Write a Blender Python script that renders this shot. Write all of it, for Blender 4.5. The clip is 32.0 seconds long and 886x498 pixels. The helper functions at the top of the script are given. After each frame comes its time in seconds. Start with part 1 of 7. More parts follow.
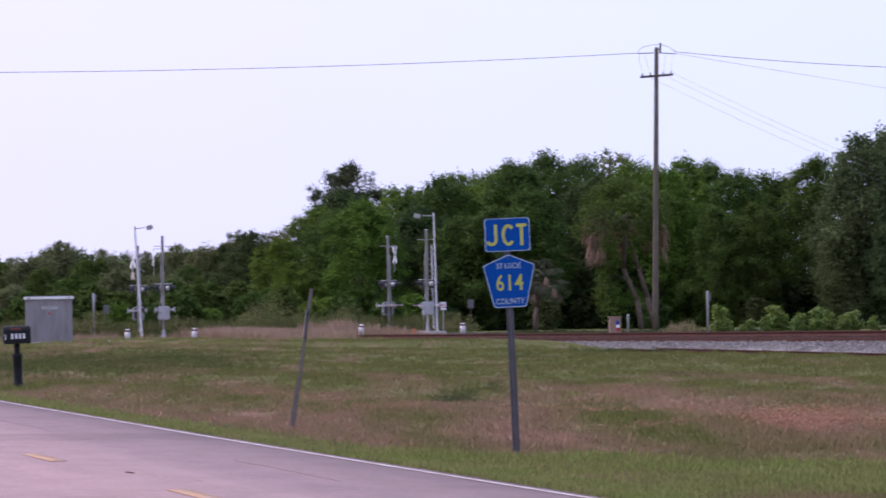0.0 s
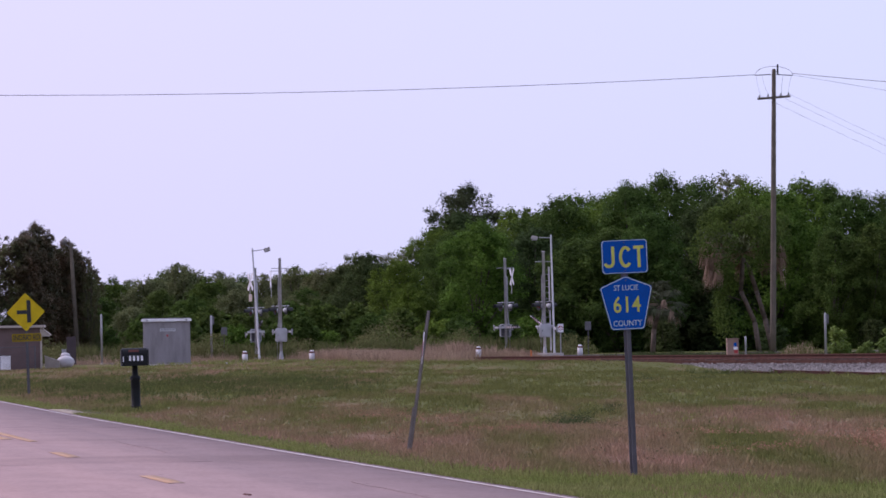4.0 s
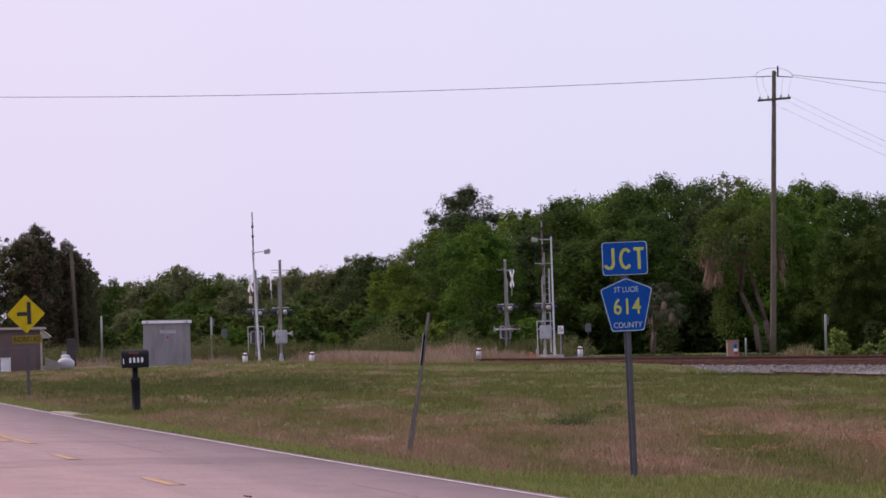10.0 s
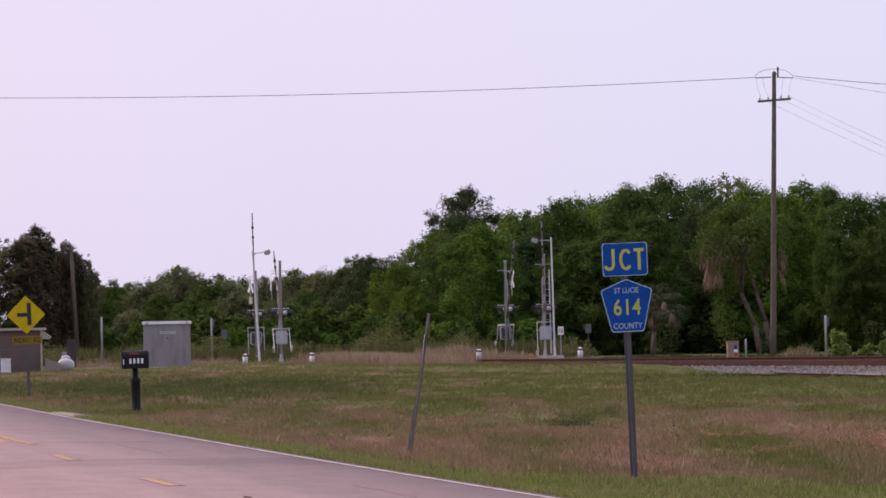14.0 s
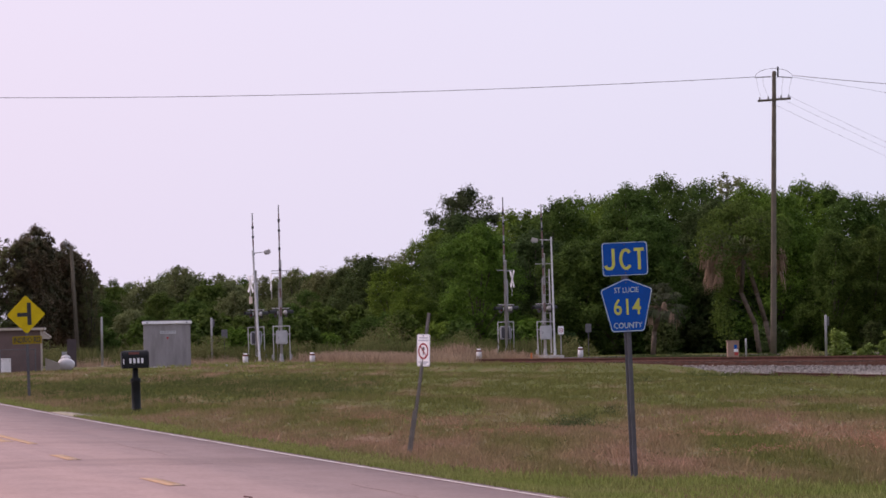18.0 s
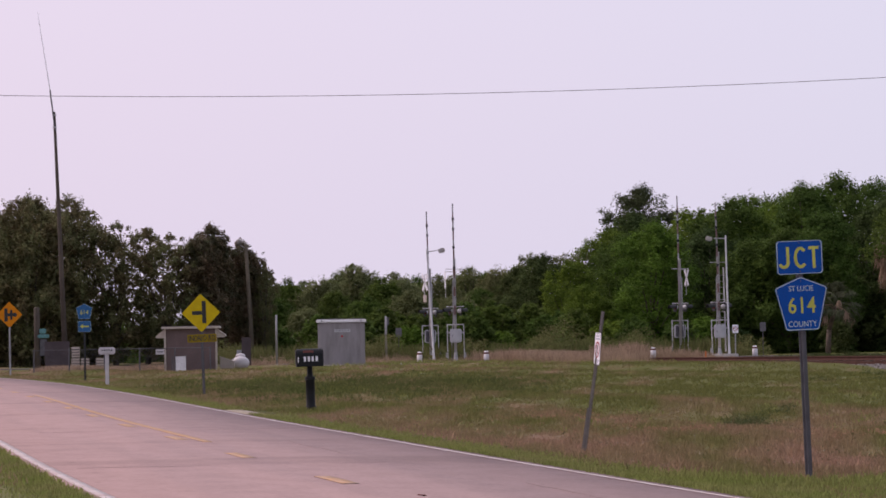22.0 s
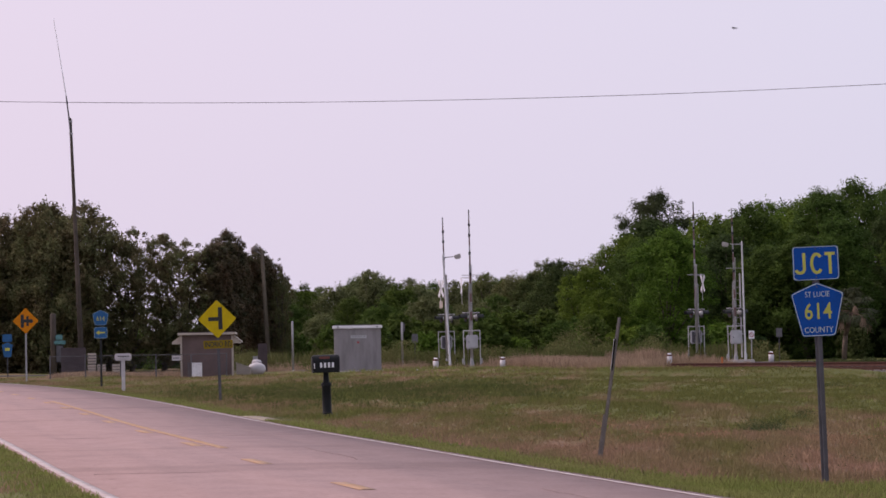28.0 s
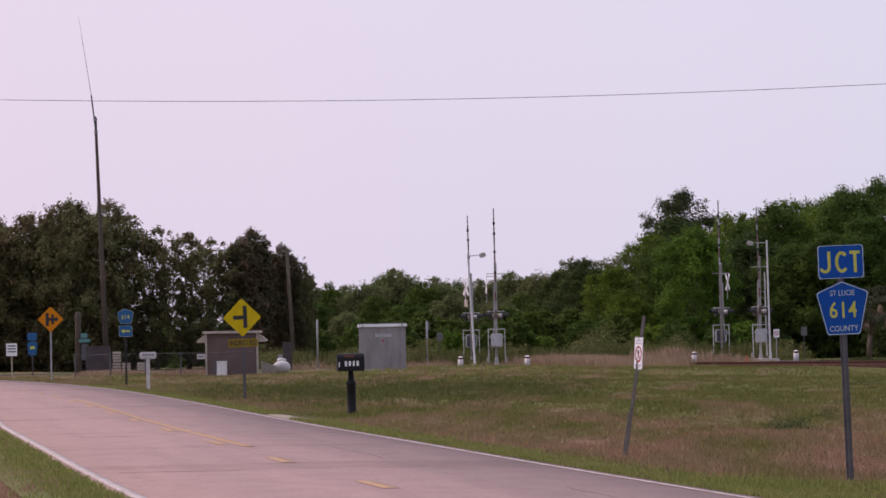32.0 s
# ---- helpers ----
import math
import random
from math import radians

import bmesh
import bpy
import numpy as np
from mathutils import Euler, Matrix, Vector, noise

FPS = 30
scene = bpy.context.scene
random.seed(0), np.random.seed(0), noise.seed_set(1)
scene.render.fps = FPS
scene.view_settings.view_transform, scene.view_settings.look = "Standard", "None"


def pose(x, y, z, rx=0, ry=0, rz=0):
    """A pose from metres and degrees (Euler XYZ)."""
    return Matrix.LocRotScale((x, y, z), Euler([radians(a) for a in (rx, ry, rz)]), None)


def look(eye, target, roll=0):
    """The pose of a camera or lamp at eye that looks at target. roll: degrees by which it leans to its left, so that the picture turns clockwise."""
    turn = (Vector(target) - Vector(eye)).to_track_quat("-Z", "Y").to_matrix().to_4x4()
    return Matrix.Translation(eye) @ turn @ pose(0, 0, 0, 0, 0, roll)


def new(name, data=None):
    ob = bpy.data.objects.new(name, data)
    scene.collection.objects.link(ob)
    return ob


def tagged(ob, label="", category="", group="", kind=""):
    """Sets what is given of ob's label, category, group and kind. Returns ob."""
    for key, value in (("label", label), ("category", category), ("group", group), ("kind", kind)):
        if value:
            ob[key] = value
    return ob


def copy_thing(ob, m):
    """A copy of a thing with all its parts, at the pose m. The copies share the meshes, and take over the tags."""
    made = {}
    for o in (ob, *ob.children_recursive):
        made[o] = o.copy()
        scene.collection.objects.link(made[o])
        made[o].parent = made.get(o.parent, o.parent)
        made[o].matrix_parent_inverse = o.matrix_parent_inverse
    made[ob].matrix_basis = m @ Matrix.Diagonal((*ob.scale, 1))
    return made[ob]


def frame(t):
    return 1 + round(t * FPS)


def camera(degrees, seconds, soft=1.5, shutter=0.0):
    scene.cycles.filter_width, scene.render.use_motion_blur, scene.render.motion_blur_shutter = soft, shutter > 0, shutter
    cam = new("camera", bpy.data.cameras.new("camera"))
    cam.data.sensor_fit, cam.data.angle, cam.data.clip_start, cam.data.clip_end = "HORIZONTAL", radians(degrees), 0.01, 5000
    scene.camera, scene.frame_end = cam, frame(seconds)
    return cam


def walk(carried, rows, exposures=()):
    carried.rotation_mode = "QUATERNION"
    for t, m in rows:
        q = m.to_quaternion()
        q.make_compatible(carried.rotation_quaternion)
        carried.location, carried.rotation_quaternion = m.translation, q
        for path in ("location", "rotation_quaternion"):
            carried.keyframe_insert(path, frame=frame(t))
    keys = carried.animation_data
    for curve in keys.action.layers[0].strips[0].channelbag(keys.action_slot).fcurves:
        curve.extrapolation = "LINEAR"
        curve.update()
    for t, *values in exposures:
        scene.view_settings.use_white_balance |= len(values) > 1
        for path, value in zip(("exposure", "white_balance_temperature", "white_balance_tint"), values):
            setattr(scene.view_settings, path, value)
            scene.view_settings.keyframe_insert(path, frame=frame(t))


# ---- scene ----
# ---- camera ----
cam = camera(10.37, 32.0, soft=1.6, shutter=0.45)
EYE = (0.0, 0.0, 1.7)
# seconds, heading, tilt and lean of the tripod head, in degrees
HEADINGS = [
    (0, -1.377, 0.640, 0.97), (0.5, -0.762, 0.686, 0.98), (1, -0.672, 0.790, 0.97), (1.5, -0.235, 0.786, 0.99),
    (2, 0.014, 0.872, 0.98), (2.5, 0.003, 0.893, 0.99), (3, 0.004, 0.913, 1.00), (3.5, 0.003, 0.922, 0.99),
    (5.5, -0.008, 0.922, 0.99), (6, -0.008, 0.923, 0.99), (6.5, -0.007, 0.917, 1.01), (7, -0.008, 0.933, 0.99),
    (7.5, -0.007, 0.929, 1.00), (8, -0.006, 0.927, 1.01), (8.5, -0.005, 0.931, 0.99), (9, -0.001, 0.932, 1.00),
    (9.5, -0.003, 0.935, 1.01), (10, 0.001, 0.943, 1.00), (10.5, -0.000, 0.942, 1.00), (11, -0.004, 0.925, 1.01),
    (11.5, -0.004, 0.933, 1.00), (12, -0.004, 0.931, 0.99), (12.5, 0.001, 0.947, 1.00), (13, 0.000, 0.942, 1.00),
    (13.5, -0.000, 0.938, 1.01), (14, 0.002, 0.953, 0.99), (14.5, 0.001, 0.945, 1.02), (16.5, 0.006, 0.962, 0.99),
    (17, 0.003, 0.953, 0.99), (17.5, 0.002, 0.949, 1.01), (18, 0.003, 0.949, 1.01), (18.5, 0.001, 0.942, 1.00),
    (19, 0.001, 0.955, 1.03), (19.5, 0.467, 1.001, 1.00), (20, 1.137, 0.885, 0.95), (20.5, 1.709, 0.920, 1.00),
    (21, 1.849, 0.903, 0.99), (21.5, 1.928, 0.950, 1.01), (22, 2.046, 0.966, 0.98), (22.5, 2.196, 1.018, 1.02),
    (23, 2.210, 1.021, 1.00), (23.5, 2.213, 1.028, 1.02), (24, 2.231, 1.037, 1.02), (24.5, 2.224, 1.042, 0.99),
    (25, 2.219, 1.021, 1.00), (25.5, 2.221, 1.025, 1.03), (27.5, 2.221, 1.037, 1.03), (28, 2.236, 1.040, 1.01),
    (28.5, 2.240, 1.027, 1.03), (29, 2.250, 1.031, 0.99), (29.5, 2.298, 1.068, 1.02), (30, 2.304, 1.027, 1.02),
    (30.5, 2.313, 1.033, 0.99), (31, 2.353, 1.043, 0.99), (31.5, 2.451, 1.025, 0.99), (32, 2.527, 1.028, 0.99),
]

walk(cam, [(t, pose(*EYE, 90 + tilt, lean, heading)) for t, heading, tilt, lean in HEADINGS],
     exposures=[(0, 0.34, 5600, 32), (1.5, 0.28, 5600, 33), (2.6, 0.14, 5620, 33), (4, 0.06, 5700, 33), (6, 0.05, 5900, 33), (9, 0.06, 6180, 31), (14, 0.08, 6380, 30), (18, 0.12, 6480, 29), (20, 0.02, 6520, 29), (32, -0.02, 6540, 29)])

# ---- sky and sun ----
SUN_TURN, SUN_UP = radians(-68), radians(48)  # clockwise from straight ahead; above the horizon
world = bpy.data.worlds.new("sky")
scene.world = world
world.use_nodes = True
wn, wl = world.node_tree.nodes, world.node_tree.links
wn.clear()
sky = wn.new("ShaderNodeTexSky")
sky.sky_type, sky.sun_disc = "NISHITA", False
sky.sun_elevation, sky.sun_rotation = SUN_UP, SUN_TURN
sky.air_density, sky.dust_density, sky.ozone_density = 1.0, 4.0, 1.0
haze = wn.new("ShaderNodeMix")
haze.data_type = "RGBA"
haze.inputs["Factor"].default_value = 0.8
# thin high overcast, warmer towards the sun and bluer away from it
wc, wdot, wmap, tone = wn.new("ShaderNodeTexCoord"), wn.new("ShaderNodeVectorMath"), wn.new("ShaderNodeMapRange"), wn.new("ShaderNodeMix")
wdot.operation = "DOT_PRODUCT"
wdot.inputs[1].default_value = (math.sin(SUN_TURN), math.cos(SUN_TURN), 0.0)
wl.new(wc.outputs["Generated"], wdot.inputs[0])
wmap.interpolation_type = "SMOOTHSTEP"
wmap.inputs["From Min"].default_value, wmap.inputs["From Max"].default_value = 0.12, 0.68
wl.new(wdot.outputs["Value"], wmap.inputs["Value"])
tone.data_type = "RGBA"
tone.inputs["A"].default_value, tone.inputs["B"].default_value = (7.5, 8.55, 9.6, 1), (9.0, 8.3, 9.3, 1)
wl.new(wmap.outputs["Result"], tone.inputs["Factor"])
wl.new(tone.outputs["Result"], haze.inputs["B"])
bg = wn.new("ShaderNodeBackground")
bg.inputs["Strength"].default_value = 0.1
wo = wn.new("ShaderNodeOutputWorld")
wl.new(sky.outputs["Color"], haze.inputs["A"])
wl.new(haze.outputs["Result"], bg.inputs["Color"])
wl.new(bg.outputs["Background"], wo.inputs["Surface"])

sun = new("sun", bpy.data.lights.new("sun", "SUN"))
sun.data.energy, sun.data.angle, sun.data.color = 2.2, radians(9), (1.0, 0.93, 0.82)
sun.matrix_world = look((math.sin(SUN_TURN) * 50 * math.cos(SUN_UP), math.cos(SUN_TURN) * 50 * math.cos(SUN_UP), 50 * math.sin(SUN_UP)), (0, 0, 0))


# ---- materials ----
def material(name, base, other=None, scale=8.0, rough=0.7, metal=0.0, bump=0.0, fine=60.0, spread=0.0, island=False, leaf=0.0, spec=0.3, coords="Object", ramp_at=(0.35, 0.68), stretch=None, shift=0.0, zones=False):
    """A surface of two tones, mottled at two sizes, with fine relief."""
    m = bpy.data.materials.new(name)
    m.use_nodes = True
    nt, ln = m.node_tree.nodes, m.node_tree.links
    bsdf = nt["Principled BSDF"]
    bsdf.inputs["Roughness"].default_value, bsdf.inputs["Metallic"].default_value = rough, metal
    bsdf.inputs["Specular IOR Level"].default_value = spec
    tc = nt.new("ShaderNodeTexCoord")
    n1, n2 = nt.new("ShaderNodeTexNoise"), nt.new("ShaderNodeTexNoise")
    n1.inputs["Scale"].default_value, n1.inputs["Detail"].default_value = scale, 5
    n2.inputs["Scale"].default_value, n2.inputs["Detail"].default_value = fine, 3
    ln.new(tc.outputs[coords], n2.inputs["Vector"])
    if stretch:
        mp = nt.new("ShaderNodeMapping")
        mp.inputs["Scale"].default_value = stretch
        ln.new(tc.outputs[coords], mp.inputs["Vector"])
        ln.new(mp.outputs["Vector"], n1.inputs["Vector"])
    else:
        ln.new(tc.outputs[coords], n1.inputs["Vector"])
    ramp = nt.new("ShaderNodeValToRGB")
    ramp.color_ramp.elements[0].position, ramp.color_ramp.elements[1].position = ramp_at
    other = other or tuple(c * 0.72 for c in base)
    ramp.color_ramp.elements[0].color, ramp.color_ramp.elements[1].color = (*base, 1), (*other, 1)
    drive = n1.outputs["Fac"]
    if zones:  # how dry the field is from the road side out to the railway
        sep, near, dry = nt.new("ShaderNodeSeparateXYZ"), nt.new("ShaderNodeMapRange"), nt.new("ShaderNodeValToRGB")
        ln.new(tc.outputs["Object"], sep.inputs["Vector"])
        near.inputs["From Min"].default_value, near.inputs["From Max"].default_value = 50, 250
        ln.new(sep.outputs["Y"], near.inputs["Value"])
        ln.new(near.outputs["Result"], dry.inputs["Fac"])
        els = dry.color_ramp.elements
        els[0].position, els[0].color = 0.0, (0.5, 0.5, 0.5, 1)
        els[1].position, els[1].color = 1.0, (0.38, 0.38, 0.38, 1)
        for at, v in ((0.04, 0.53), (0.09, 0.55), (0.17, 0.53), (0.25, 0.46), (0.33, 0.39), (0.44, 0.34), (0.6, 0.36), (0.8, 0.38)):
            els.new(at).color = (v, v, v, 1)
        blend = nt.new("ShaderNodeMix")
        blend.inputs["Factor"].default_value = 0.5
        ln.new(n1.outputs["Fac"], blend.inputs["A"]), ln.new(dry.outputs["Color"], blend.inputs["B"])
        lush, add = nt.new("ShaderNodeMapRange"), nt.new("ShaderNodeMath")  # lusher towards the railway
        lush.inputs["From Min"].default_value, lush.inputs["From Max"].default_value = -9, 10
        lush.inputs["To Min"].default_value, lush.inputs["To Max"].default_value = 0.03, -0.045
        ln.new(sep.outputs["X"], lush.inputs["Value"])
        ln.new(blend.outputs["Result"], add.inputs[0]), ln.new(lush.outputs["Result"], add.inputs[1])
        drive = add.outputs["Value"]
    ln.new(drive, ramp.inputs["Fac"])
    colour = ramp.outputs["Color"]
    vary = nt.new("ShaderNodeMapRange")
    vary.inputs["To Min"].default_value, vary.inputs["To Max"].default_value = 0.82, 1.18
    ln.new(n2.outputs["Fac"], vary.inputs["Value"])
    value = vary.outputs["Result"]
    if spread:
        src = nt.new("ShaderNodeNewGeometry").outputs["Random Per Island"] if island else nt.new("ShaderNodeObjectInfo").outputs["Random"]
        r = nt.new("ShaderNodeMapRange")
        r.inputs["To Min"].default_value, r.inputs["To Max"].default_value = 1 - spread, 1 + spread
        ln.new(src, r.inputs["Value"])
        mul = nt.new("ShaderNodeMath")
        mul.operation = "MULTIPLY"
        ln.new(value, mul.inputs[0]), ln.new(r.outputs["Result"], mul.inputs[1])
        value = mul.outputs["Value"]
    if shift:  # each plant a little yellower or bluer
        hs = nt.new("ShaderNodeHueSaturation")
        rg = nt.new("ShaderNodeMapRange")
        rg.inputs["To Min"].default_value, rg.inputs["To Max"].default_value = 0.5 - shift, 0.5 + shift
        ln.new(nt.new("ShaderNodeObjectInfo").outputs["Random"], rg.inputs["Value"])
        ln.new(rg.outputs["Result"], hs.inputs["Hue"])
        ln.new(colour, hs.inputs["Color"])
        colour = hs.outputs["Color"]
    mix = nt.new("ShaderNodeVectorMath")
    mix.operation = "SCALE"
    ln.new(colour, mix.inputs[0]), ln.new(value, mix.inputs["Scale"])
    ln.new(mix.outputs["Vector"], bsdf.inputs["Base Color"])
    if bump:
        b = nt.new("ShaderNodeBump")
        b.inputs["Strength"].default_value, b.inputs["Distance"].default_value = bump, 0.02
        ln.new(n2.outputs["Fac"], b.inputs["Height"])
        ln.new(b.outputs["Normal"], bsdf.inputs["Normal"])
    if leaf:
        tr = nt.new("ShaderNodeBsdfTranslucent")
        add = nt.new("ShaderNodeMixShader")
        add.inputs["Fac"].default_value = leaf
        ln.new(mix.outputs["Vector"], tr.inputs["Color"])
        ln.new(bsdf.outputs["BSDF"], add.inputs[1]), ln.new(tr.outputs["BSDF"], add.inputs[2])
        ln.new(add.outputs["Shader"], nt["Material Output"].inputs["Surface"])
    return m


def ground_material():
    """Mown roadside turf: green patches, straw-coloured dead grass and bare sandy spots, darkened in colour for shade
    among the blades.
    """
    return material("turf", (0.086, 0.09, 0.027), (0.185, 0.112, 0.076), scale=0.5, fine=9, rough=0.95, bump=0.5, spec=0.05, ramp_at=(0.42, 0.58), stretch=(1.1, 0.1, 1), zones=True)


def asphalt_material():
    """Worn pale asphalt: long wheel-worn streaks, cross smears, grit and small dark spots, along the road's run."""
    m = bpy.data.materials.new("worn pale asphalt")
    m.use_nodes = True
    nt, ln = m.node_tree.nodes, m.node_tree.links
    bsdf = nt["Principled BSDF"]
    bsdf.inputs["Roughness"].default_value, bsdf.inputs["Specular IOR Level"].default_value = 0.95, 0.05
    tc = nt.new("ShaderNodeTexCoord")

    def grain(size, scale, detail=4):
        mp, n = nt.new("ShaderNodeMapping"), nt.new("ShaderNodeTexNoise")
        mp.inputs["Scale"].default_value = (*size, 1)
        n.inputs["Scale"].default_value, n.inputs["Detail"].default_value = scale, detail
        ln.new(tc.outputs["UV"], mp.inputs["Vector"]), ln.new(mp.outputs["Vector"], n.inputs["Vector"])
        return n.outputs["Fac"]

    def level(value, a, b, lo, hi):
        r = nt.new("ShaderNodeMapRange")
        r.interpolation_type = "SMOOTHSTEP"
        r.inputs["From Min"].default_value, r.inputs["From Max"].default_value = a, b
        r.inputs["To Min"].default_value, r.inputs["To Max"].default_value = lo, hi
        ln.new(value, r.inputs["Value"])
        return r.outputs["Result"]

    def times(a, b):
        k = nt.new("ShaderNodeMath")
        k.operation = "MULTIPLY"
        ln.new(a, k.inputs[0]), ln.new(b, k.inputs[1])
        return k.outputs["Value"]
    tint = nt.new("ShaderNodeMix")
    tint.data_type = "RGBA"
    tint.inputs["A"].default_value, tint.inputs["B"].default_value = (0.34, 0.234, 0.22, 1), (0.306, 0.215, 0.206, 1)
    streak = grain((1.0, 0.022), 1.1)
    ln.new(level(streak, 0.38, 0.64, 0, 1), tint.inputs["Factor"])
    value = times(level(grain((0.05, 0.16), 1.0), 0.52, 0.68, 1.0, 0.84), level(grain((1.0, 0.4), 14), 0.3, 0.7, 0.94, 1.06))
    value = times(value, level(grain((1.0, 0.3), 2.2, 2), 0.3, 0.7, 0.95, 1.05))
    value = times(value, level(grain((1.0, 0.25), 5.0, 1), 0.74, 0.8, 1.0, 0.8))
    out = nt.new("ShaderNodeVectorMath")
    out.operation = "SCALE"
    ln.new(tint.outputs["Result"], out.inputs[0]), ln.new(value, out.inputs["Scale"])
    ln.new(out.outputs["Vector"], bsdf.inputs["Base Color"])
    b = nt.new("ShaderNodeBump")
    b.inputs["Strength"].default_value, b.inputs["Distance"].default_value = 0.2, 0.01
    ln.new(grain((1, 1), 60, 2), b.inputs["Height"]), ln.new(b.outputs["Normal"], bsdf.inputs["Normal"])
    return m


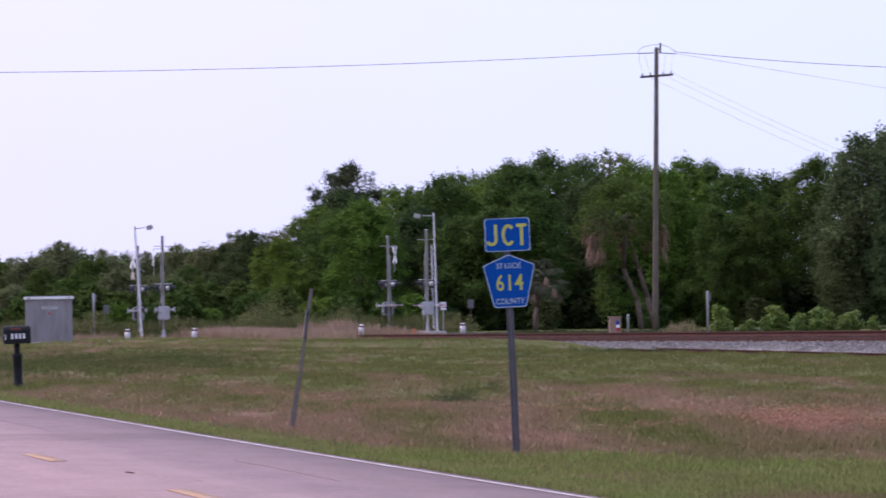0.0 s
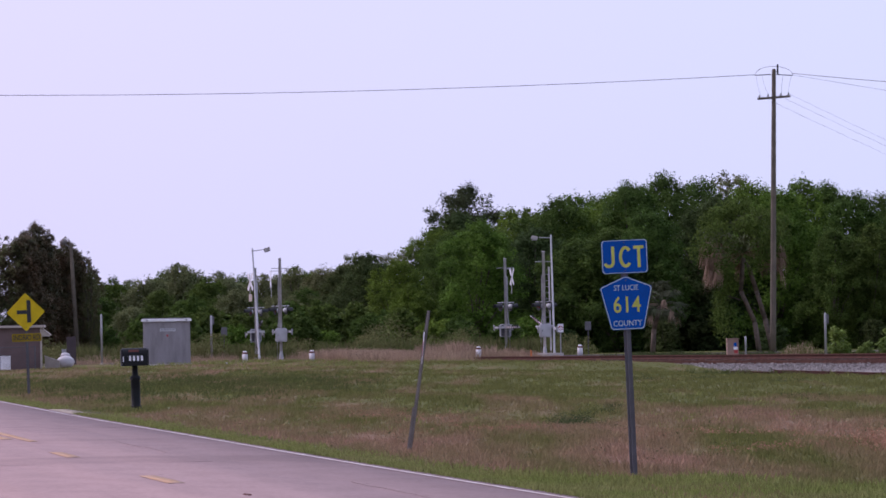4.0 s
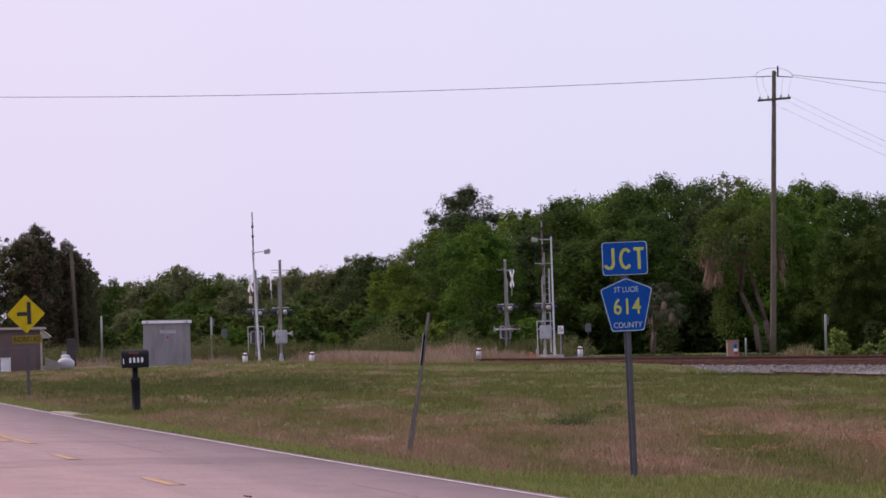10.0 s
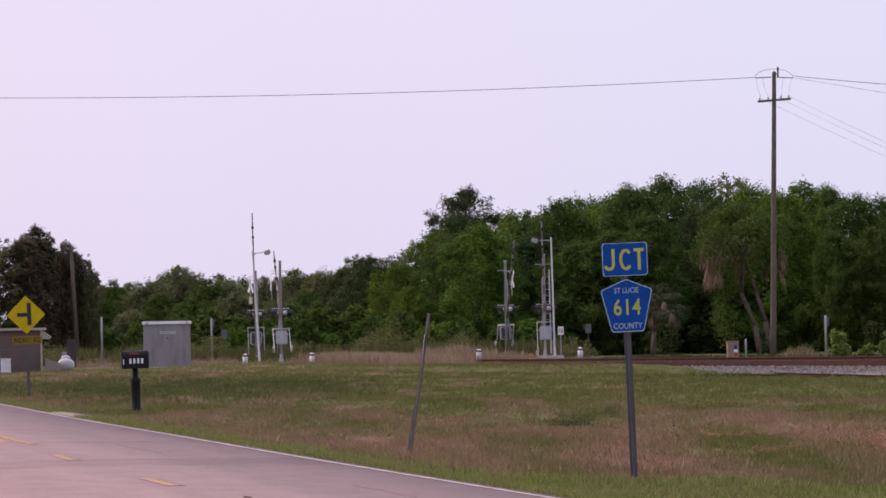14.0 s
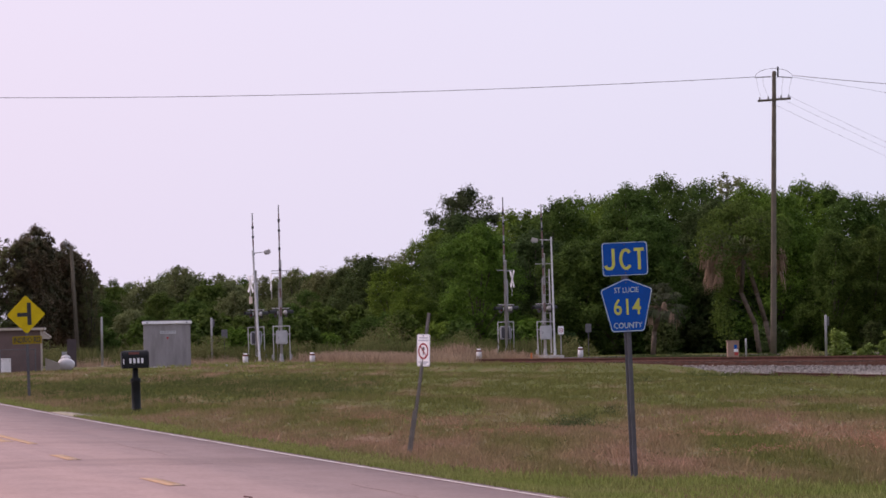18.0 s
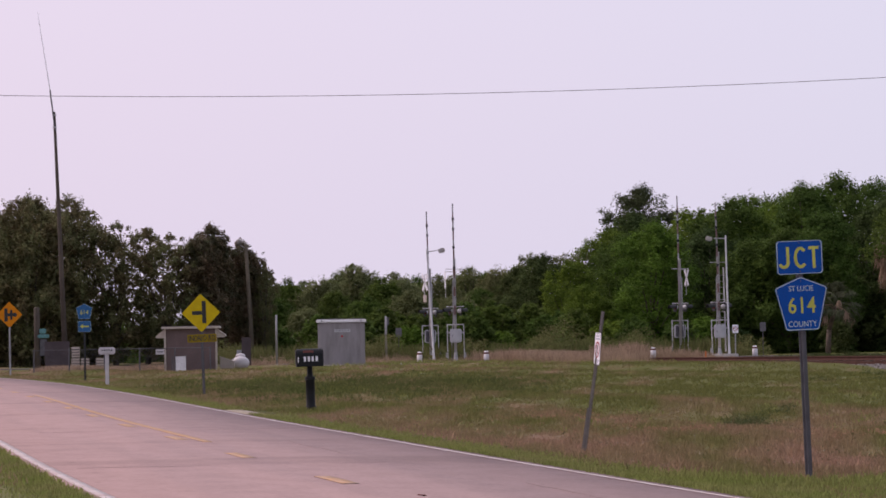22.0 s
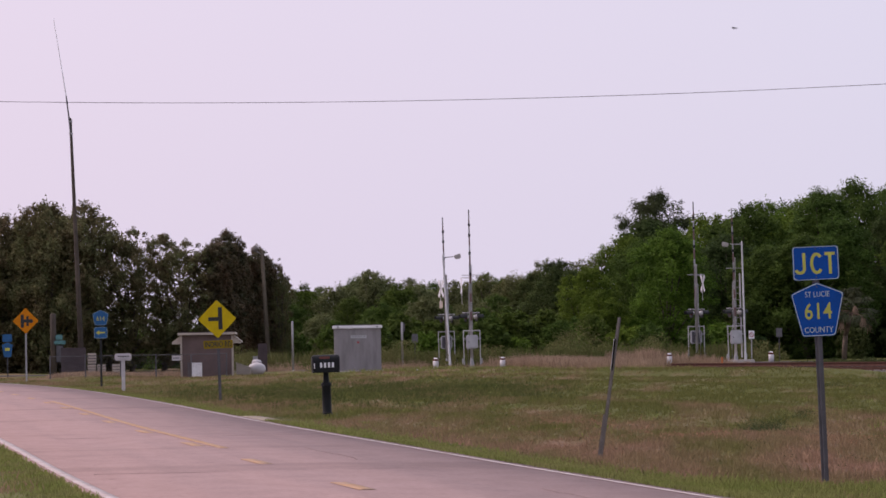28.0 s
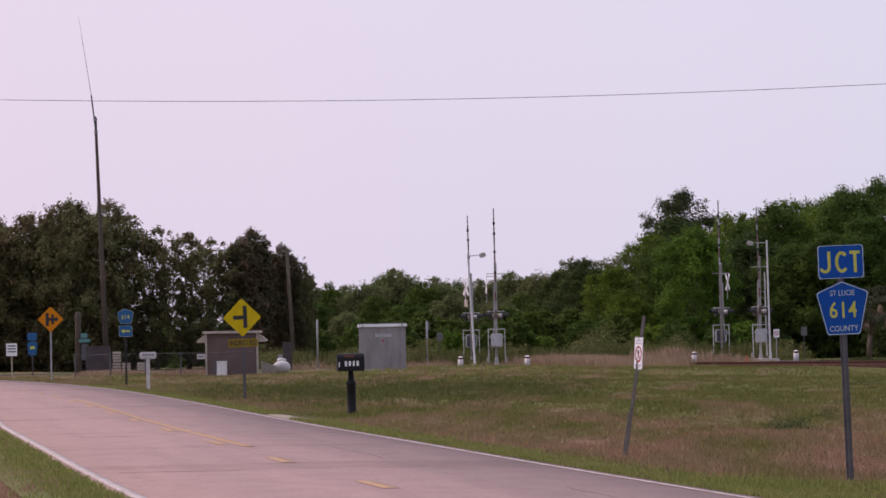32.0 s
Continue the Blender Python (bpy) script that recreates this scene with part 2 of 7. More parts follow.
M = {
    "turf": ground_material(),
    "blade": material("grass blades", (0.152, 0.153, 0.046), (0.345, 0.212, 0.145), scale=0.5, fine=0.9, rough=0.9, ramp_at=(0.42, 0.58), stretch=(1.1, 0.1, 1), zones=True, spread=0.25, island=True, leaf=0.15, spec=0.1),
    "rank": material("long dark green grass", (0.08, 0.102, 0.03), (0.125, 0.125, 0.047), scale=0.5, fine=2, stretch=(1, 0.15, 1), rough=0.95, spread=0.3, island=True, leaf=0.2, spec=0.05),
    "verge": material("green verge blades", (0.205, 0.235, 0.062), (0.25, 0.24, 0.09), scale=0.5, fine=3, rough=0.9, spread=0.35, island=True, leaf=0.25, spec=0.1),
    "straw": material("dry tall grass", (0.4, 0.285, 0.195), (0.29, 0.2, 0.14), scale=0.5, fine=3, rough=0.95, spread=0.35, island=True, leaf=0.2, spec=0.1),
    "verge_turf": material("green verge turf", (0.095, 0.11, 0.032), (0.125, 0.115, 0.05), scale=0.7, fine=12, rough=0.95, bump=0.5, spec=0.1),
    "asphalt": asphalt_material(),
    "crack": material("dark crack filler", (0.27, 0.196, 0.183), (0.31, 0.226, 0.21), scale=2, fine=20, rough=0.95, spec=0.03),
    "white_line": material("worn white road paint", (0.48, 0.42, 0.405), (0.36, 0.27, 0.25), scale=1.3, fine=30, rough=0.7),
    "yellow_line": material("worn yellow road paint", (0.43, 0.235, 0.105), (0.34, 0.225, 0.16), scale=2.5, fine=20, rough=0.75),
    "sand": material("bare sandy soil", (0.36, 0.29, 0.235), (0.2, 0.17, 0.11), scale=2, fine=30, rough=1.0, bump=0.4),
    "concrete": material("pale concrete", (0.55, 0.50, 0.46), (0.42, 0.38, 0.35), scale=3, fine=40, rough=0.9, bump=0.2),
    "rust": material("rusty rail steel", (0.08, 0.038, 0.03), (0.055, 0.028, 0.022), scale=2, fine=40, rough=0.9, bump=0.2, spec=0.03),
    "tie": material("weathered timber sleeper", (0.10, 0.07, 0.055), (0.06, 0.045, 0.04), scale=4, fine=30, rough=0.95, bump=0.4, spread=0.3),
    "ballast": material("grey ballast stone", (0.26, 0.235, 0.22), (0.12, 0.108, 0.1), scale=6, fine=30, rough=0.95, spec=0.03, bump=0.8, spread=0.45, island=True),
    "rusty_bed": material("rust-stained ballast", (0.062, 0.033, 0.026), (0.04, 0.022, 0.018), scale=3, fine=25, rough=0.95, bump=0.8, spec=0.0),
    "arm_white": material("weathered white arm", (0.34, 0.325, 0.33), (0.27, 0.26, 0.265), scale=3, fine=30, rough=0.7),
    "arm_red": material("faded red arm stripe", (0.20, 0.12, 0.115), (0.16, 0.10, 0.095), scale=3, fine=30, rough=0.7),
    "galv": material("galvanised steel", (0.40, 0.39, 0.40), (0.30, 0.29, 0.30), scale=3, fine=40, rough=0.5, metal=0.35),
    "mast": material("weathered silver paint", (0.54, 0.52, 0.525), (0.4, 0.385, 0.39), scale=2.5, fine=30, rough=0.6, metal=0.1),
    "alu": material("painted silver cabinet", (0.48, 0.47, 0.49), (0.38, 0.37, 0.39), scale=2, fine=30, rough=0.5, metal=0.2),
    "bungalow": material("dull aluminium sheet", (0.285, 0.26, 0.268), (0.21, 0.19, 0.195), scale=2.2, stretch=(1.6, 1.6, 0.35), fine=25, rough=0.55, metal=0.15),
    "trim": material("white painted metal", (0.82, 0.80, 0.82), (0.72, 0.7, 0.71), scale=3, fine=30, rough=0.5),
    "white": material("white reflective sheet", (0.80, 0.78, 0.80), (0.72, 0.7, 0.72), scale=4, fine=40, rough=0.5),
    "red": material("red sheet", (0.42, 0.04, 0.04), (0.34, 0.035, 0.035), scale=5, fine=40, rough=0.5),
    "blue": material("route sign blue sheet", (0.006, 0.075, 0.34), (0.008, 0.065, 0.28), scale=6, fine=60, rough=0.7, spec=0.08),
    # route sign blue with the haze over far signs mixed into its colour
    "blue_hazed": material("hazed blue sign sheet", (0.035, 0.12, 0.27), (0.03, 0.10, 0.22), scale=6, fine=60, rough=0.8, spec=0.05),
    "signyellow": material("yellow sign lettering", (0.52, 0.51, 0.09), (0.44, 0.43, 0.07), scale=9, fine=60, rough=0.5),
    "edge": material("pale sign border", (0.50, 0.58, 0.55), (0.4, 0.47, 0.45), scale=9, fine=60, rough=0.5),
    "warn": material("warning yellow sheet", (0.56, 0.40, 0.008), (0.48, 0.34, 0.008), scale=4, fine=40, rough=0.7, spec=0.08),
    "orange": material("orange sign sheet", (0.6, 0.2, 0.008), (0.52, 0.17, 0.008), scale=4, fine=40, rough=0.7, spec=0.08),
    "black": material("black paint", (0.02, 0.02, 0.022), (0.03, 0.03, 0.03), scale=5, fine=40, rough=0.5),
    "dull_black": material("flat black sheet", (0.011, 0.011, 0.012), (0.016, 0.016, 0.017), scale=5, fine=40, rough=1.0, spec=0.0),
    "gloss_black": material("black moulded plastic", (0.012, 0.012, 0.013), (0.018, 0.018, 0.019), scale=5, fine=40, rough=0.5, spec=0.12),
    "signback": material("dull sign back", (0.17, 0.16, 0.168), (0.12, 0.113, 0.12), scale=6, fine=40, rough=0.7, metal=0.3),
    "postgrey": material("dark galvanised channel post", (0.11, 0.105, 0.115), (0.075, 0.072, 0.08), scale=5, fine=40, rough=0.6, metal=0.3),
    "galvpost": material("weathered galvanised post", (0.2, 0.175, 0.16), (0.13, 0.115, 0.105), scale=5, fine=40, rough=0.6, metal=0.2),
    "band": material("dull red-brown band", (0.17, 0.055, 0.045), (0.13, 0.045, 0.038), scale=6, fine=40, rough=0.7),
    "lamp_beige": material("beige lamp housing", (0.42, 0.38, 0.36), (0.34, 0.31, 0.3), scale=4, fine=40, rough=0.6),
    "pale_text": material("faded grey-blue lettering", (0.40, 0.40, 0.47), (0.5, 0.5, 0.56), scale=9, fine=60, rough=0.6),
    "maroon": material("deep red sheet", (0.30, 0.025, 0.035), (0.25, 0.022, 0.03), scale=5, fine=40, rough=0.6),
    "lens": material("dark red lamp lens", (0.20, 0.012, 0.015), (0.16, 0.01, 0.012), scale=8, fine=40, rough=0.2),
    "pole": material("weathered timber pole", (0.155, 0.125, 0.092), (0.10, 0.083, 0.064), scale=1.2, fine=14, rough=0.95, bump=0.4),
    "dark_pole": material("darker timber pole", (0.1, 0.078, 0.062), (0.062, 0.05, 0.042), scale=1.2, fine=14, rough=0.95, bump=0.4),
    "wire": material("dull cable", (0.17, 0.155, 0.17), (0.22, 0.2, 0.22), scale=1, fine=4, rough=0.6),
    "glass_grey": material("grey insulator", (0.35, 0.35, 0.37), rough=0.3),
    "brown_wall": material("brown painted block wall", (0.15, 0.102, 0.096), (0.118, 0.082, 0.077), scale=1.5, fine=20, rough=0.9, bump=0.2),
    "cream": material("cream timber", (0.46, 0.39, 0.33), (0.36, 0.3, 0.26), scale=2, fine=30, rough=0.8),
    "fabric": material("grey shade cloth", (0.075, 0.058, 0.062), (0.055, 0.044, 0.047), scale=2, fine=40, rough=0.95),
    "bark": material("grey brown bark", (0.1, 0.078, 0.06), (0.06, 0.05, 0.04), scale=3, fine=18, rough=0.95, bump=0.6),
    "palm_bark": material("pale rough palm bark", (0.15, 0.11, 0.082), (0.075, 0.057, 0.044), scale=4, fine=20, rough=0.95, bump=0.6),
    "leaf_bright": material("fresh green leaves", (0.125, 0.2, 0.028), (0.075, 0.125, 0.02), scale=0.35, fine=1.5, rough=0.75, spread=0.45, island=True, leaf=0.35, spec=0.06, shift=0.014),
    "leaf_sapling": material("pale young leaves", (0.2, 0.27, 0.062), (0.14, 0.2, 0.045), scale=0.8, fine=3, rough=0.6, spread=0.35, island=True, leaf=0.35, spec=0.15, shift=0.012),
    "leaf_mid": material("mid green leaves", (0.09, 0.14, 0.027), (0.054, 0.085, 0.02), scale=0.35, fine=1.5, rough=0.75, spread=0.45, island=True, leaf=0.35, spec=0.06, shift=0.014),
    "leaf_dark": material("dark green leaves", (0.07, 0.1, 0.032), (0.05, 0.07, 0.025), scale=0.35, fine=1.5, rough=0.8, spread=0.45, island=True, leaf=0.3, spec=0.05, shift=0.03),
    "leaf_pine": material("dark pine needles", (0.05, 0.066, 0.028), (0.07, 0.078, 0.036), scale=0.5, fine=1.5, rough=0.8, spread=0.4, island=True, leaf=0.25, spec=0.05),
    # brownish oak green, its colour lightened to stand in for veiling haze
    "leaf_oak": material("haze-lightened oak leaves", (0.126, 0.136, 0.06), (0.142, 0.104, 0.058), scale=0.6, fine=1.5, rough=0.8, spread=0.45, island=True, leaf=0.35, spec=0.05, shift=0.02),
    # mid green greyed in colour, as haze over the wood's end
    "leaf_dull": material("hazed green leaves", (0.104, 0.136, 0.05), (0.068, 0.092, 0.036), scale=0.35, fine=1.5, rough=0.75, spread=0.45, island=True, leaf=0.35, spec=0.06, shift=0.02),
    # paler, greyer leaf colour that stands in for haze over distant trees
    "leaf_hazed": material("hazed distant leaves", (0.165, 0.18, 0.078), (0.112, 0.128, 0.054), scale=0.3, fine=1.0, rough=0.8, spread=0.4, island=True, leaf=0.35, spec=0.05, shift=0.02),
    "warn_dull": material("faded yellow plate", (0.26, 0.18, 0.015), (0.2, 0.135, 0.015), scale=4, fine=40, rough=0.8, spec=0.05),
    "tallgreen": material("tall rough green growth", (0.1, 0.118, 0.04), (0.155, 0.143, 0.058), scale=0.6, fine=3, rough=0.95, spread=0.35, island=True, leaf=0.25, spec=0.05),
    "russet": material("russet dry weeds", (0.37, 0.195, 0.125), (0.28, 0.16, 0.1), scale=1.5, fine=5, rough=0.95, spread=0.3, island=True, leaf=0.2, spec=0.05),
    "darkweed": material("dark green weeds", (0.046, 0.064, 0.024), (0.074, 0.088, 0.034), scale=1.5, fine=5, rough=0.9, spread=0.3, island=True, leaf=0.25, spec=0.05),
    "leaf_brown": material("brown vine tangle", (0.13, 0.08, 0.046), (0.07, 0.075, 0.036), scale=0.7, fine=2, rough=0.8, spread=0.4, island=True, leaf=0.2),
    "frond": material("palm fronds", (0.1, 0.108, 0.044), (0.066, 0.082, 0.03), scale=0.8, fine=2, rough=0.7, spread=0.3, island=True, leaf=0.2),
    # darker copy of the fronds, with the wood's shade in its colour
    "frond_shade": material("shaded palm fronds", (0.06, 0.066, 0.032), (0.042, 0.052, 0.022), scale=0.8, fine=2, rough=0.8, spread=0.3, island=True, leaf=0.2),
    "dead_frond": material("dead palm fronds", (0.26, 0.175, 0.115), (0.15, 0.098, 0.066), scale=0.8, fine=2, rough=0.9, spread=0.3, island=True, leaf=0.2),
    "tan_box": material("faded tan cabinet", (0.30, 0.19, 0.15), (0.26, 0.165, 0.13), scale=3, fine=30, rough=0.8),
    "tankwhite": material("dull white tank", (0.54, 0.5, 0.51), (0.42, 0.39, 0.4), scale=3, fine=30, rough=0.5),
    "teal": material("faded teal paint", (0.10, 0.24, 0.24), rough=0.7),
    "feather": material("dark feathers", (0.03, 0.028, 0.03), rough=0.8),
    "orange_paint": material("orange marker", (0.6, 0.16, 0.04), rough=0.6),
    "indrio": material("grey crossing asphalt", (0.12, 0.105, 0.10), (0.09, 0.08, 0.078), scale=0.8, fine=30, rough=0.95, bump=0.2, spec=0.0),
}


# ---- mesh helpers ----
def link(name, me, mat, parent=None, label="", kind=""):
    ob = new(name, me)
    if mat is not None and not me.materials:
        me.materials.append(M[mat])
    ob.parent = parent
    return tagged(ob, label, kind=kind)


def part(name, bm, mat, parent=None, label="", smooth=False, kind=""):
    me = bpy.data.meshes.new(name)
    bmesh.ops.recalc_face_normals(bm, faces=bm.faces)
    bm.to_mesh(me)
    bm.free()
    if smooth:
        me.polygons.foreach_set("use_smooth", [True] * len(me.polygons))
    return link(name, me, mat, parent, label, kind)


def thing(name, m, label, category, group="", kind=""):
    ob = new(name)
    ob.empty_display_size = 0.2
    ob.matrix_basis = m
    return tagged(ob, label, category, group, kind)


def B():
    return bmesh.new()


def box(bm, c, s, m=None, bevel=0.0):
    """A box of size s round c, its edges taken off by bevel."""
    t = Matrix.Translation(c) @ Matrix.Diagonal((*s, 1))
    t = m @ t if m else t
    r = bmesh.ops.create_cube(bm, size=1, matrix=t)
    if bevel:
        edges = list({e for v in r["verts"] for e in v.link_edges})
        bmesh.ops.bevel(bm, geom=edges, offset=bevel, segments=2, affect="EDGES")
    return bm


def tube(bm, a, b, r0, r1=None, n=12, caps=True):
    a, b = Vector(a), Vector(b)
    r1 = r0 if r1 is None else r1
    q = (b - a).to_track_quat("Z", "Y").to_matrix().to_4x4()
    bmesh.ops.create_cone(bm, cap_ends=caps, segments=n, radius1=r0, radius2=max(r1, 1e-4), depth=(b - a).length,
                          matrix=Matrix.Translation((a + b) / 2) @ q)
    return bm


def slab(bm, outline, y0, y1):
    """A plate in the x-z plane with this outline, from y0 to y1."""
    lo = [bm.verts.new((x, y0, z)) for x, z in outline]
    hi = [bm.verts.new((x, y1, z)) for x, z in outline]
    bm.faces.new(lo), bm.faces.new(hi[::-1])
    n = len(outline)
    for i in range(n):
        bm.faces.new((lo[i], hi[i], hi[(i + 1) % n], lo[(i + 1) % n]))
    return bm


def ring(bm, outer, inner, y0, y1):
    """A flat frame between two outlines of equal count."""
    n = len(outer)
    v = [[bm.verts.new((x, y, z)) for x, z in o] for o in (outer, inner) for y in (y0, y1)]
    for i in range(n):
        j = (i + 1) % n
        for a, b in ((0, 1), (2, 3), (0, 2), (1, 3)):
            bm.faces.new((v[a][i], v[a][j], v[b][j], v[b][i]))
    return bm


def rounded(w, h, r, n=5, cx=0.0, cz=0.0):
    pts = []
    for sx, sz, a0 in ((1, 1, 0), (-1, 1, 90), (-1, -1, 180), (1, -1, 270)):
        for i in range(n + 1):
            a = radians(a0 + 90 * i / n)
            pts.append((cx + sx * (w / 2 - r) + r * math.cos(a), cz + sz * (h / 2 - r) + r * math.sin(a)))
    return pts


def cable(bm, pts, r, n=6):
    """One bent round strand through the points."""
    pts = [Vector(p) for p in pts]
    rows = []
    for i, p in enumerate(pts):
        d = pts[min(i + 1, len(pts) - 1)] - pts[max(i - 1, 0)]
        q = d.to_track_quat("Z", "Y").to_matrix()
        rows.append([bm.verts.new(p + q @ Vector((r * math.cos(2 * math.pi * k / n), r * math.sin(2 * math.pi * k / n), 0))) for k in range(n)])
    for a, b in zip(rows, rows[1:]):
        for k in range(n):
            bm.faces.new((a[k], a[(k + 1) % n], b[(k + 1) % n], b[k]))
    bm.faces.new(rows[0][::-1]), bm.faces.new(rows[-1])
    return bm


def softened(pts, r, n=4):
    """An outline with its corners rounded."""
    out = []
    for i, p in enumerate(pts):
        p, a, b = Vector(p), Vector(pts[i - 1]), Vector(pts[(i + 1) % len(pts)])
        u, v = p + (a - p).normalized() * r, p + (b - p).normalized() * r
        for k in range(n + 1):
            s = k / n
            out.append(tuple(u * (1 - s) ** 2 + p * 2 * s * (1 - s) + v * s ** 2))
    return out


def inset(pts, k, cx=0.0, cz=0.0):
    return [(cx + (x - cx) * k, cz + (z - cz) * k) for x, z in pts]


def circle(r, n=28, cx=0.0, cz=0.0):
    return [(cx + r * math.cos(2 * math.pi * i / n), cz + r * math.sin(2 * math.pi * i / n)) for i in range(n)]


def lathe(bm, profile, n=20, m=None):
    """A turned shape: profile of (radius, height)."""
    rows = [[bm.verts.new((r * math.cos(2 * math.pi * i / n), r * math.sin(2 * math.pi * i / n), z)) for i in range(n)] for r, z in profile]
    for a, b in zip(rows, rows[1:]):
        for i in range(n):
            bm.faces.new((a[i], a[(i + 1) % n], b[(i + 1) % n], b[i]))
    bm.faces.new(rows[0][::-1]), bm.faces.new(rows[-1])
    if m:
        bmesh.ops.transform(bm, matrix=m, verts=bm.verts)
    return bm


def lettering(name, words, size, m, mat, parent, bold=0.0, squeeze=1.0, thick=0.002, space=1.0):
    """Raised letters in the x-z plane of the parent, facing -y, centred on m."""
    cu = bpy.data.curves.new(name, "FONT")
    cu.body, cu.size, cu.align_x, cu.align_y = words, size, "CENTER", "CENTER"
    cu.offset, cu.extrude, cu.resolution_u, cu.space_character = bold, thick, 3, space
    tmp = new("tmp_text", cu)
    me = bpy.data.meshes.new_from_object(tmp)
    bpy.data.objects.remove(tmp)
    me.transform(m @ pose(0, 0, 0, 90, 0, 0) @ Matrix.Diagonal((squeeze, 1, 1, 1)))
    me.materials.clear()
    return link(name, me, mat, parent)


def polys(name, verts, faces, mat, parent=None, label="", kind=""):
    """A mesh from arrays: verts n x 3, faces n x k."""
    verts, faces = np.asarray(verts, np.float32), np.asarray(faces, np.int32)
    me = bpy.data.meshes.new(name)
    k = faces.shape[1]
    me.vertices.add(len(verts)), me.loops.add(faces.size), me.polygons.add(len(faces))
    me.vertices.foreach_set("co", verts.ravel())
    me.loops.foreach_set("vertex_index", faces.ravel())
    me.polygons.foreach_set("loop_start", np.arange(0, faces.size, k, dtype=np.int32))
    me.update(calc_edges=True)
    me.validate()
    return link(name, me, mat, parent, label, kind)


# ---- ground, road and railway ----
ROAD = [(21.5, -87), (6.5, 0), (-3.05, 55), (-7.05, 79), (-10.3, 98.7), (-13.7, 120.4), (-16.8, 140), (-20.1, 160), (-23.6, 180), (-28.0, 202), (-34, 228), (-42, 255), (-54, 287), (-80, 334), (-150, 420)]
RAIL_X, RAIL_Y, RAIL_SLOPE = -2.7, 283.0, -0.172  # a point of the main line and its run
RAIL_DIR = Vector((RAIL_SLOPE, 1, 0)).normalized()
RAIL_SIDE = Vector((RAIL_DIR.y, -RAIL_DIR.x, 0))


def curve_points(pts, step=2.0):
    out = []
    for i in range(len(pts) - 1):
        p0, p1, p2, p3 = (Vector(pts[max(0, min(len(pts) - 1, j))]) for j in (i - 1, i, i + 1, i + 2))
        n = max(2, int((p2 - p1).length / step))
        for k in range(n):
            t = k / n
            out.append(0.5 * (2 * p1 + (p2 - p0) * t + (2 * p0 - 5 * p1 + 4 * p2 - p3) * t * t + (3 * p1 - p0 - 3 * p2 + p3) * t ** 3))
    return out + [Vector(pts[-1])]


ROAD_PTS = curve_points(ROAD)
ROAD_XY = np.array([tuple(p) for p in ROAD_PTS])


def road_offset(x, y):
    """Signed distance from the road's centre line, positive to the right of the way ahead."""
    x, y = np.asarray(x, float), np.asarray(y, float)
    cx = np.interp(y, ROAD_XY[:, 1], ROAD_XY[:, 0])
    slope = np.interp(y, ROAD_XY[:-1, 1], np.diff(ROAD_XY[:, 0]) / np.maximum(np.diff(ROAD_XY[:, 1]), 0.1))
    return (x - cx) / np.sqrt(1 + slope ** 2)


def rail_offset(x, y):
    return (np.asarray(x) - RAIL_X - (np.asarray(y) - RAIL_Y) * RAIL_SLOPE) * RAIL_DIR.y


def rail_top(y):
    return 0.13 + 0.0046 * np.clip(256 - np.asarray(y, float), -40, 120)


def land(x, y):
    """Height of the ground."""
    x, y = np.asarray(x, float), np.asarray(y, float)
    d = np.abs(road_offset(x, y))
    across = (y - RAIL_Y) - (x - RAIL_X) * RAIL_SIDE.y / RAIL_SIDE.x
    free = np.clip((d - 3.4) / 4.0, 0, 1) * np.clip((np.abs(across) - 4) / 4, 0, 1)
    roll = 0.05 * np.sin(x * 0.31 + 1.3) * np.cos(y * 0.11) + 0.035 * np.sin(x * 0.9 + y * 0.23) + 0.02 * np.sin(x * 2.1 - y * 0.7)
    z = -0.015 - 0.05 * np.clip((d - 3.05) / 0.4, 0, 1) + free * roll
    r = rail_offset(x, y)
    dip = np.clip(1 - np.abs(r + 3.6) / 3.2, 0, 1) * np.clip((205 - y) / 20, 0, 1)
    rise = np.clip(1.6 - np.abs(r + 4.0) / 3.6, 0, 1) * np.clip((y - 190) / 22, 0, 1) * np.clip((266 - y) / 8, 0, 1)
    return z - 0.31 * dip + rise * (rail_top(y) - 0.2 - z)


def make_ground():
    xs = np.concatenate([[-3000, -900, -300, -150], np.arange(-90, 60, 1.5), [90, 150, 300, 900, 3000]])
    ys = np.concatenate([[-3000, -500, -120, -60], np.arange(-30, 30, 2), np.arange(30, 300, 1.5), np.arange(300, 420, 6), [500, 800, 1500, 4000]])
    X, Y = np.meshgrid(xs, ys)
    v = np.stack([X, Y, land(X, Y)], -1).reshape(-1, 3)
    i = np.arange(len(xs) - 1)[None, :] + np.arange(len(ys) - 1)[:, None] * len(xs)
    f = np.stack([i, i + 1, i + 1 + len(xs), i + len(xs)], -1).reshape(-1, 4)
    ob = polys("ground", v, f, "turf")
    ob.data.polygons.foreach_set("use_smooth", [True] * len(ob.data.polygons))
    tagged(ob, "flat mown roadside field, patchy green and straw-brown", "ground", kind="structure")


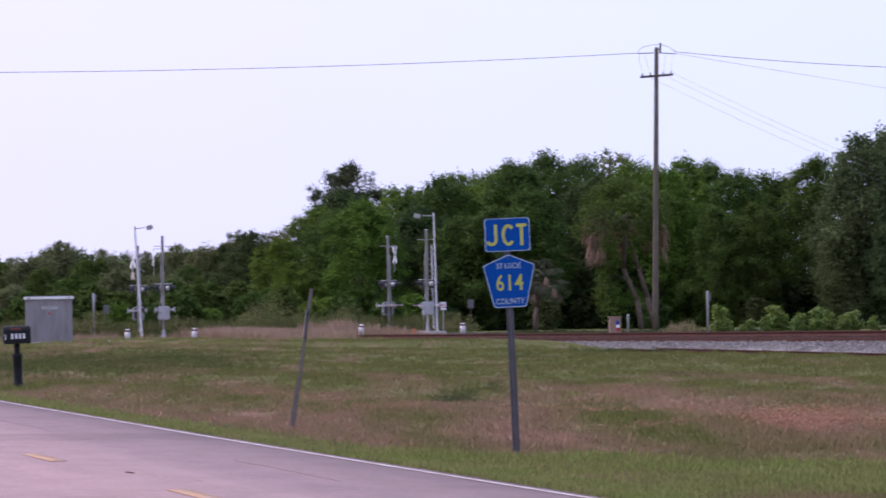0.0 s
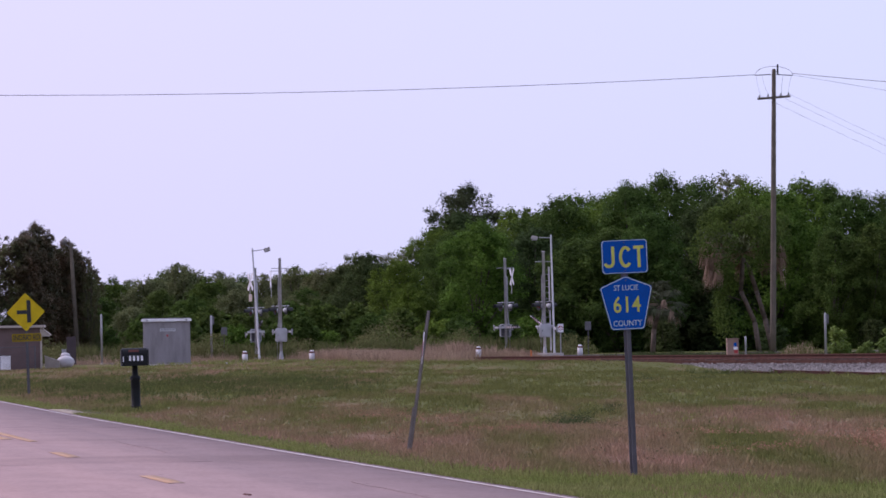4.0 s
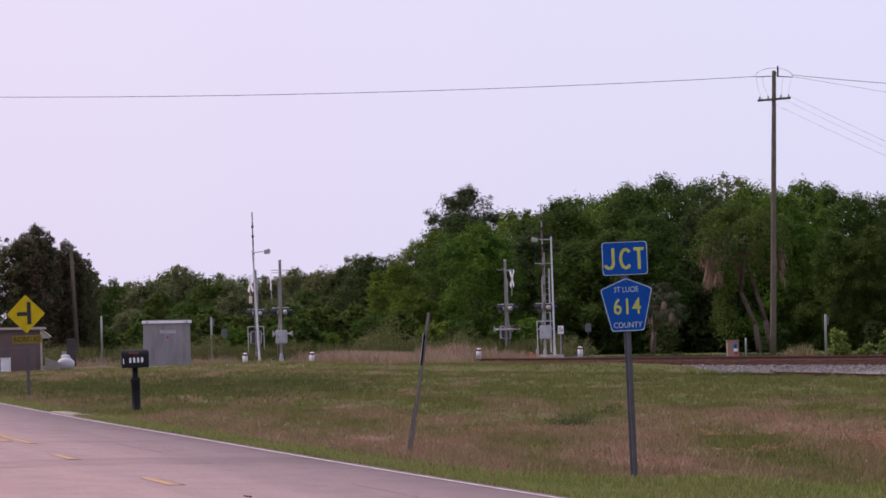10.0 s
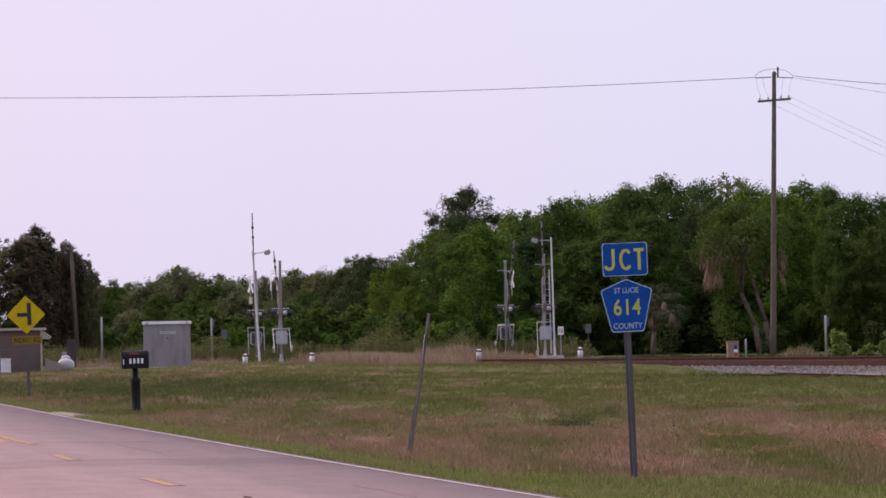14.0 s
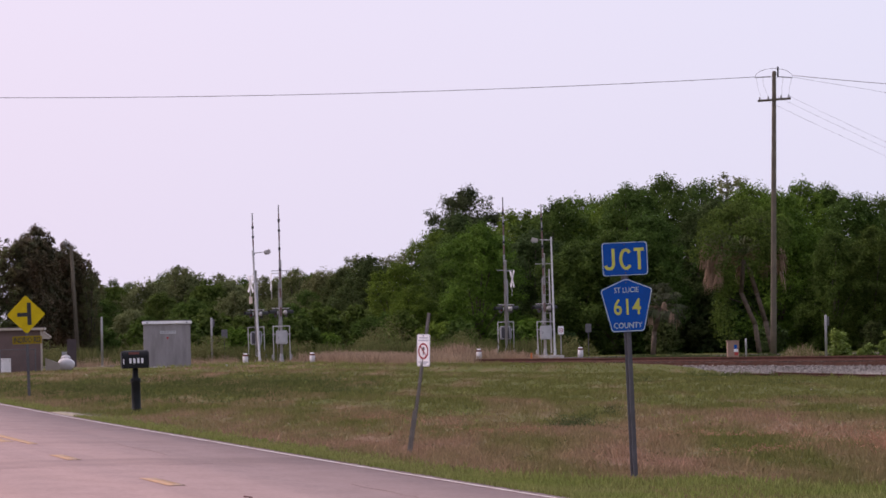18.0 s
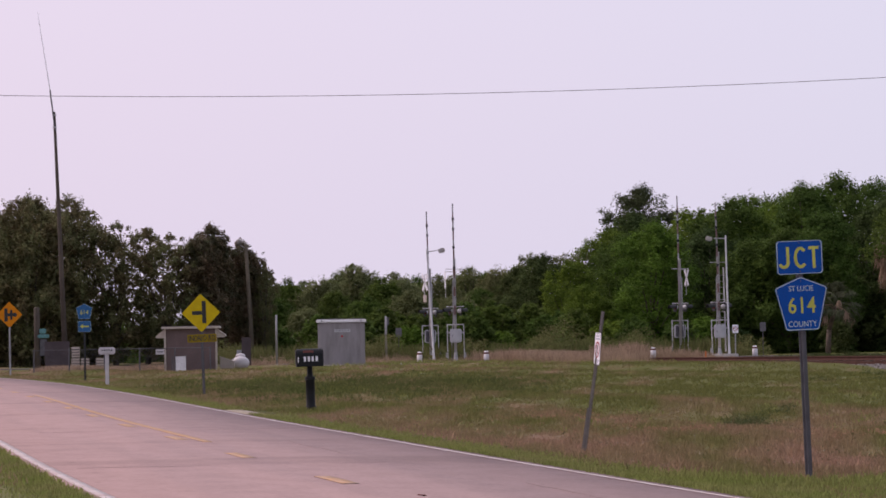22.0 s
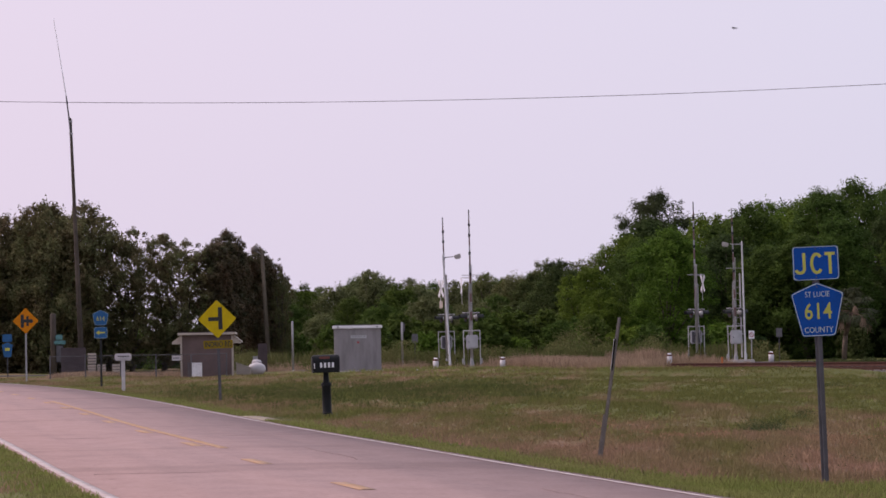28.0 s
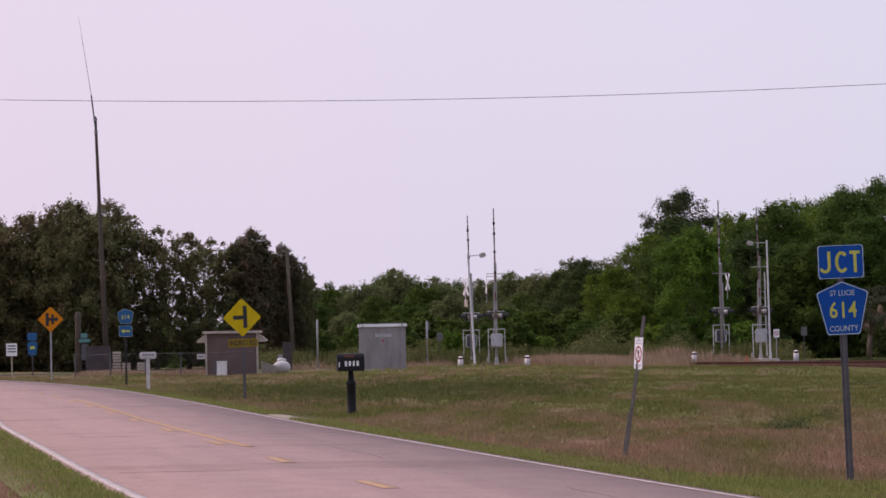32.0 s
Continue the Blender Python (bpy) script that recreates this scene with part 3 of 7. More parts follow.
def strip(name, pts, lo, hi, z, mat, thick=0.05, parent=None, crown=0.0):
    """A band along a line, between two offsets from it."""
    v, f = [], []
    cols = [lo, (lo + hi) / 2, hi]
    for i, p in enumerate(pts):
        a, b = pts[max(0, i - 1)], pts[min(len(pts) - 1, i + 1)]
        d = (b - a).normalized()
        n = Vector((d.y, -d.x))
        for o in cols:
            q = p + n * o
            v.append((q.x, q.y, z - crown * abs(o)))
        for o in (hi, lo):
            q = p + n * o
            v.append((q.x, q.y, z - crown * abs(o) - thick))
    for i in range(len(pts) - 1):
        for k in range(5):
            a, b = i * 5 + k, i * 5 + (k + 1) % 5
            f.append((a, b, b + 5, a + 5))
    ob = polys(name, v, f, mat, parent)
    # lengths across and along the band, for its surface
    run = np.concatenate([[0.0], np.cumsum([(q - p).length for p, q in zip(pts, pts[1:])])])
    uv = np.stack([np.tile(cols + [hi, lo], len(pts)), np.repeat(run, 5)], -1)
    corner = np.zeros(len(ob.data.loops), np.int32)
    ob.data.loops.foreach_get("vertex_index", corner)
    ob.data.uv_layers.new(name="run").data.foreach_set("uv", uv[corner].astype(np.float32).ravel())
    return ob


def make_road():
    road = strip("road", ROAD_PTS, -3.12, 3.12, 0.03, "asphalt", 0.12, crown=0.006)
    tagged(road, "worn pale pinkish-grey two-lane asphalt road", "road", kind="structure")
    for o in (-2.95, 2.95):
        w = 0.07 if o < 0 else 0.035
        part_line = strip("edge_line", ROAD_PTS, o - w, o + w, 0.036, "white_line", 0.003, road, crown=0.006)
        tagged(part_line, "thin worn white edge line")
    ys = [p.y for p in ROAD_PTS]
    dist, total = [0.0], 0.0
    for a, b in zip(ROAD_PTS, ROAD_PTS[1:]):
        total += (b - a).length
        dist.append(total)

    def along(s):
        x = np.interp(s, dist, ROAD_XY[:, 0])
        y = np.interp(s, dist, ROAD_XY[:, 1])
        return Vector((float(x), float(y)))
    at55 = float(np.interp(54.0, ys, dist))
    # broken line near by, then a broken and an unbroken one side by side
    for k in range(-3, 12):
        s0 = at55 + 12.2 * k
        strip("centre_dash", [along(s0 + 0.6 * i) for i in range(6)], -0.19, 0.0, 0.036, "yellow_line", 0.003, road)
    solid = [along(at55 + 22.5 + 1.5 * i) for i in range(46)]
    strip("centre_line", solid, 0.09, 0.24, 0.036, "yellow_line", 0.003, road)
    rr = random.Random(17)
    for s0, n, o in ((14, 18, 1.35), (-8, 16, 1.7)):
        w, pts = o, []
        for i in range(n):
            w += rr.uniform(-0.035, 0.035)
            a, b = along(at55 + s0 + 0.5 * i), along(at55 + s0 + 0.5 * i + 0.5)
            d = (b - a).normalized()
            pts.append(a + Vector((d.y, -d.x)) * w)
        tagged(strip("crack", pts, -0.008, 0.008, 0.034 - 0.006 * abs(o), "crack", 0.003, road), "dark sealed crack")
    for s0, w0, w1 in ((9, -2.6, 1.4), (33, -2.0, 2.8)):
        a, b = along(at55 + s0), along(at55 + s0 + 1)
        d = (b - a).normalized()
        m = Vector((d.y, -d.x))
        pts = [a + m * (w0 + (w1 - w0) * i / 16) + d * rr.uniform(-0.06, 0.06) for i in range(17)]
        tagged(strip("crack", pts, -0.009, 0.009, 0.026, "crack", 0.003, road), "dark sealed crack")
    # bare sandy strip where the grass has worn off along the edge
    for s0, n, w in ((at55 + 50, 9, 0.5), (at55 + 32, 6, 0.35), (at55 - 12, 12, 0.22), (at55 + 14, 10, 0.25)):
        tagged(strip("sandy_verge", [along(s0 + 0.9 * i) for i in range(n)], 3.13, 3.13 + w, -0.005, "sand", 0.04), "bare pale sand beside the road", "soil", kind="structure")
    for lo, hi in ((3.13, 4.1), (-4.1, -3.13)):
        tagged(strip("verge", ROAD_PTS, lo, hi, -0.035, "verge_turf", 0.06), "greener strip of turf along the road edge", "grass", kind="structure")
    # the crossing road beyond
    side = [Vector((RAIL_X, RAIL_Y)) + Vector((RAIL_SIDE.x, RAIL_SIDE.y)) * k for k in range(-40, 60, 2)]
    side = [p - Vector((0, 0.015 * max(p.x - RAIL_X, 0) ** 2)) for p in side]
    tagged(strip("side_road", side, -3.4, 3.4, -0.03, "indrio", 0.1), "grey asphalt road over the railway crossing", "road", kind="structure")


def rail_bars(name, centre_offset, y0, y1, dz, parent):
    """Two rails: foot, web and head drawn along the line."""
    prof = [(-0.075, -0.17), (0.075, -0.17), (0.075, -0.155), (0.012, -0.135), (0.012, -0.045), (0.036, -0.035), (0.036, 0.0), (-0.036, 0.0), (-0.036, -0.035), (-0.012, -0.045), (-0.012, -0.135), (-0.075, -0.155)]
    for g in (-0.755, 0.755):
        v, f = [], []
        ys = np.arange(y0, y1 + 1, 4.0)
        for y in ys:
            x0 = RAIL_X + (y - RAIL_Y) * RAIL_SLOPE + (centre_offset + g) / RAIL_DIR.y
            z0 = float(dz(y))
            for a, b in prof:
                v.append((x0 + a, y, z0 + b))
        n = len(prof)
        for i in range(len(ys) - 1):
            for k in range(n):
                f.append((i * n + k, i * n + (k + 1) % n, (i + 1) * n + (k + 1) % n, (i + 1) * n + k))
        polys(name, v, f, "rust", parent, "rusty brown steel rail")


def make_track():
    tr = thing("railway_track", pose(0, 0, 0), "rusty railway track on grey stone ballast", "railway track", kind="structure")
    y0, y1 = 40.0, 420.0
    ys = np.arange(y0, y1, 1.2)
    rng = np.random.default_rng(5)
    for cols, mat, label in (([(-3.5, -1.05), (-2.5, -0.66), (-1.42, -0.35)], "ballast", "grey crushed stone bank"), ([(-1.42, -0.35), (-1.36, -0.2), (-0.8, -0.2), (0, -0.21), (0.8, -0.2), (1.75, -0.27), (3.2, -0.85)], "rusty_bed", "rust-stained stone between the rails")):
      v, f = [], []
      for y in ys:
          for o, dz in cols:
              x = RAIL_X + (y - RAIL_Y) * RAIL_SLOPE + o / RAIL_DIR.y
              v.append((x, y, float(rail_top(y)) + dz + (rng.uniform(-0.03, 0.03) if o != -1.42 else 0)))
      n = len(cols)
      for i in range(len(ys) - 1):
          for k in range(n - 1):
              a = i * n + k
              f.append((a, a + 1, a + 1 + n, a + n))
      polys("ballast_bed", v, f, mat, tr, label)
    rail_bars("rail", 0.0, y0, y1, rail_top, tr)
    rail_bars("siding_rail", -4.5, 60.0, 176.0, lambda y: -0.03, tr)
    # loose stones over the bank that faces the field
    cube = B()
    bmesh.ops.create_icosphere(cube, subdivisions=1, radius=1.0)
    base = np.array([c.co[:] for c in cube.verts])
    tri = np.array([[c.index for c in q.verts] for q in cube.faces])
    cube.free()
    N = 24000
    y = rng.uniform(150, 225, N)
    u = rng.uniform(0, 1, N) ** 0.8
    o = -1.5 - 1.8 * u
    z = rail_top(y) - 0.33 - 0.62 * u
    c = np.stack([RAIL_X + (y - RAIL_Y) * RAIL_SLOPE + o / RAIL_DIR.y, y, z], -1)
    s = rng.uniform(0.02, 0.046, (N, 1, 1)) * rng.uniform(0.6, 1.2, (N, 1, 3))
    polys("ballast_stone", (base[None] * s + c[:, None]).reshape(-1, 3), (tri[None] + np.arange(N)[:, None, None] * len(base)).reshape(-1, 3), "ballast", tr, kind="stuff")
    tie = B()
    box(tie, (0, 0, 0), (2.6, 0.23, 0.18), bevel=0.015)
    me = bpy.data.meshes.new("tie")
    tie.to_mesh(me), tie.free()
    me.materials.append(M["tie"])
    rr = random.Random(3)
    for i in range(190):
        y = 128 + 0.62 * i
        ob = new("tie", me)
        ob.parent = tr
        ob.matrix_basis = pose(RAIL_X + (y - RAIL_Y) * RAIL_SLOPE, y, float(rail_top(y)) - 0.265 + rr.uniform(-0.01, 0.01), 0, 0, 9.76 + rr.uniform(-1.5, 1.5))


# ---- plants ----
def leaf_quads(centres, normals, size, rng, spread=0.9, slim=0.75):
    """Small three-cornered leaf sprays at the centres, roughly facing the normals."""
    n = len(centres)
    nn = normals + rng.normal(0, spread, (n, 3))
    nn /= np.linalg.norm(nn, axis=1, keepdims=True) + 1e-9
    a = np.cross(nn, rng.normal(0, 1, (n, 3)))
    a /= np.linalg.norm(a, axis=1, keepdims=True) + 1e-9
    b = np.cross(nn, a)
    s = (size * rng.uniform(0.6, 1.4, n))[:, None]
    bend = nn * s * rng.uniform(-0.25, 0.25, (n, 1))
    v = np.stack([centres - a * s, centres + b * s * slim + bend, centres + a * s - b * s * slim * 0.6], 1).reshape(-1, 3)
    return v, np.arange(n * 3).reshape(-1, 3)


def crown_cloud(rng, lobes, leaves, fill=0.25):
    """Leaf places and normals over lumpy lobes (x, y, z, radius, squash)."""
    w = np.array([l[3] ** 2 for l in lobes])
    pick = rng.choice(len(lobes), leaves, p=w / w.sum())
    L = np.array(lobes)[pick]
    d = rng.normal(0, 1, (leaves, 3))
    d /= np.linalg.norm(d, axis=1, keepdims=True)
    lump = 1 + 0.16 * np.sin(d[:, 0] * 7 + L[:, 0] * 3) * np.sin(d[:, 1] * 6 + L[:, 1] * 5) + 0.12 * np.sin(d[:, 2] * 9 + L[:, 2])
    r = L[:, 3] * lump * np.where(rng.random(leaves) < fill, rng.uniform(0.45, 0.95, leaves), rng.normal(0.95, 0.11, leaves))
    c = L[:, :3] + d * r[:, None] * np.stack([np.ones(leaves), np.ones(leaves), L[:, 4]], 1)
    return c, d


def build_tree(seed, height, radius, mat, leaves=30000, base=0.05, size=0.1, clumps=110, twigs=14, dome=0.4, inner=0.2, clump=(0.12, 0.27), limbs=8, rise=0.3, inside=0.2, name="tree"):
    """A tapered trunk that forks into limbs, and a crown of leafy twigs gathered in clumps over an uneven dome."""
    rng = np.random.default_rng(seed)
    ob = new(name)
    ob.empty_display_size = 0.5
    lo = height * base
    u, th = rng.random(clumps) ** 0.85, rng.uniform(0, 2 * np.pi, clumps)
    p1, p2 = rng.uniform(0, 6.3, 2)
    reach = np.where(u < dome, 0.78 + 0.22 * u / dome, np.sqrt(np.clip(1 - ((u - dome) / (1 - dome)) ** 2, 0.02, 1)))
    reach = reach * (1 + 0.16 * np.sin(2 * th + p1) + 0.12 * np.sin(3 * th + p2 + 4 * u))
    R = radius * rng.uniform(*clump, clumps) * (1.1 - 0.35 * u)
    k = np.where(rng.random(clumps) < inner, rng.uniform(0.15, 0.65, clumps), rng.uniform(0.68, 1.0, clumps))
    sprig = np.arange(clumps) % 9 == 0  # loose ends that stand out of the outline
    R, k = np.where(sprig, R * 0.55, R), np.where(sprig, 1.04, k)
    rad = np.maximum(reach * radius * k - R * 0.55, 0.05 * radius)
    C = np.stack([rad * np.cos(th), rad * np.sin(th), np.maximum(lo + u * (height - lo) - R * 0.75, 0.25 * R)], 1)
    bm = B()
    r0 = 0.02 * height
    fork = Vector((rng.uniform(-0.3, 0.3), rng.uniform(-0.3, 0.3), max(lo * 0.9, 0.12 * height)))
    tube(bm, (0, 0, -0.2), (0, 0, 0.25), r0 * 1.5, r0 * 1.1, 9)
    tube(bm, (0, 0, 0.25), fork, r0 * 1.1, r0 * 0.8, 9)
    for c in C[~sprig][:limbs]:
        c = Vector(c)
        q = fork.lerp(c, 0.5) + Vector((0, 0, 0.06 * height))
        tube(bm, fork, q, r0 * 0.45, r0 * 0.28, 6)
        tube(bm, q, c, r0 * 0.28, r0 * 0.1, 6)
    part("trunk", bm, "bark", ob, "grey-brown trunk and forking limbs", True)
    D = rng.normal(0, 1, (clumps, twigs, 3))
    D /= np.linalg.norm(D, axis=2, keepdims=True)
    D = D * np.array([1, 1, 0.75]) + np.array([0, 0, rise]) + 0.35 * np.stack([np.cos(th), np.sin(th), 0 * th], 1)[:, None]
    D /= np.linalg.norm(D, axis=2, keepdims=True)
    D *= rng.uniform(0.55, 1.25, (clumps, twigs, 1))
    pick, tw = rng.choice(clumps, leaves, p=R ** 2 / (R ** 2).sum()), rng.integers(0, twigs, leaves)
    d = D[pick, tw]
    t = rng.random((leaves, 1)) ** 0.7 * 1.15
    c = C[pick] + d * R[pick, None] * t + rng.normal(0, 1, (leaves, 3)) * R[pick, None] * (0.24 - 0.08 * t)
    deep = int(leaves * inside)  # leaves inside the crown, which close it
    uu, tt = rng.random(deep) * 0.9, rng.uniform(0, 2 * np.pi, deep)
    rr = radius * 0.74 * np.sqrt(rng.random(deep)) * np.where(uu < dome, 0.78 + 0.22 * uu / dome, np.sqrt(np.clip(1 - ((uu - dome) / (1 - dome)) ** 2, 0.02, 1)))
    rr *= 1 + 0.16 * np.sin(2 * tt + p1) + 0.12 * np.sin(3 * tt + p2 + 4 * uu)
    c[:deep] = np.stack([rr * np.cos(tt), rr * np.sin(tt), lo + uu * (height - lo)], 1)
    big = np.where(np.arange(leaves) < deep, 1.5, 1.0) * size
    v, f = leaf_quads(c, d * 0.5 + np.array([0, 0, 0.85]), big, rng, 0.55)
    polys("crown", v, f, mat, ob, "many small leaf sprays")
    return ob


def place(proto, x, y, k=1.0, turn=0.0, label="", category="tree", group="", kz=None):
    ob = copy_thing(proto, pose(x, y, float(land(x, y)) - 0.05, 0, 0, turn) @ Matrix.Diagonal((k, k, kz or k, 1)))
    return tagged(ob, label, category, group)


def make_woods():
    rr = random.Random(11)
    P = {
        "bright": [build_tree(s, 10, 3.6, "leaf_bright", 44000, 0.04, 0.085, 118, clump=(0.15, 0.31), rise=0.42, inside=0.12) for s in (1, 2, 21)],
        "mid": [build_tree(s, 11, 3.9, "leaf_mid", 46000, 0.04, 0.09, 124, clump=(0.15, 0.31), rise=0.42, inside=0.12) for s in (3, 4, 5)],
        "dark": [build_tree(s, 10, 4.0, "leaf_dark", 40000, 0.05, 0.095, 115, clump=(0.15, 0.3), rise=0.42, inside=0.12) for s in (6, 7)],
        "oak": [build_tree(s, 10, 4.4, "leaf_oak", 40000, 0.06, 0.1, 150, 14, 0.5, 0.3, (0.11, 0.22), 12) for s in (8, 9)],
        "thin": [build_tree(s, 10, 3.2, "leaf_oak", 27000, 0.06, 0.085, 120, 12, 0.55, 0.4, (0.1, 0.22), 16, inside=0.06) for s in (10, 22)],
        "wispy": [build_tree(s, 10, 2.0, "leaf_hazed", 9000, 0.35, 0.08, 70, 8, 0.5, 0.3, (0.16, 0.3), 10) for s in (25, 26)],
        "far": [build_tree(s, 10, 4.4, m, 24000, 0.0, 0.13, 150, clump=(0.13, 0.26), inside=0.3) for s, m in ((18, "leaf_hazed"), (19, "leaf_hazed"), (20, "leaf_mid"))],
        "dull": [build_tree(s, 10, 4.4, "leaf_dull", 40000, 0.0, 0.1, 140, clump=(0.14, 0.28), inside=0.2) for s in (32, 33)],
        "vine": [build_tree(s, 9, 1.8, "leaf_brown", 30000, 0.0, 0.09, 120, 12, 0.72, 0.3, (0.18, 0.36), inside=0.3) for s in (12, 27)],
        "pine": [build_tree(s, 13, 3.0, "leaf_pine", 40000, 0.44, 0.075, 90, 22, 0.62, 0.3, (0.18, 0.3), 16, inside=0.12) for s in (31,)],
        "shrub": [build_tree(s, 2.4, 1.5, "leaf_bright", 5500, 0.0, 0.085, 44, name="shrub") for s in (14, 15)],
        "sapling": [build_tree(s, 2.4, 0.95, "leaf_sapling", 1900, 0.0, 0.14, 30, 7, 0.6, 0.3, (0.2, 0.42), 10, inside=0.1, name="shrub") for s in (28, 29, 30)],
        # scrub shape in dark leaves, which stand in for shade under the trees
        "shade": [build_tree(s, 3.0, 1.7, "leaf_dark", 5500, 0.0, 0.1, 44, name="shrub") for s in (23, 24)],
        "scrub": [build_tree(s, 3.0, 1.7, "leaf_mid", 5500, 0.0, 0.1, 44, name="shrub") for s in (16, 17)],
    }
    tall = {"bright": 10, "mid": 11, "dark": 10, "oak": 10, "thin": 10, "wispy": 10, "far": 10, "dull": 10, "vine": 9, "pine": 13, "shrub": 2.4, "sapling": 2.4, "scrub": 3.0, "shade": 3.0}

    def grove(kind, spots, label, category="tree", group="", wide=1.0):
        for i, (x, y, h) in enumerate(spots):
            k = h / tall[kind]
            place(P[kind][i % len(P[kind])], x, y, wide * k * rr.uniform(0.95, 1.1), rr.uniform(0, 360), label, category, group, kz=k)

    # the dense wood behind the railway
    grove("bright", [(2.3, 306, 8.6), (5.4, 330, 10), (9, 330, 10.6), (11.7, 326, 10.9), (20.6, 320, 11.2), (23.3, 316, 11.1), (21.2, 309, 10.3), (-3, 312, 6.3), (-2, 306, 4.6), (-0.5, 336, 8.6)], "leafy bright green tree in a dense wood", "tree", "wood behind the railway")
    grove("mid", [(11, 336, 10.9), (12.5, 322, 11.2), (15.1, 326, 11.9), (17.5, 331, 11.8), (25.2, 322, 11), (26.4, 312, 10), (28.6, 318, 10.2), (30.4, 318, 9.8), (7.5, 322, 10.3), (13.2, 308, 9), (24.6, 305, 7.6), (26.9, 305, 7.8), (3.5, 318, 8.3), (31.8, 312, 10.9), (0.2, 328, 8.2), (0.3, 322, 7.5)], "mid-green broadleaf tree in a dense wood", "tree", "wood behind the railway", 0.9)
    grove("mid", [(8.4, 308, 7.3), (10.9, 307, 7.9)], "mid-green broadleaf tree in a dense wood", "tree", "wood behind the railway", 1.1)
    grove("dull", [(33.3, 302, 12.0), (36.2, 304, 13.0), (40, 322, 13), (32.4, 300, 6.8), (35.2, 298, 7.6)], "tall dull green broadleaf tree at the end of a dense wood", "tree", "wood behind the railway", 0.8)
    grove("dark", [(0.7, 340, 9.6), (1.3, 338, 9.9)], "dark green broadleaf tree below a tall pine", "tree", "wood behind the railway", 0.8)
    grove("dark", [(-4.7, 318, 6.7), (6, 312, 8.1), (17.6, 312, 9.9), (6.3, 338, 9.7), (-6.5, 326, 6)], "dark green broadleaf tree in a dense wood", "tree", "wood behind the railway")
    grove("wispy", [(19.8, 336, 12.3)], "pale wispy treetop standing above a dense wood")
    grove("pine", [(1.9, 345, 11.8)], "tall dark pine standing above the wood behind the railway", wide=0.98)
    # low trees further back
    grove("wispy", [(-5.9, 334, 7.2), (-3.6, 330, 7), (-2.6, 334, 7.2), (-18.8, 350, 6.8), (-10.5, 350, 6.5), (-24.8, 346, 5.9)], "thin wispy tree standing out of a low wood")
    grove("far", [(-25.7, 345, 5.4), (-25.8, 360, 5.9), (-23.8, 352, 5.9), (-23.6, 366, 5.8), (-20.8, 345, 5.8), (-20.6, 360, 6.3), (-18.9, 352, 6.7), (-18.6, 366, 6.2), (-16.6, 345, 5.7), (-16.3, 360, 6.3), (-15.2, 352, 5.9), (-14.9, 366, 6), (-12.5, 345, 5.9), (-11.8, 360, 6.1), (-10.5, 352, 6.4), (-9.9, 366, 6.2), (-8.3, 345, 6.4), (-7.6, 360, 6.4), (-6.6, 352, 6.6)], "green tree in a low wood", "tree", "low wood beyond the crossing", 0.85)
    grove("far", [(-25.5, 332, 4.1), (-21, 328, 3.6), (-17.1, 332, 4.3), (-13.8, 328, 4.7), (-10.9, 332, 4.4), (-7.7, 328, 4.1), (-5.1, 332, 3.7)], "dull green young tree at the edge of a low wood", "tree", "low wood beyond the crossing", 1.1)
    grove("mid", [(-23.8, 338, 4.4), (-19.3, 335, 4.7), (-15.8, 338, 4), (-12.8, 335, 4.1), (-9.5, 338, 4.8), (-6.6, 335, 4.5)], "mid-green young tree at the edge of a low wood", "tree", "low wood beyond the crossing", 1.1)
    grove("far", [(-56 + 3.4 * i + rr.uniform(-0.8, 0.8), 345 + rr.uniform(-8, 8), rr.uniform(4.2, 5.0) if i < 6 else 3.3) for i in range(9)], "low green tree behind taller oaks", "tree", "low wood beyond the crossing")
    # oaks beyond the pump house
    oaks = "dark spreading oak with gaps of sky in its crown"
    grove("oak", [(-38.7, 300, 9.9), (-37.4, 306, 10.3), (-35.7, 298, 10.7), (-33.6, 300, 10.5), (-41.2, 300, 10), (-43.9, 304, 10.2), (-46.5, 302, 10.0)], oaks, "tree", "oaks beyond the pump house", 0.78)
    grove("thin", [(-30.9, 300, 9.0), (-29.3, 304, 8.6), (-27.6, 300, 8.2)], oaks, "tree", "oaks beyond the pump house", 0.9)
    grove("dark", [(-45.0, 300, 6.0), (-41.2, 306, 7.2), (-36.4, 308, 6.8)], "dark green broadleaf tree in shade", "tree", "oaks beyond the pump house")
    grove("vine", [(-25.8, 300, 8.2), (-25.2, 302, 8.7), (-24.9, 304, 8), (-23.6, 306, 7.8), (-23.1, 308, 7.4)], "dark brownish tree smothered in vines", wide=0.85)
    grove("thin", [(-22.1, 306, 6.3)], "thin ragged tree at the end of a row of oaks", wide=0.5)
    # bushes along the foot of the wood
    spots = [(-17 + 2.05 * i + rr.uniform(-0.6, 0.6), 299 + rr.uniform(-3, 4), rr.uniform(1.8, 3.2)) for i in range(29)]
    back = [(-56 + 2.3 * i + rr.uniform(-0.6, 0.6), (318 if i < 15 else 311) + rr.uniform(-3, 3), rr.uniform(3.0, 4.2) if i > 15 else rr.uniform(2.2, 3.0)) for i in range(42)]
    grove("scrub", [b for b in back if b[0] < 3], "dark green thicket bush between the trunks of the wood", "bush", "thicket inside the wood")
    # these bushes carry the wood's inner shade as a darker leaf colour
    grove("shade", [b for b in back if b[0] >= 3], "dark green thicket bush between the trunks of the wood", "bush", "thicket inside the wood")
    deep = [s for s in spots if 6.5 < s[0] < 30]
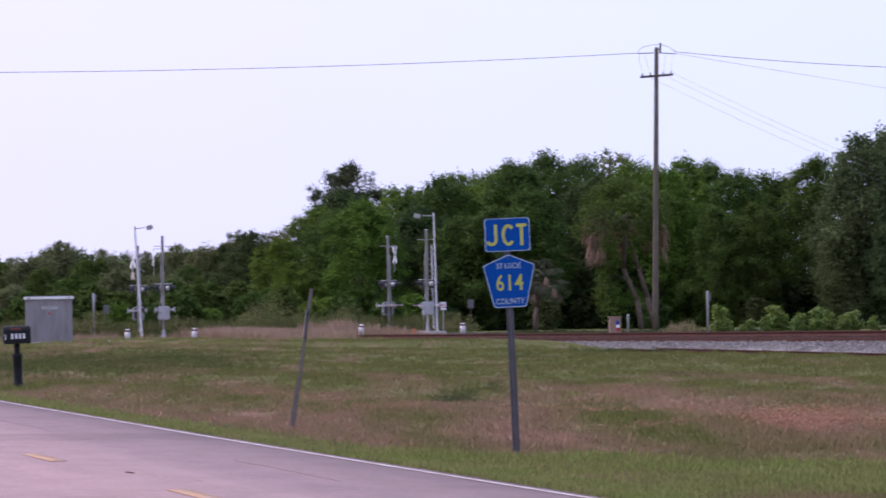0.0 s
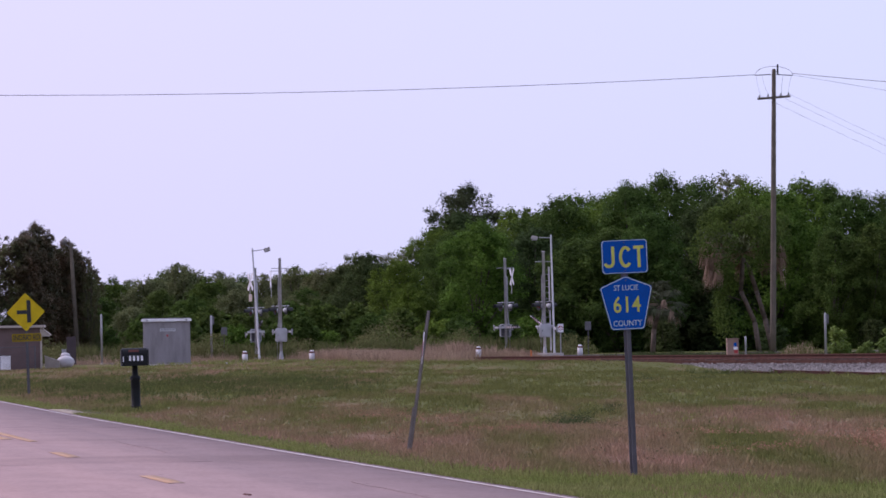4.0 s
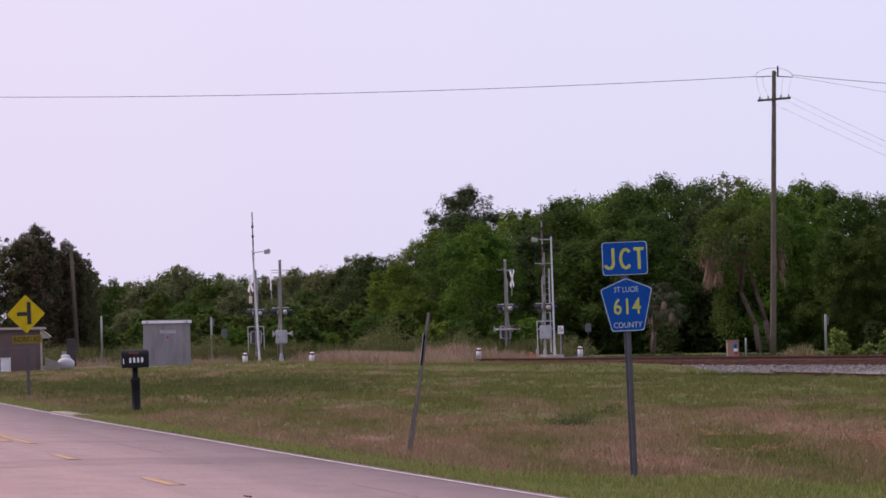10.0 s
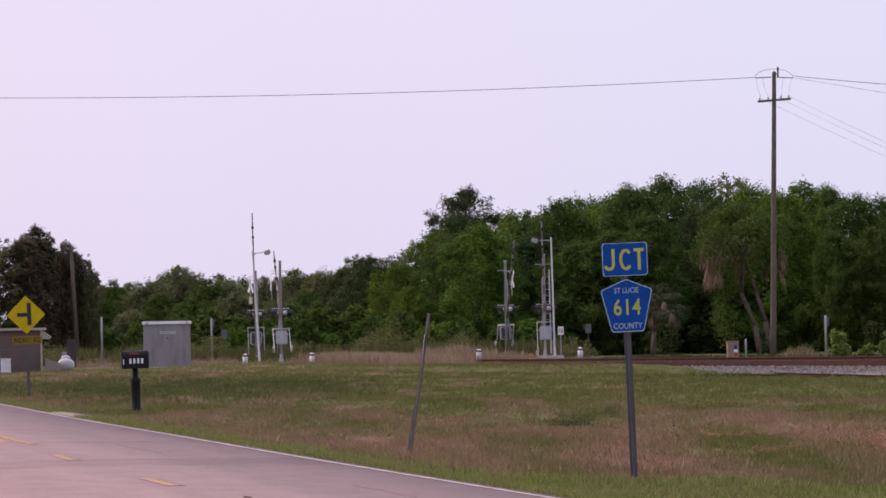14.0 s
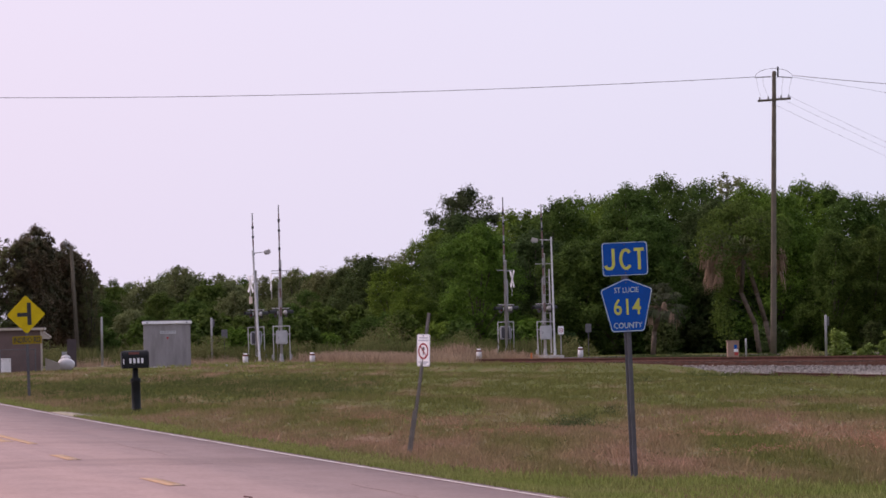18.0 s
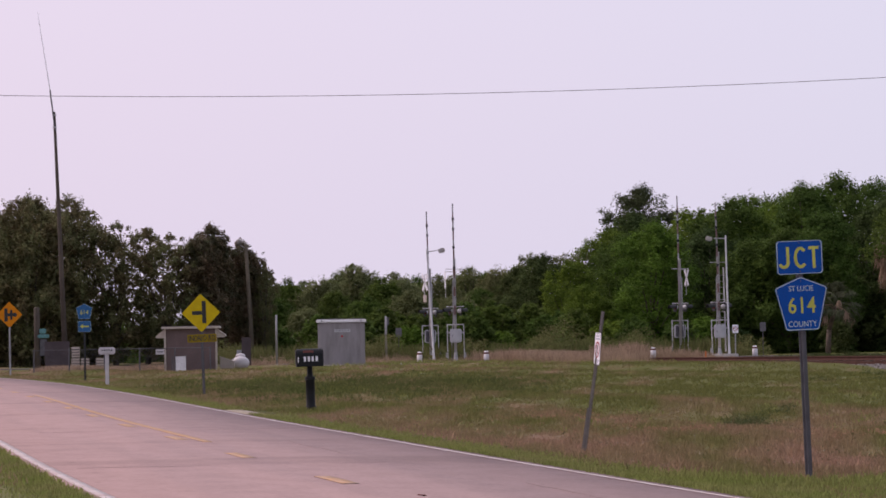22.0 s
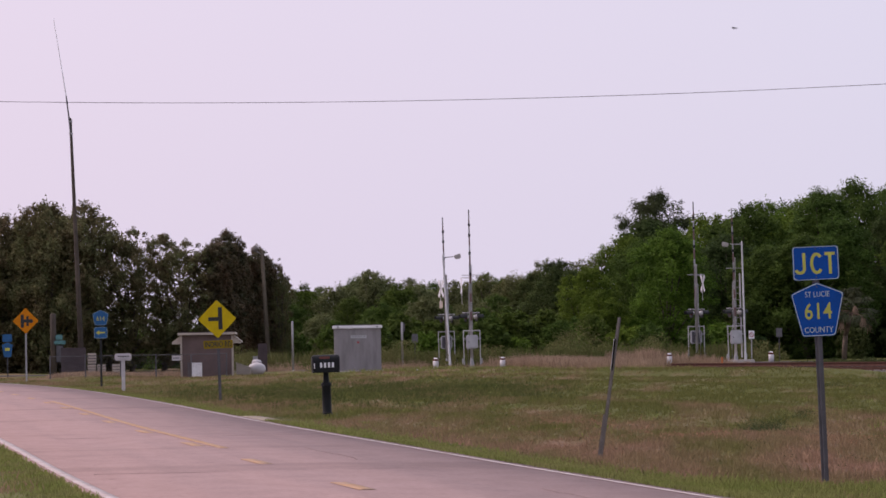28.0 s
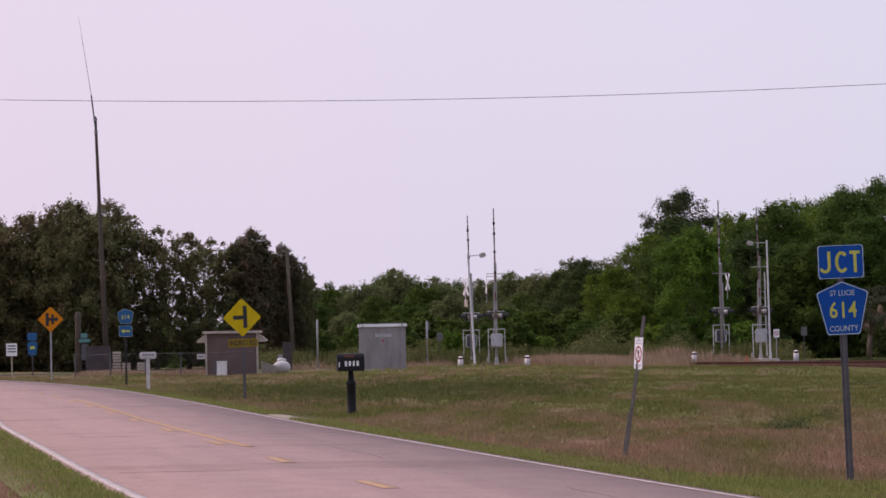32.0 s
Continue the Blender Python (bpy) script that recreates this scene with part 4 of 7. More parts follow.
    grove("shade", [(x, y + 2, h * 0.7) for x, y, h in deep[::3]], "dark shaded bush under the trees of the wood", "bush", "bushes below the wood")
    spots = [s for s in spots if s not in deep]
    grove("scrub", spots[0::3] + spots[1::3], "mid-green bush at the foot of the wood", "bush", "bushes below the wood")
    grove("shrub", spots[2::3], "bright green bush at the foot of the wood", "bush", "bushes below the wood")
    grove("sapling", [(19.5, 242, 1.55), (20.0, 243, 0.9), (20.6, 241, 0.6), (21.1, 242, 0.8), (21.8, 241, 1.0), (22.2, 242, 1.5), (22.7, 243, 1.0), (23.3, 241, 0.9), (23.8, 244, 1.1), (24.4, 242, 1.3), (25.0, 243, 1.2), (25.7, 242, 1.0), (26.4, 243, 1.2), (27.2, 242, 0.9)], "fresh green sapling bush with large leaves behind the railway", "bush", "bushes behind the railway")
    for kind in P.values():
        for ob in kind:
            for o in (*ob.children_recursive, ob):
                bpy.data.objects.remove(o)


def blades(name, x, y, z, h, rng, mat, label, lean=0.35, per=3, width=0.012, parent=None):
    """Tufts: several bent blades each, joined."""
    n = len(x)
    x, y, z, h = (np.repeat(a, per) for a in (x, y, z, h))
    n *= per
    x, y = x + rng.normal(0, 0.03, n), y + rng.normal(0, 0.06, n)
    h = h * rng.uniform(0.5, 1.25, n)
    a, t = rng.uniform(0, 2 * np.pi, n), rng.uniform(0, 2 * np.pi, n)
    w = width * rng.uniform(0.7, 1.5, n)
    dx, dy = np.cos(a) * h * lean * rng.uniform(0.2, 1.5, n), np.sin(a) * h * lean * rng.uniform(0.2, 1.5, n)
    wx, wy = np.cos(t) * w, np.sin(t) * w
    v = np.stack([np.stack([x - wx, y - wy, z - 0.02], -1), np.stack([x + wx, y + wy, z - 0.02], -1),
                  np.stack([x + dx * 0.45 + wx * 0.7, y + dy * 0.45 + wy * 0.7, z + h * 0.6], -1), np.stack([x + dx, y + dy, z + h], -1)], 1)
    return tagged(polys(name, v.reshape(-1, 3), np.arange(n * 4).reshape(-1, 4), mat, parent), label, "grass", kind="stuff")


def make_grass():
    rng = np.random.default_rng(21)
    n = 190000
    y = 38 + (258 - 38) * rng.random(n) ** 1.7
    x = y * rng.uniform(-0.142, 0.122, n)
    r = rail_offset(x, y)
    keep = (np.abs(road_offset(x, y)) > 3.25) & ((r < -5.3) | ((y > 172) & (r < -3.2)) | ((y > 190) & (r < -2.3)))
    x, y = x[keep], y[keep]
    patchy = 0.5 + 0.5 * np.sin(x * 0.8 + 0.4) * np.sin(y * 0.17 + 1.0) + 0.3 * np.sin(x * 2.3 + y * 0.4)
    h = (0.03 + 0.045 * np.clip(patchy, 0, 1.2)) * np.clip(0.6 + y / 160, 0.9, 1.4)
    blades("mown_grass", x, y, land(x, y), h, rng, "blade", "short mown grass, patchy green and straw-brown", per=4, width=0.007)
    n = 60000
    y = 36 + 160 * rng.random(n) ** 1.8
    cx = np.interp(y, ROAD_XY[:, 1], ROAD_XY[:, 0])
    side = np.where(rng.random(n) < 0.75, 1, -1)
    off = 3.12 + np.abs(rng.normal(0, 0.36, n))
    x = cx + side * off * 1.016
    keep = ~((side > 0) & (y > 103) & (y < 111) & (off < 3.95))
    x, y, n = x[keep], y[keep], int(keep.sum())
    blades("verge_grass", x, y, land(x, y), np.full(n, 0.085), rng, "verge", "longer fresh green grass along the road edge", per=4, width=0.007)
    # unmown green edge on the near side of the field
    n = 26000
    x, y = rng.uniform(-1.0, 7.2, n), rng.uniform(43, 63, n)
    edge = 58.6 - 2.6 * x + 0.17 * x * x + 0.5 * np.sin(x * 2.7) + 0.25 * np.sin(x * 7.1)
    ok = (y < edge) & (road_offset(x, y) > 3.2)
    x, y = x[ok], y[ok]
    h = 0.07 + 0.06 * np.clip(1 - (edge[ok] - y) / 3.0, 0, 1) * rng.uniform(0.4, 1.3, len(x))
    blades("edge_grass", x, y, land(x, y), h, rng, "verge", "longer fresh green grass on the near edge of the field", per=5, width=0.007)
    # lush dark grass in the low ground beside the road
    n = 60000
    y = rng.uniform(122, 212, n)
    x = y * rng.uniform(-0.1, 0.03, n)
    wet = np.clip((x / y + 0.1) / 0.03, 0, 1) * np.exp(-((y - 163 - 55 * (x / y + 0.03)) / 24) ** 2) * np.clip((-0.008 - x / y) / 0.03, 0, 1)
    ok = (rng.random(n) < wet * (0.75 + 0.25 * np.sin(x * 1.7 + y * 0.13))) & (road_offset(x, y) > 4.3)
    x, y = x[ok], y[ok]
    blades("lush_grass", x, y, land(x, y), rng.uniform(0.06, 0.15, len(x)), rng, "rank", "long dark green grass in low ground", per=5, width=0.008)
    # tussocks that make the mown ground uneven
    for mat, n, hi, label in (("blade", 5200, 0.15, "uneven tussocks of dry and green grass"), ("verge", 1500, 0.13, "fresh green tussocks in the turf")):
        y = 57 + 190 * rng.random(n) ** 1.5
        x = y * rng.uniform(-0.13, 0.12, n)
        if mat == "verge":
            x, y = x[y > 85], y[y > 85]
        n = len(x)
        many = 26
        X, Y = (np.repeat(a, many) + rng.normal(0, k, n * many) for a, k in ((x, 0.08), (y, 0.22)))
        H = np.repeat(rng.uniform(0.35, 1.0, n) * hi, many) * rng.uniform(0.4, 1.1, n * many)
        ok = (np.abs(road_offset(X, Y)) > 3.5) & (rail_offset(X, Y) < -5.3)
        blades("tussocks", X[ok], Y[ok], land(X[ok], Y[ok]), H[ok], rng, mat, label, 0.5, 1, 0.006)
    # added dark weeds in place of shade at the wood's foot, and dry ground cover in the pump-house yard
    n = 9000
    x, y = rng.uniform(7.5, 36, n), rng.uniform(256, 266, n)
    blades("shaded_weeds", x, y, land(x, y), rng.uniform(0.03, 0.3, n) * (0.55 + 0.45 * np.sin(x * 1.9) * np.sin(x * 0.7 + y)), rng, "darkweed", "dark weeds standing in for shade behind the railway", 0.5, 4, 0.012)
    n = 6000
    x, y = rng.uniform(-30.5, -22.8, n), rng.uniform(252, 264, n)
    blades("dry_yard_grass", x, y, land(x, y), rng.uniform(0.06, 0.24, n), rng, "straw", "dry straw-coloured grass in the fenced yard", 0.4, 4, 0.008)
    # rough growth over the end of the siding
    n = 900
    y = rng.normal(172, 4.5, n)
    x = RAIL_X + (y - RAIL_Y) * RAIL_SLOPE - 4.7 + rng.normal(0, 0.7, n)
    blades("siding_grass", x, y, land(x, y), rng.uniform(0.08, 0.3, n), rng, "rank", "rough green grass over the end of a siding", 0.5, 6, 0.008)
    # weeds and dark clumps standing out of the turf
    def weeds(name, x, y, h, mat, label, per=14, size=0.02, wide=0.09):
        ok = (np.abs(road_offset(x, y)) > 3.5) & ((rail_offset(x, y) < -5.3) | (y > 185))
        x, y, h = (np.repeat(a[ok], per) for a in (x, y, h))
        n = len(x)
        u = rng.random(n) ** 1.4
        k = wide * (1.1 - 0.6 * u)
        c = np.stack([x + rng.normal(0, 1, n) * k, y + rng.normal(0, 1.4, n) * k, land(x, y) + h * u], -1)
        v, f = leaf_quads(c, np.stack([np.zeros(n), np.full(n, -0.3), np.ones(n)], -1), size, rng, 0.8, 0.5)
        tagged(polys(name, v, f, mat), label, "weeds", kind="stuff")

    n = 260
    y = 62 + 120 * rng.random(n) ** 1.2
    x = y * rng.uniform(-0.1, 0.12, n)
    weeds("weeds", x, y, rng.uniform(0.05, 0.14, n), "darkweed", "scattered low green weeds in the turf")
    for mat, label, spots in (("darkweed", "low dark green weed patch in the turf", ((2.35, 88, 0.22, 0.9, 140, 0.25), (2.05, 86.5, 0.1, 0.6, 20, 0.14), (7.9, 150, 0.5, 1.2, 40, 0.2), (6.2, 152, 0.35, 1.5, 30, 0.2), (9.7, 138, 0.35, 1.2, 30, 0.18), (-10.0, 162, 2.0, 7, 160, 0.12), (8.6, 112, 0.5, 2, 40, 0.13), (3.3, 98, 0.2, 1.0, 26, 0.16))),
                              ("russet", "patch of brown dry weeds in the turf", ((6.6, 66.5, 0.5, 1.9, 700, 0.26), (6.2, 64, 0.25, 2.0, 200, 0.12), (4.3, 67, 0.4, 1.0, 60, 0.08), (0.6, 84, 0.7, 1.6, 90, 0.08), (-1.2, 96, 0.9, 4, 130, 0.09), (4.6, 78, 0.8, 2.2, 110, 0.09)))):
        for x0, y0, rx, ry, n, h in spots:
            x, y = x0 + rng.normal(0, rx, n), y0 + rng.normal(0, ry, n)
            weeds("weed_patch", x, y, rng.uniform(0.4, 1.2, n) * h, mat, label, 26, 0.017, 0.08)
    # dry straw in front of the wood, taller and denser in drifts
    n = 62000
    x, y = rng.uniform(-22, 6.5, n), rng.uniform(273.5, 291, n)
    drift = 0.5 + 0.5 * np.sin(x * 1.3 + 0.6 * np.sin(y)) * np.sin(x * 0.43 + y * 0.5 + 1)
    drift = np.clip(drift * 0.6 + 0.35 * np.exp(-((x - 4.2) / 1.5) ** 2) + 0.5 * np.exp(-((x + 1.0) / 3.6) ** 2) - 0.15 * (x < -8.5), 0.06, 1)
    side = np.abs((y - RAIL_Y) - (x - RAIL_X) * RAIL_SIDE.y / RAIL_SIDE.x)
    clear = np.min([np.abs(x - b) for b in (-11.21, -7.43, 2.0, 3.8, 5.9)], axis=0) > 0.45
    ok = (rng.random(n) < drift) & (side > 3.5) & (np.abs(rail_offset(x, y)) > 1.9) & (clear | (y > 278))
    h = (0.16 + 0.46 * drift) * rng.uniform(0.15, 1.6, n) * np.where(x > 3, 0.6, 1.0) * np.where(y < 276, 0.6, 1.0)
    blades("tall_dry_grass", x[ok], y[ok], land(x[ok], y[ok]), h[ok], rng, "straw", "tall fuzzy dry straw-coloured grass below the wood", 0.22, 5, 0.0045)
    # rank green herbs in uneven mounds behind the straw
    n = 380
    x, y = rng.uniform(-24, 9, n), rng.uniform(286, 296, n)
    high = rng.uniform(0.4, 1.1, n) * (0.75 + 0.6 * np.sin(x * 0.9 + 1.2) * np.sin(x * 0.37))
    high = np.clip(high * 1.3, 0.3, 2.2)
    brush = (x > -9.5) & (x < 2.0)
    high, y = np.where(brush, high * 1.45, high), np.where(brush, y + 2, y)
    per = 130
    X, Y, Hh = (np.repeat(a, per) for a in (x, y, high))
    u = rng.random(n * per) ** 0.8
    wide = 0.55 * (1.15 - 0.75 * u) * (0.6 + 0.5 * Hh)
    c = np.stack([X + rng.normal(0, 1, n * per) * wide * 0.6, Y + rng.normal(0, 1, n * per) * wide, land(X, Y) + Hh * u], -1)
    v, f = leaf_quads(c, np.tile([0, -0.5, 0.8], (n * per, 1)), 0.085, rng, 0.8, 0.35)
    tagged(polys("tall_green_growth", v, f, "tallgreen"), "rank yellow-green herbs and brush below the wood", "weeds", kind="stuff")
    n = 5000
    x, y = rng.uniform(-24, 7, n), rng.uniform(288, 299, n)
    ok = rng.random(n) < 0.3 + 0.6 * np.sin(x * 0.8 + 0.5) ** 2
    blades("tall_green_grass", x[ok], y[ok], land(x[ok], y[ok]), rng.uniform(0.4, 1.15, ok.sum()), rng, "tallgreen", "tall thin green grass below the wood", 0.3, 6, 0.005)
    n = 9000
    x, y = rng.uniform(-18, 9, n), rng.uniform(225, 275, n)
    ok = (rail_offset(x, y) < -4.0) & (rng.random(n) < 0.15 + 0.5 * np.clip((y - 255) / 20, 0, 1))
    blades("rough_grass", x[ok], y[ok], land(x[ok], y[ok]), np.full(ok.sum(), 0.17), rng, "verge", "rough greenish grass beside the railway", 0.5, 6, 0.005)
    n = 9000
    y, o = rng.uniform(246, 282, n), rng.uniform(-5.5, -1.6, n)
    x = RAIL_X + (y - RAIL_Y) * RAIL_SLOPE + o
    ok = rng.random(n) < np.clip((y - 245) / 14, 0.05, 1)
    blades("dry_verge_grass", x[ok], y[ok], land(x[ok], y[ok]), rng.uniform(0.18, 0.6, ok.sum()), rng, "straw", "dry grass hiding the end of the rails", 0.3, 5, 0.0045)
    for mat, n, label in (("straw", 110, "clump of tall pale dry grass behind the railway"), ("tallgreen", 200, "thin green grass in a dry clump behind the railway")):
        x, y = rng.normal(17.8, 0.6, n), rng.normal(244, 1.8, n)
        blades("tall_grass_clump", x, y, land(x, y), rng.uniform(0.3, 0.8, n) * np.exp(-((x - 17.8) / 1.1) ** 2), rng, mat, label, 0.3, 4, 0.004)


def build_palm(m, trunks, crown, radius, label, seed, fronds=54, dead=34, vines=False, tone="frond"):
    """A cabbage palm: leaning trunks, a round head of fan leaves and a skirt of dead ones."""
    rng = random.Random(seed)
    ob = thing("palm_tree", m, label, "palm tree")
    for pts in trunks:
        bm = B()
        for (a, b), r in zip(zip(pts, pts[1:]), (0.165, 0.145, 0.14)):
            tube(bm, a, b, r, r * 0.9, 9)
        part("trunk", bm, "palm_bark", ob, "rough leaning palm trunk", True)
    for name, mat, count, lo, hi in (("frond", tone, fronds, 0 if vines else -35, 85), ("dead_frond", "dead_frond", dead, -30, 22)):
        for i in range(count):
            el, az = radians(rng.uniform(lo, hi)), rng.uniform(0, 2 * math.pi)
            if name == "dead_frond" and vines:  # the vines hide those on the face of the head
                az = rng.choice((0.0, math.pi, math.pi)) + rng.gauss(0, 0.65)
            d = Vector((math.cos(az) * math.cos(el), math.sin(az) * math.cos(el), math.sin(el)))
            side = d.cross(Vector((0, 0, 1))).normalized()
            c = Vector(crown)
            bm = B()
            tip = c + d * radius * rng.uniform(0.45, 0.6) * (1.32 if name == "dead_frond" else 1.0)
            tube(bm, c, tip, 0.025, 0.015, 4)
            up = side.cross(d)
            for k in range(15):
                a = radians(-75 + 150 * k / 14)
                e = (d * math.cos(a) + side * math.sin(a)) * radius * rng.uniform(0.38, 0.5)
                if name == "dead_frond":  # limp, hanging from the rim of the head
                    e = (d * 0.5 * math.cos(a) + side * 0.4 * math.sin(a) + Vector((0, 0, -0.45))) * radius * rng.uniform(0.25, 0.42)
                droop = Vector((0, 0, -0.35 * radius * rng.uniform(0.3, 0.9)))
                w = side * math.cos(a) * 0.035 - d * math.sin(a) * 0.035 + up * rng.uniform(-0.03, 0.03)
                p = tip + e * 0.55
                q = [bm.verts.new(x) for x in (tip - w * 0.4, tip + w * 0.4, p + w, p - w)]
                bm.faces.new(q)
                t = bm.verts.new(tip + e + droop)
                bm.faces.new((q[3], q[2], t))
            part(name, bm, mat, ob)
    if vines:
        g = np.random.default_rng(seed)
        lobes = []
        for _ in range(34):  # over the top of the head
            az, el = g.uniform(0, 2 * math.pi), g.uniform(-0.1, 1.5)
            lobes.append((crown[0] + 0.9 * radius * math.cos(az) * math.cos(el), crown[1] - 0.4 + 0.95 * radius * math.sin(az) * math.cos(el), crown[2] + 0.1 + 0.85 * radius * math.sin(el), radius * g.uniform(0.14, 0.28), 0.9))
        for _ in range(16):  # a curtain down one side to the ground
            z = g.uniform(0.1, 0.95)
            lobes.append((crown[0] - 0.42 * radius + g.normal(0, 0.12) * radius, crown[1] - 0.5 + g.normal(0, 0.2) * radius, crown[2] * z, radius * g.uniform(0.12, 0.22), 1.2))
        for _ in range(24):  # over the face of the head
            lobes.append((crown[0] + g.uniform(-0.62, 0.62) * radius, crown[1] - 0.95 * radius, crown[2] + g.uniform(-0.3, 0.6) * radius, radius * g.uniform(0.12, 0.22), 0.9))
        c, d = crown_cloud(g, lobes, 13000, 0.25)
        v, f = leaf_quads(c, d, 0.085, g, 0.6)
        polys("vine", v, f, "leaf_mid", ob, "green vines hanging over the palm")
    return ob


# ---- signs and boxes along the road ----
def u_post(parent, h, w=0.075, mat="postgrey", z0=-0.3, y=0.0):
    """A ribbed channel post with its row of holes as dimples."""
    bm = B()
    prof = [(-w / 2, 0.012), (-w / 2, 0.0), (-w * 0.22, 0.0), (-w * 0.14, -0.03), (w * 0.14, -0.03), (w * 0.22, 0.0), (w / 2, 0.0), (w / 2, 0.012), (w * 0.2, 0.012), (w * 0.1, -0.02), (-w * 0.1, -0.02), (-w * 0.2, 0.012)]
    lo, hi = ([bm.verts.new((a, y + 0.03 + b, z)) for a, b in prof] for z in (z0, h))
    n = len(prof)
    for i in range(n):
        bm.faces.new((lo[i], lo[(i + 1) % n], hi[(i + 1) % n], hi[i]))
    bm.faces.new(hi), bm.faces.new(lo[::-1])
    return part("post", bm, mat, parent, "ribbed steel channel post")


def bolts(parent, spots, y=-0.012):
    for x, z in spots:
        bm = B()
        tube(bm, (x, y + 0.008, z), (x, y - 0.004, z), 0.009, 0.007, 8)
        part("bolt", bm, "postgrey", parent)


def plate(name, outline, mat, parent, border=None, k=0.93, cx=0.0, cz=0.0, label="", y0=-0.004, back="signback"):
    """A sign blade: sheet, dull back and, if asked, a raised border line."""
    p = part(name, slab(B(), outline, y0 - 0.003, y0), mat, parent, label)
    part("back", slab(B(), inset(outline, 0.998, cx, cz), y0 + 0.0005, y0 + 0.0025), back, p, "dull metal back")
    if border:
        part("border", ring(B(), inset(outline, 0.985, cx, cz), inset(outline, k, cx, cz), y0 - 0.0055, y0 - 0.0032), border, p)
    return p


def bar(name, x0, x1, z0, z1, mat, parent, y=-0.0075):
    return part(name, slab(B(), [(x0, z0), (x1, z0), (x1, z1), (x0, z1)], y - 0.001, y + 0.0008), mat, parent)


def stroke(name, pts, width, mat, parent, y=-0.009):
    """A letter drawn as one bent band in the x-z plane."""
    bm = B()
    pts = [Vector(p) for p in pts]
    sides = []
    for i, p in enumerate(pts):
        d = (pts[min(i + 1, len(pts) - 1)] - pts[max(i - 1, 0)]).normalized()
        n = Vector((-d.y, d.x)) * width / 2
        sides.append((p + n, p - n))
    rows = [[bm.verts.new((q.x, yy, q.y)) for yy in (y, y + 0.002) for q in pair] for pair in sides]
    for a, b in zip(rows, rows[1:]):
        for i, j in ((0, 1), (1, 3), (3, 2), (2, 0)):
            bm.faces.new((a[i], a[j], b[j], b[i]))
    for a in (rows[0], rows[-1]):
        bm.faces.new((a[0], a[1], a[3], a[2]))
    return part(name, bm, mat, parent)


def arc(cx, cz, rx, rz, a0, a1, n=12):
    return [(cx + rx * math.cos(radians(a0 + (a1 - a0) * i / n)), cz + rz * math.sin(radians(a0 + (a1 - a0) * i / n))) for i in range(n + 1)]


def make_junction_sign():
    s = thing("route_sign", pose(2.15, 55.5, float(land(2.15, 55.5)), 0, -1.7, 10), "blue county route sign with a JCT plate on a grey post", "road sign")
    u_post(s, 2.68, 0.082)
    j = plate("junction_plate", rounded(0.533, 0.381, 0.035, cz=2.505), "blue", s, "edge", 0.955, cz=2.505, label="blue plate with yellow letters")
    top, low = 2.625, 2.378
    stroke("letter_j", [(-0.135, top), (-0.135, low + 0.075)] + arc(-0.183, low + 0.07, 0.048, 0.05, 0, -165)[1:], 0.035, "signyellow", j)
    stroke("letter_c", arc(0.012, (top + low) / 2, 0.06, 0.105, 42, 318, 18), 0.035, "signyellow", j)
    t = stroke("letter_t", [(0.165, top), (0.165, low)], 0.035, "signyellow", j)
    stroke("crossbar", [(0.106, top - 0.0175), (0.1475, top - 0.0175)], 0.035, "signyellow", t), stroke("crossbar", [(0.1825, top - 0.0175), (0.224, top - 0.0175)], 0.035, "signyellow", t)
    pent = [(0.0, 2.285), (-0.305, 2.16), (-0.19, 1.675), (0.19, 1.675), (0.305, 2.16)]
    q = plate("route_shield", softened(pent, 0.03), "blue", s, "edge", 0.955, cz=1.97, label="blue five-sided shield with yellow numerals")
    for dx, digit in ((-0.11, "6"), (0.002, "1"), (0.112, "4")):
        lettering("numeral", digit, 0.255, pose(dx, -0.009, 1.95), "signyellow", q, 0.003, 0.8)
    lettering("county_name", "ST LUCIE", 0.088, pose(0, -0.009, 2.148), "edge", q, 0.0, 0.82)
    lettering("county_word", "COUNTY", 0.092, pose(0, -0.009, 1.745), "edge", q, 0.0, 0.86)
    bolts(j, ((0, 2.345), (0, 2.668))), bolts(q, ((0, 2.235), (0, 1.697)))


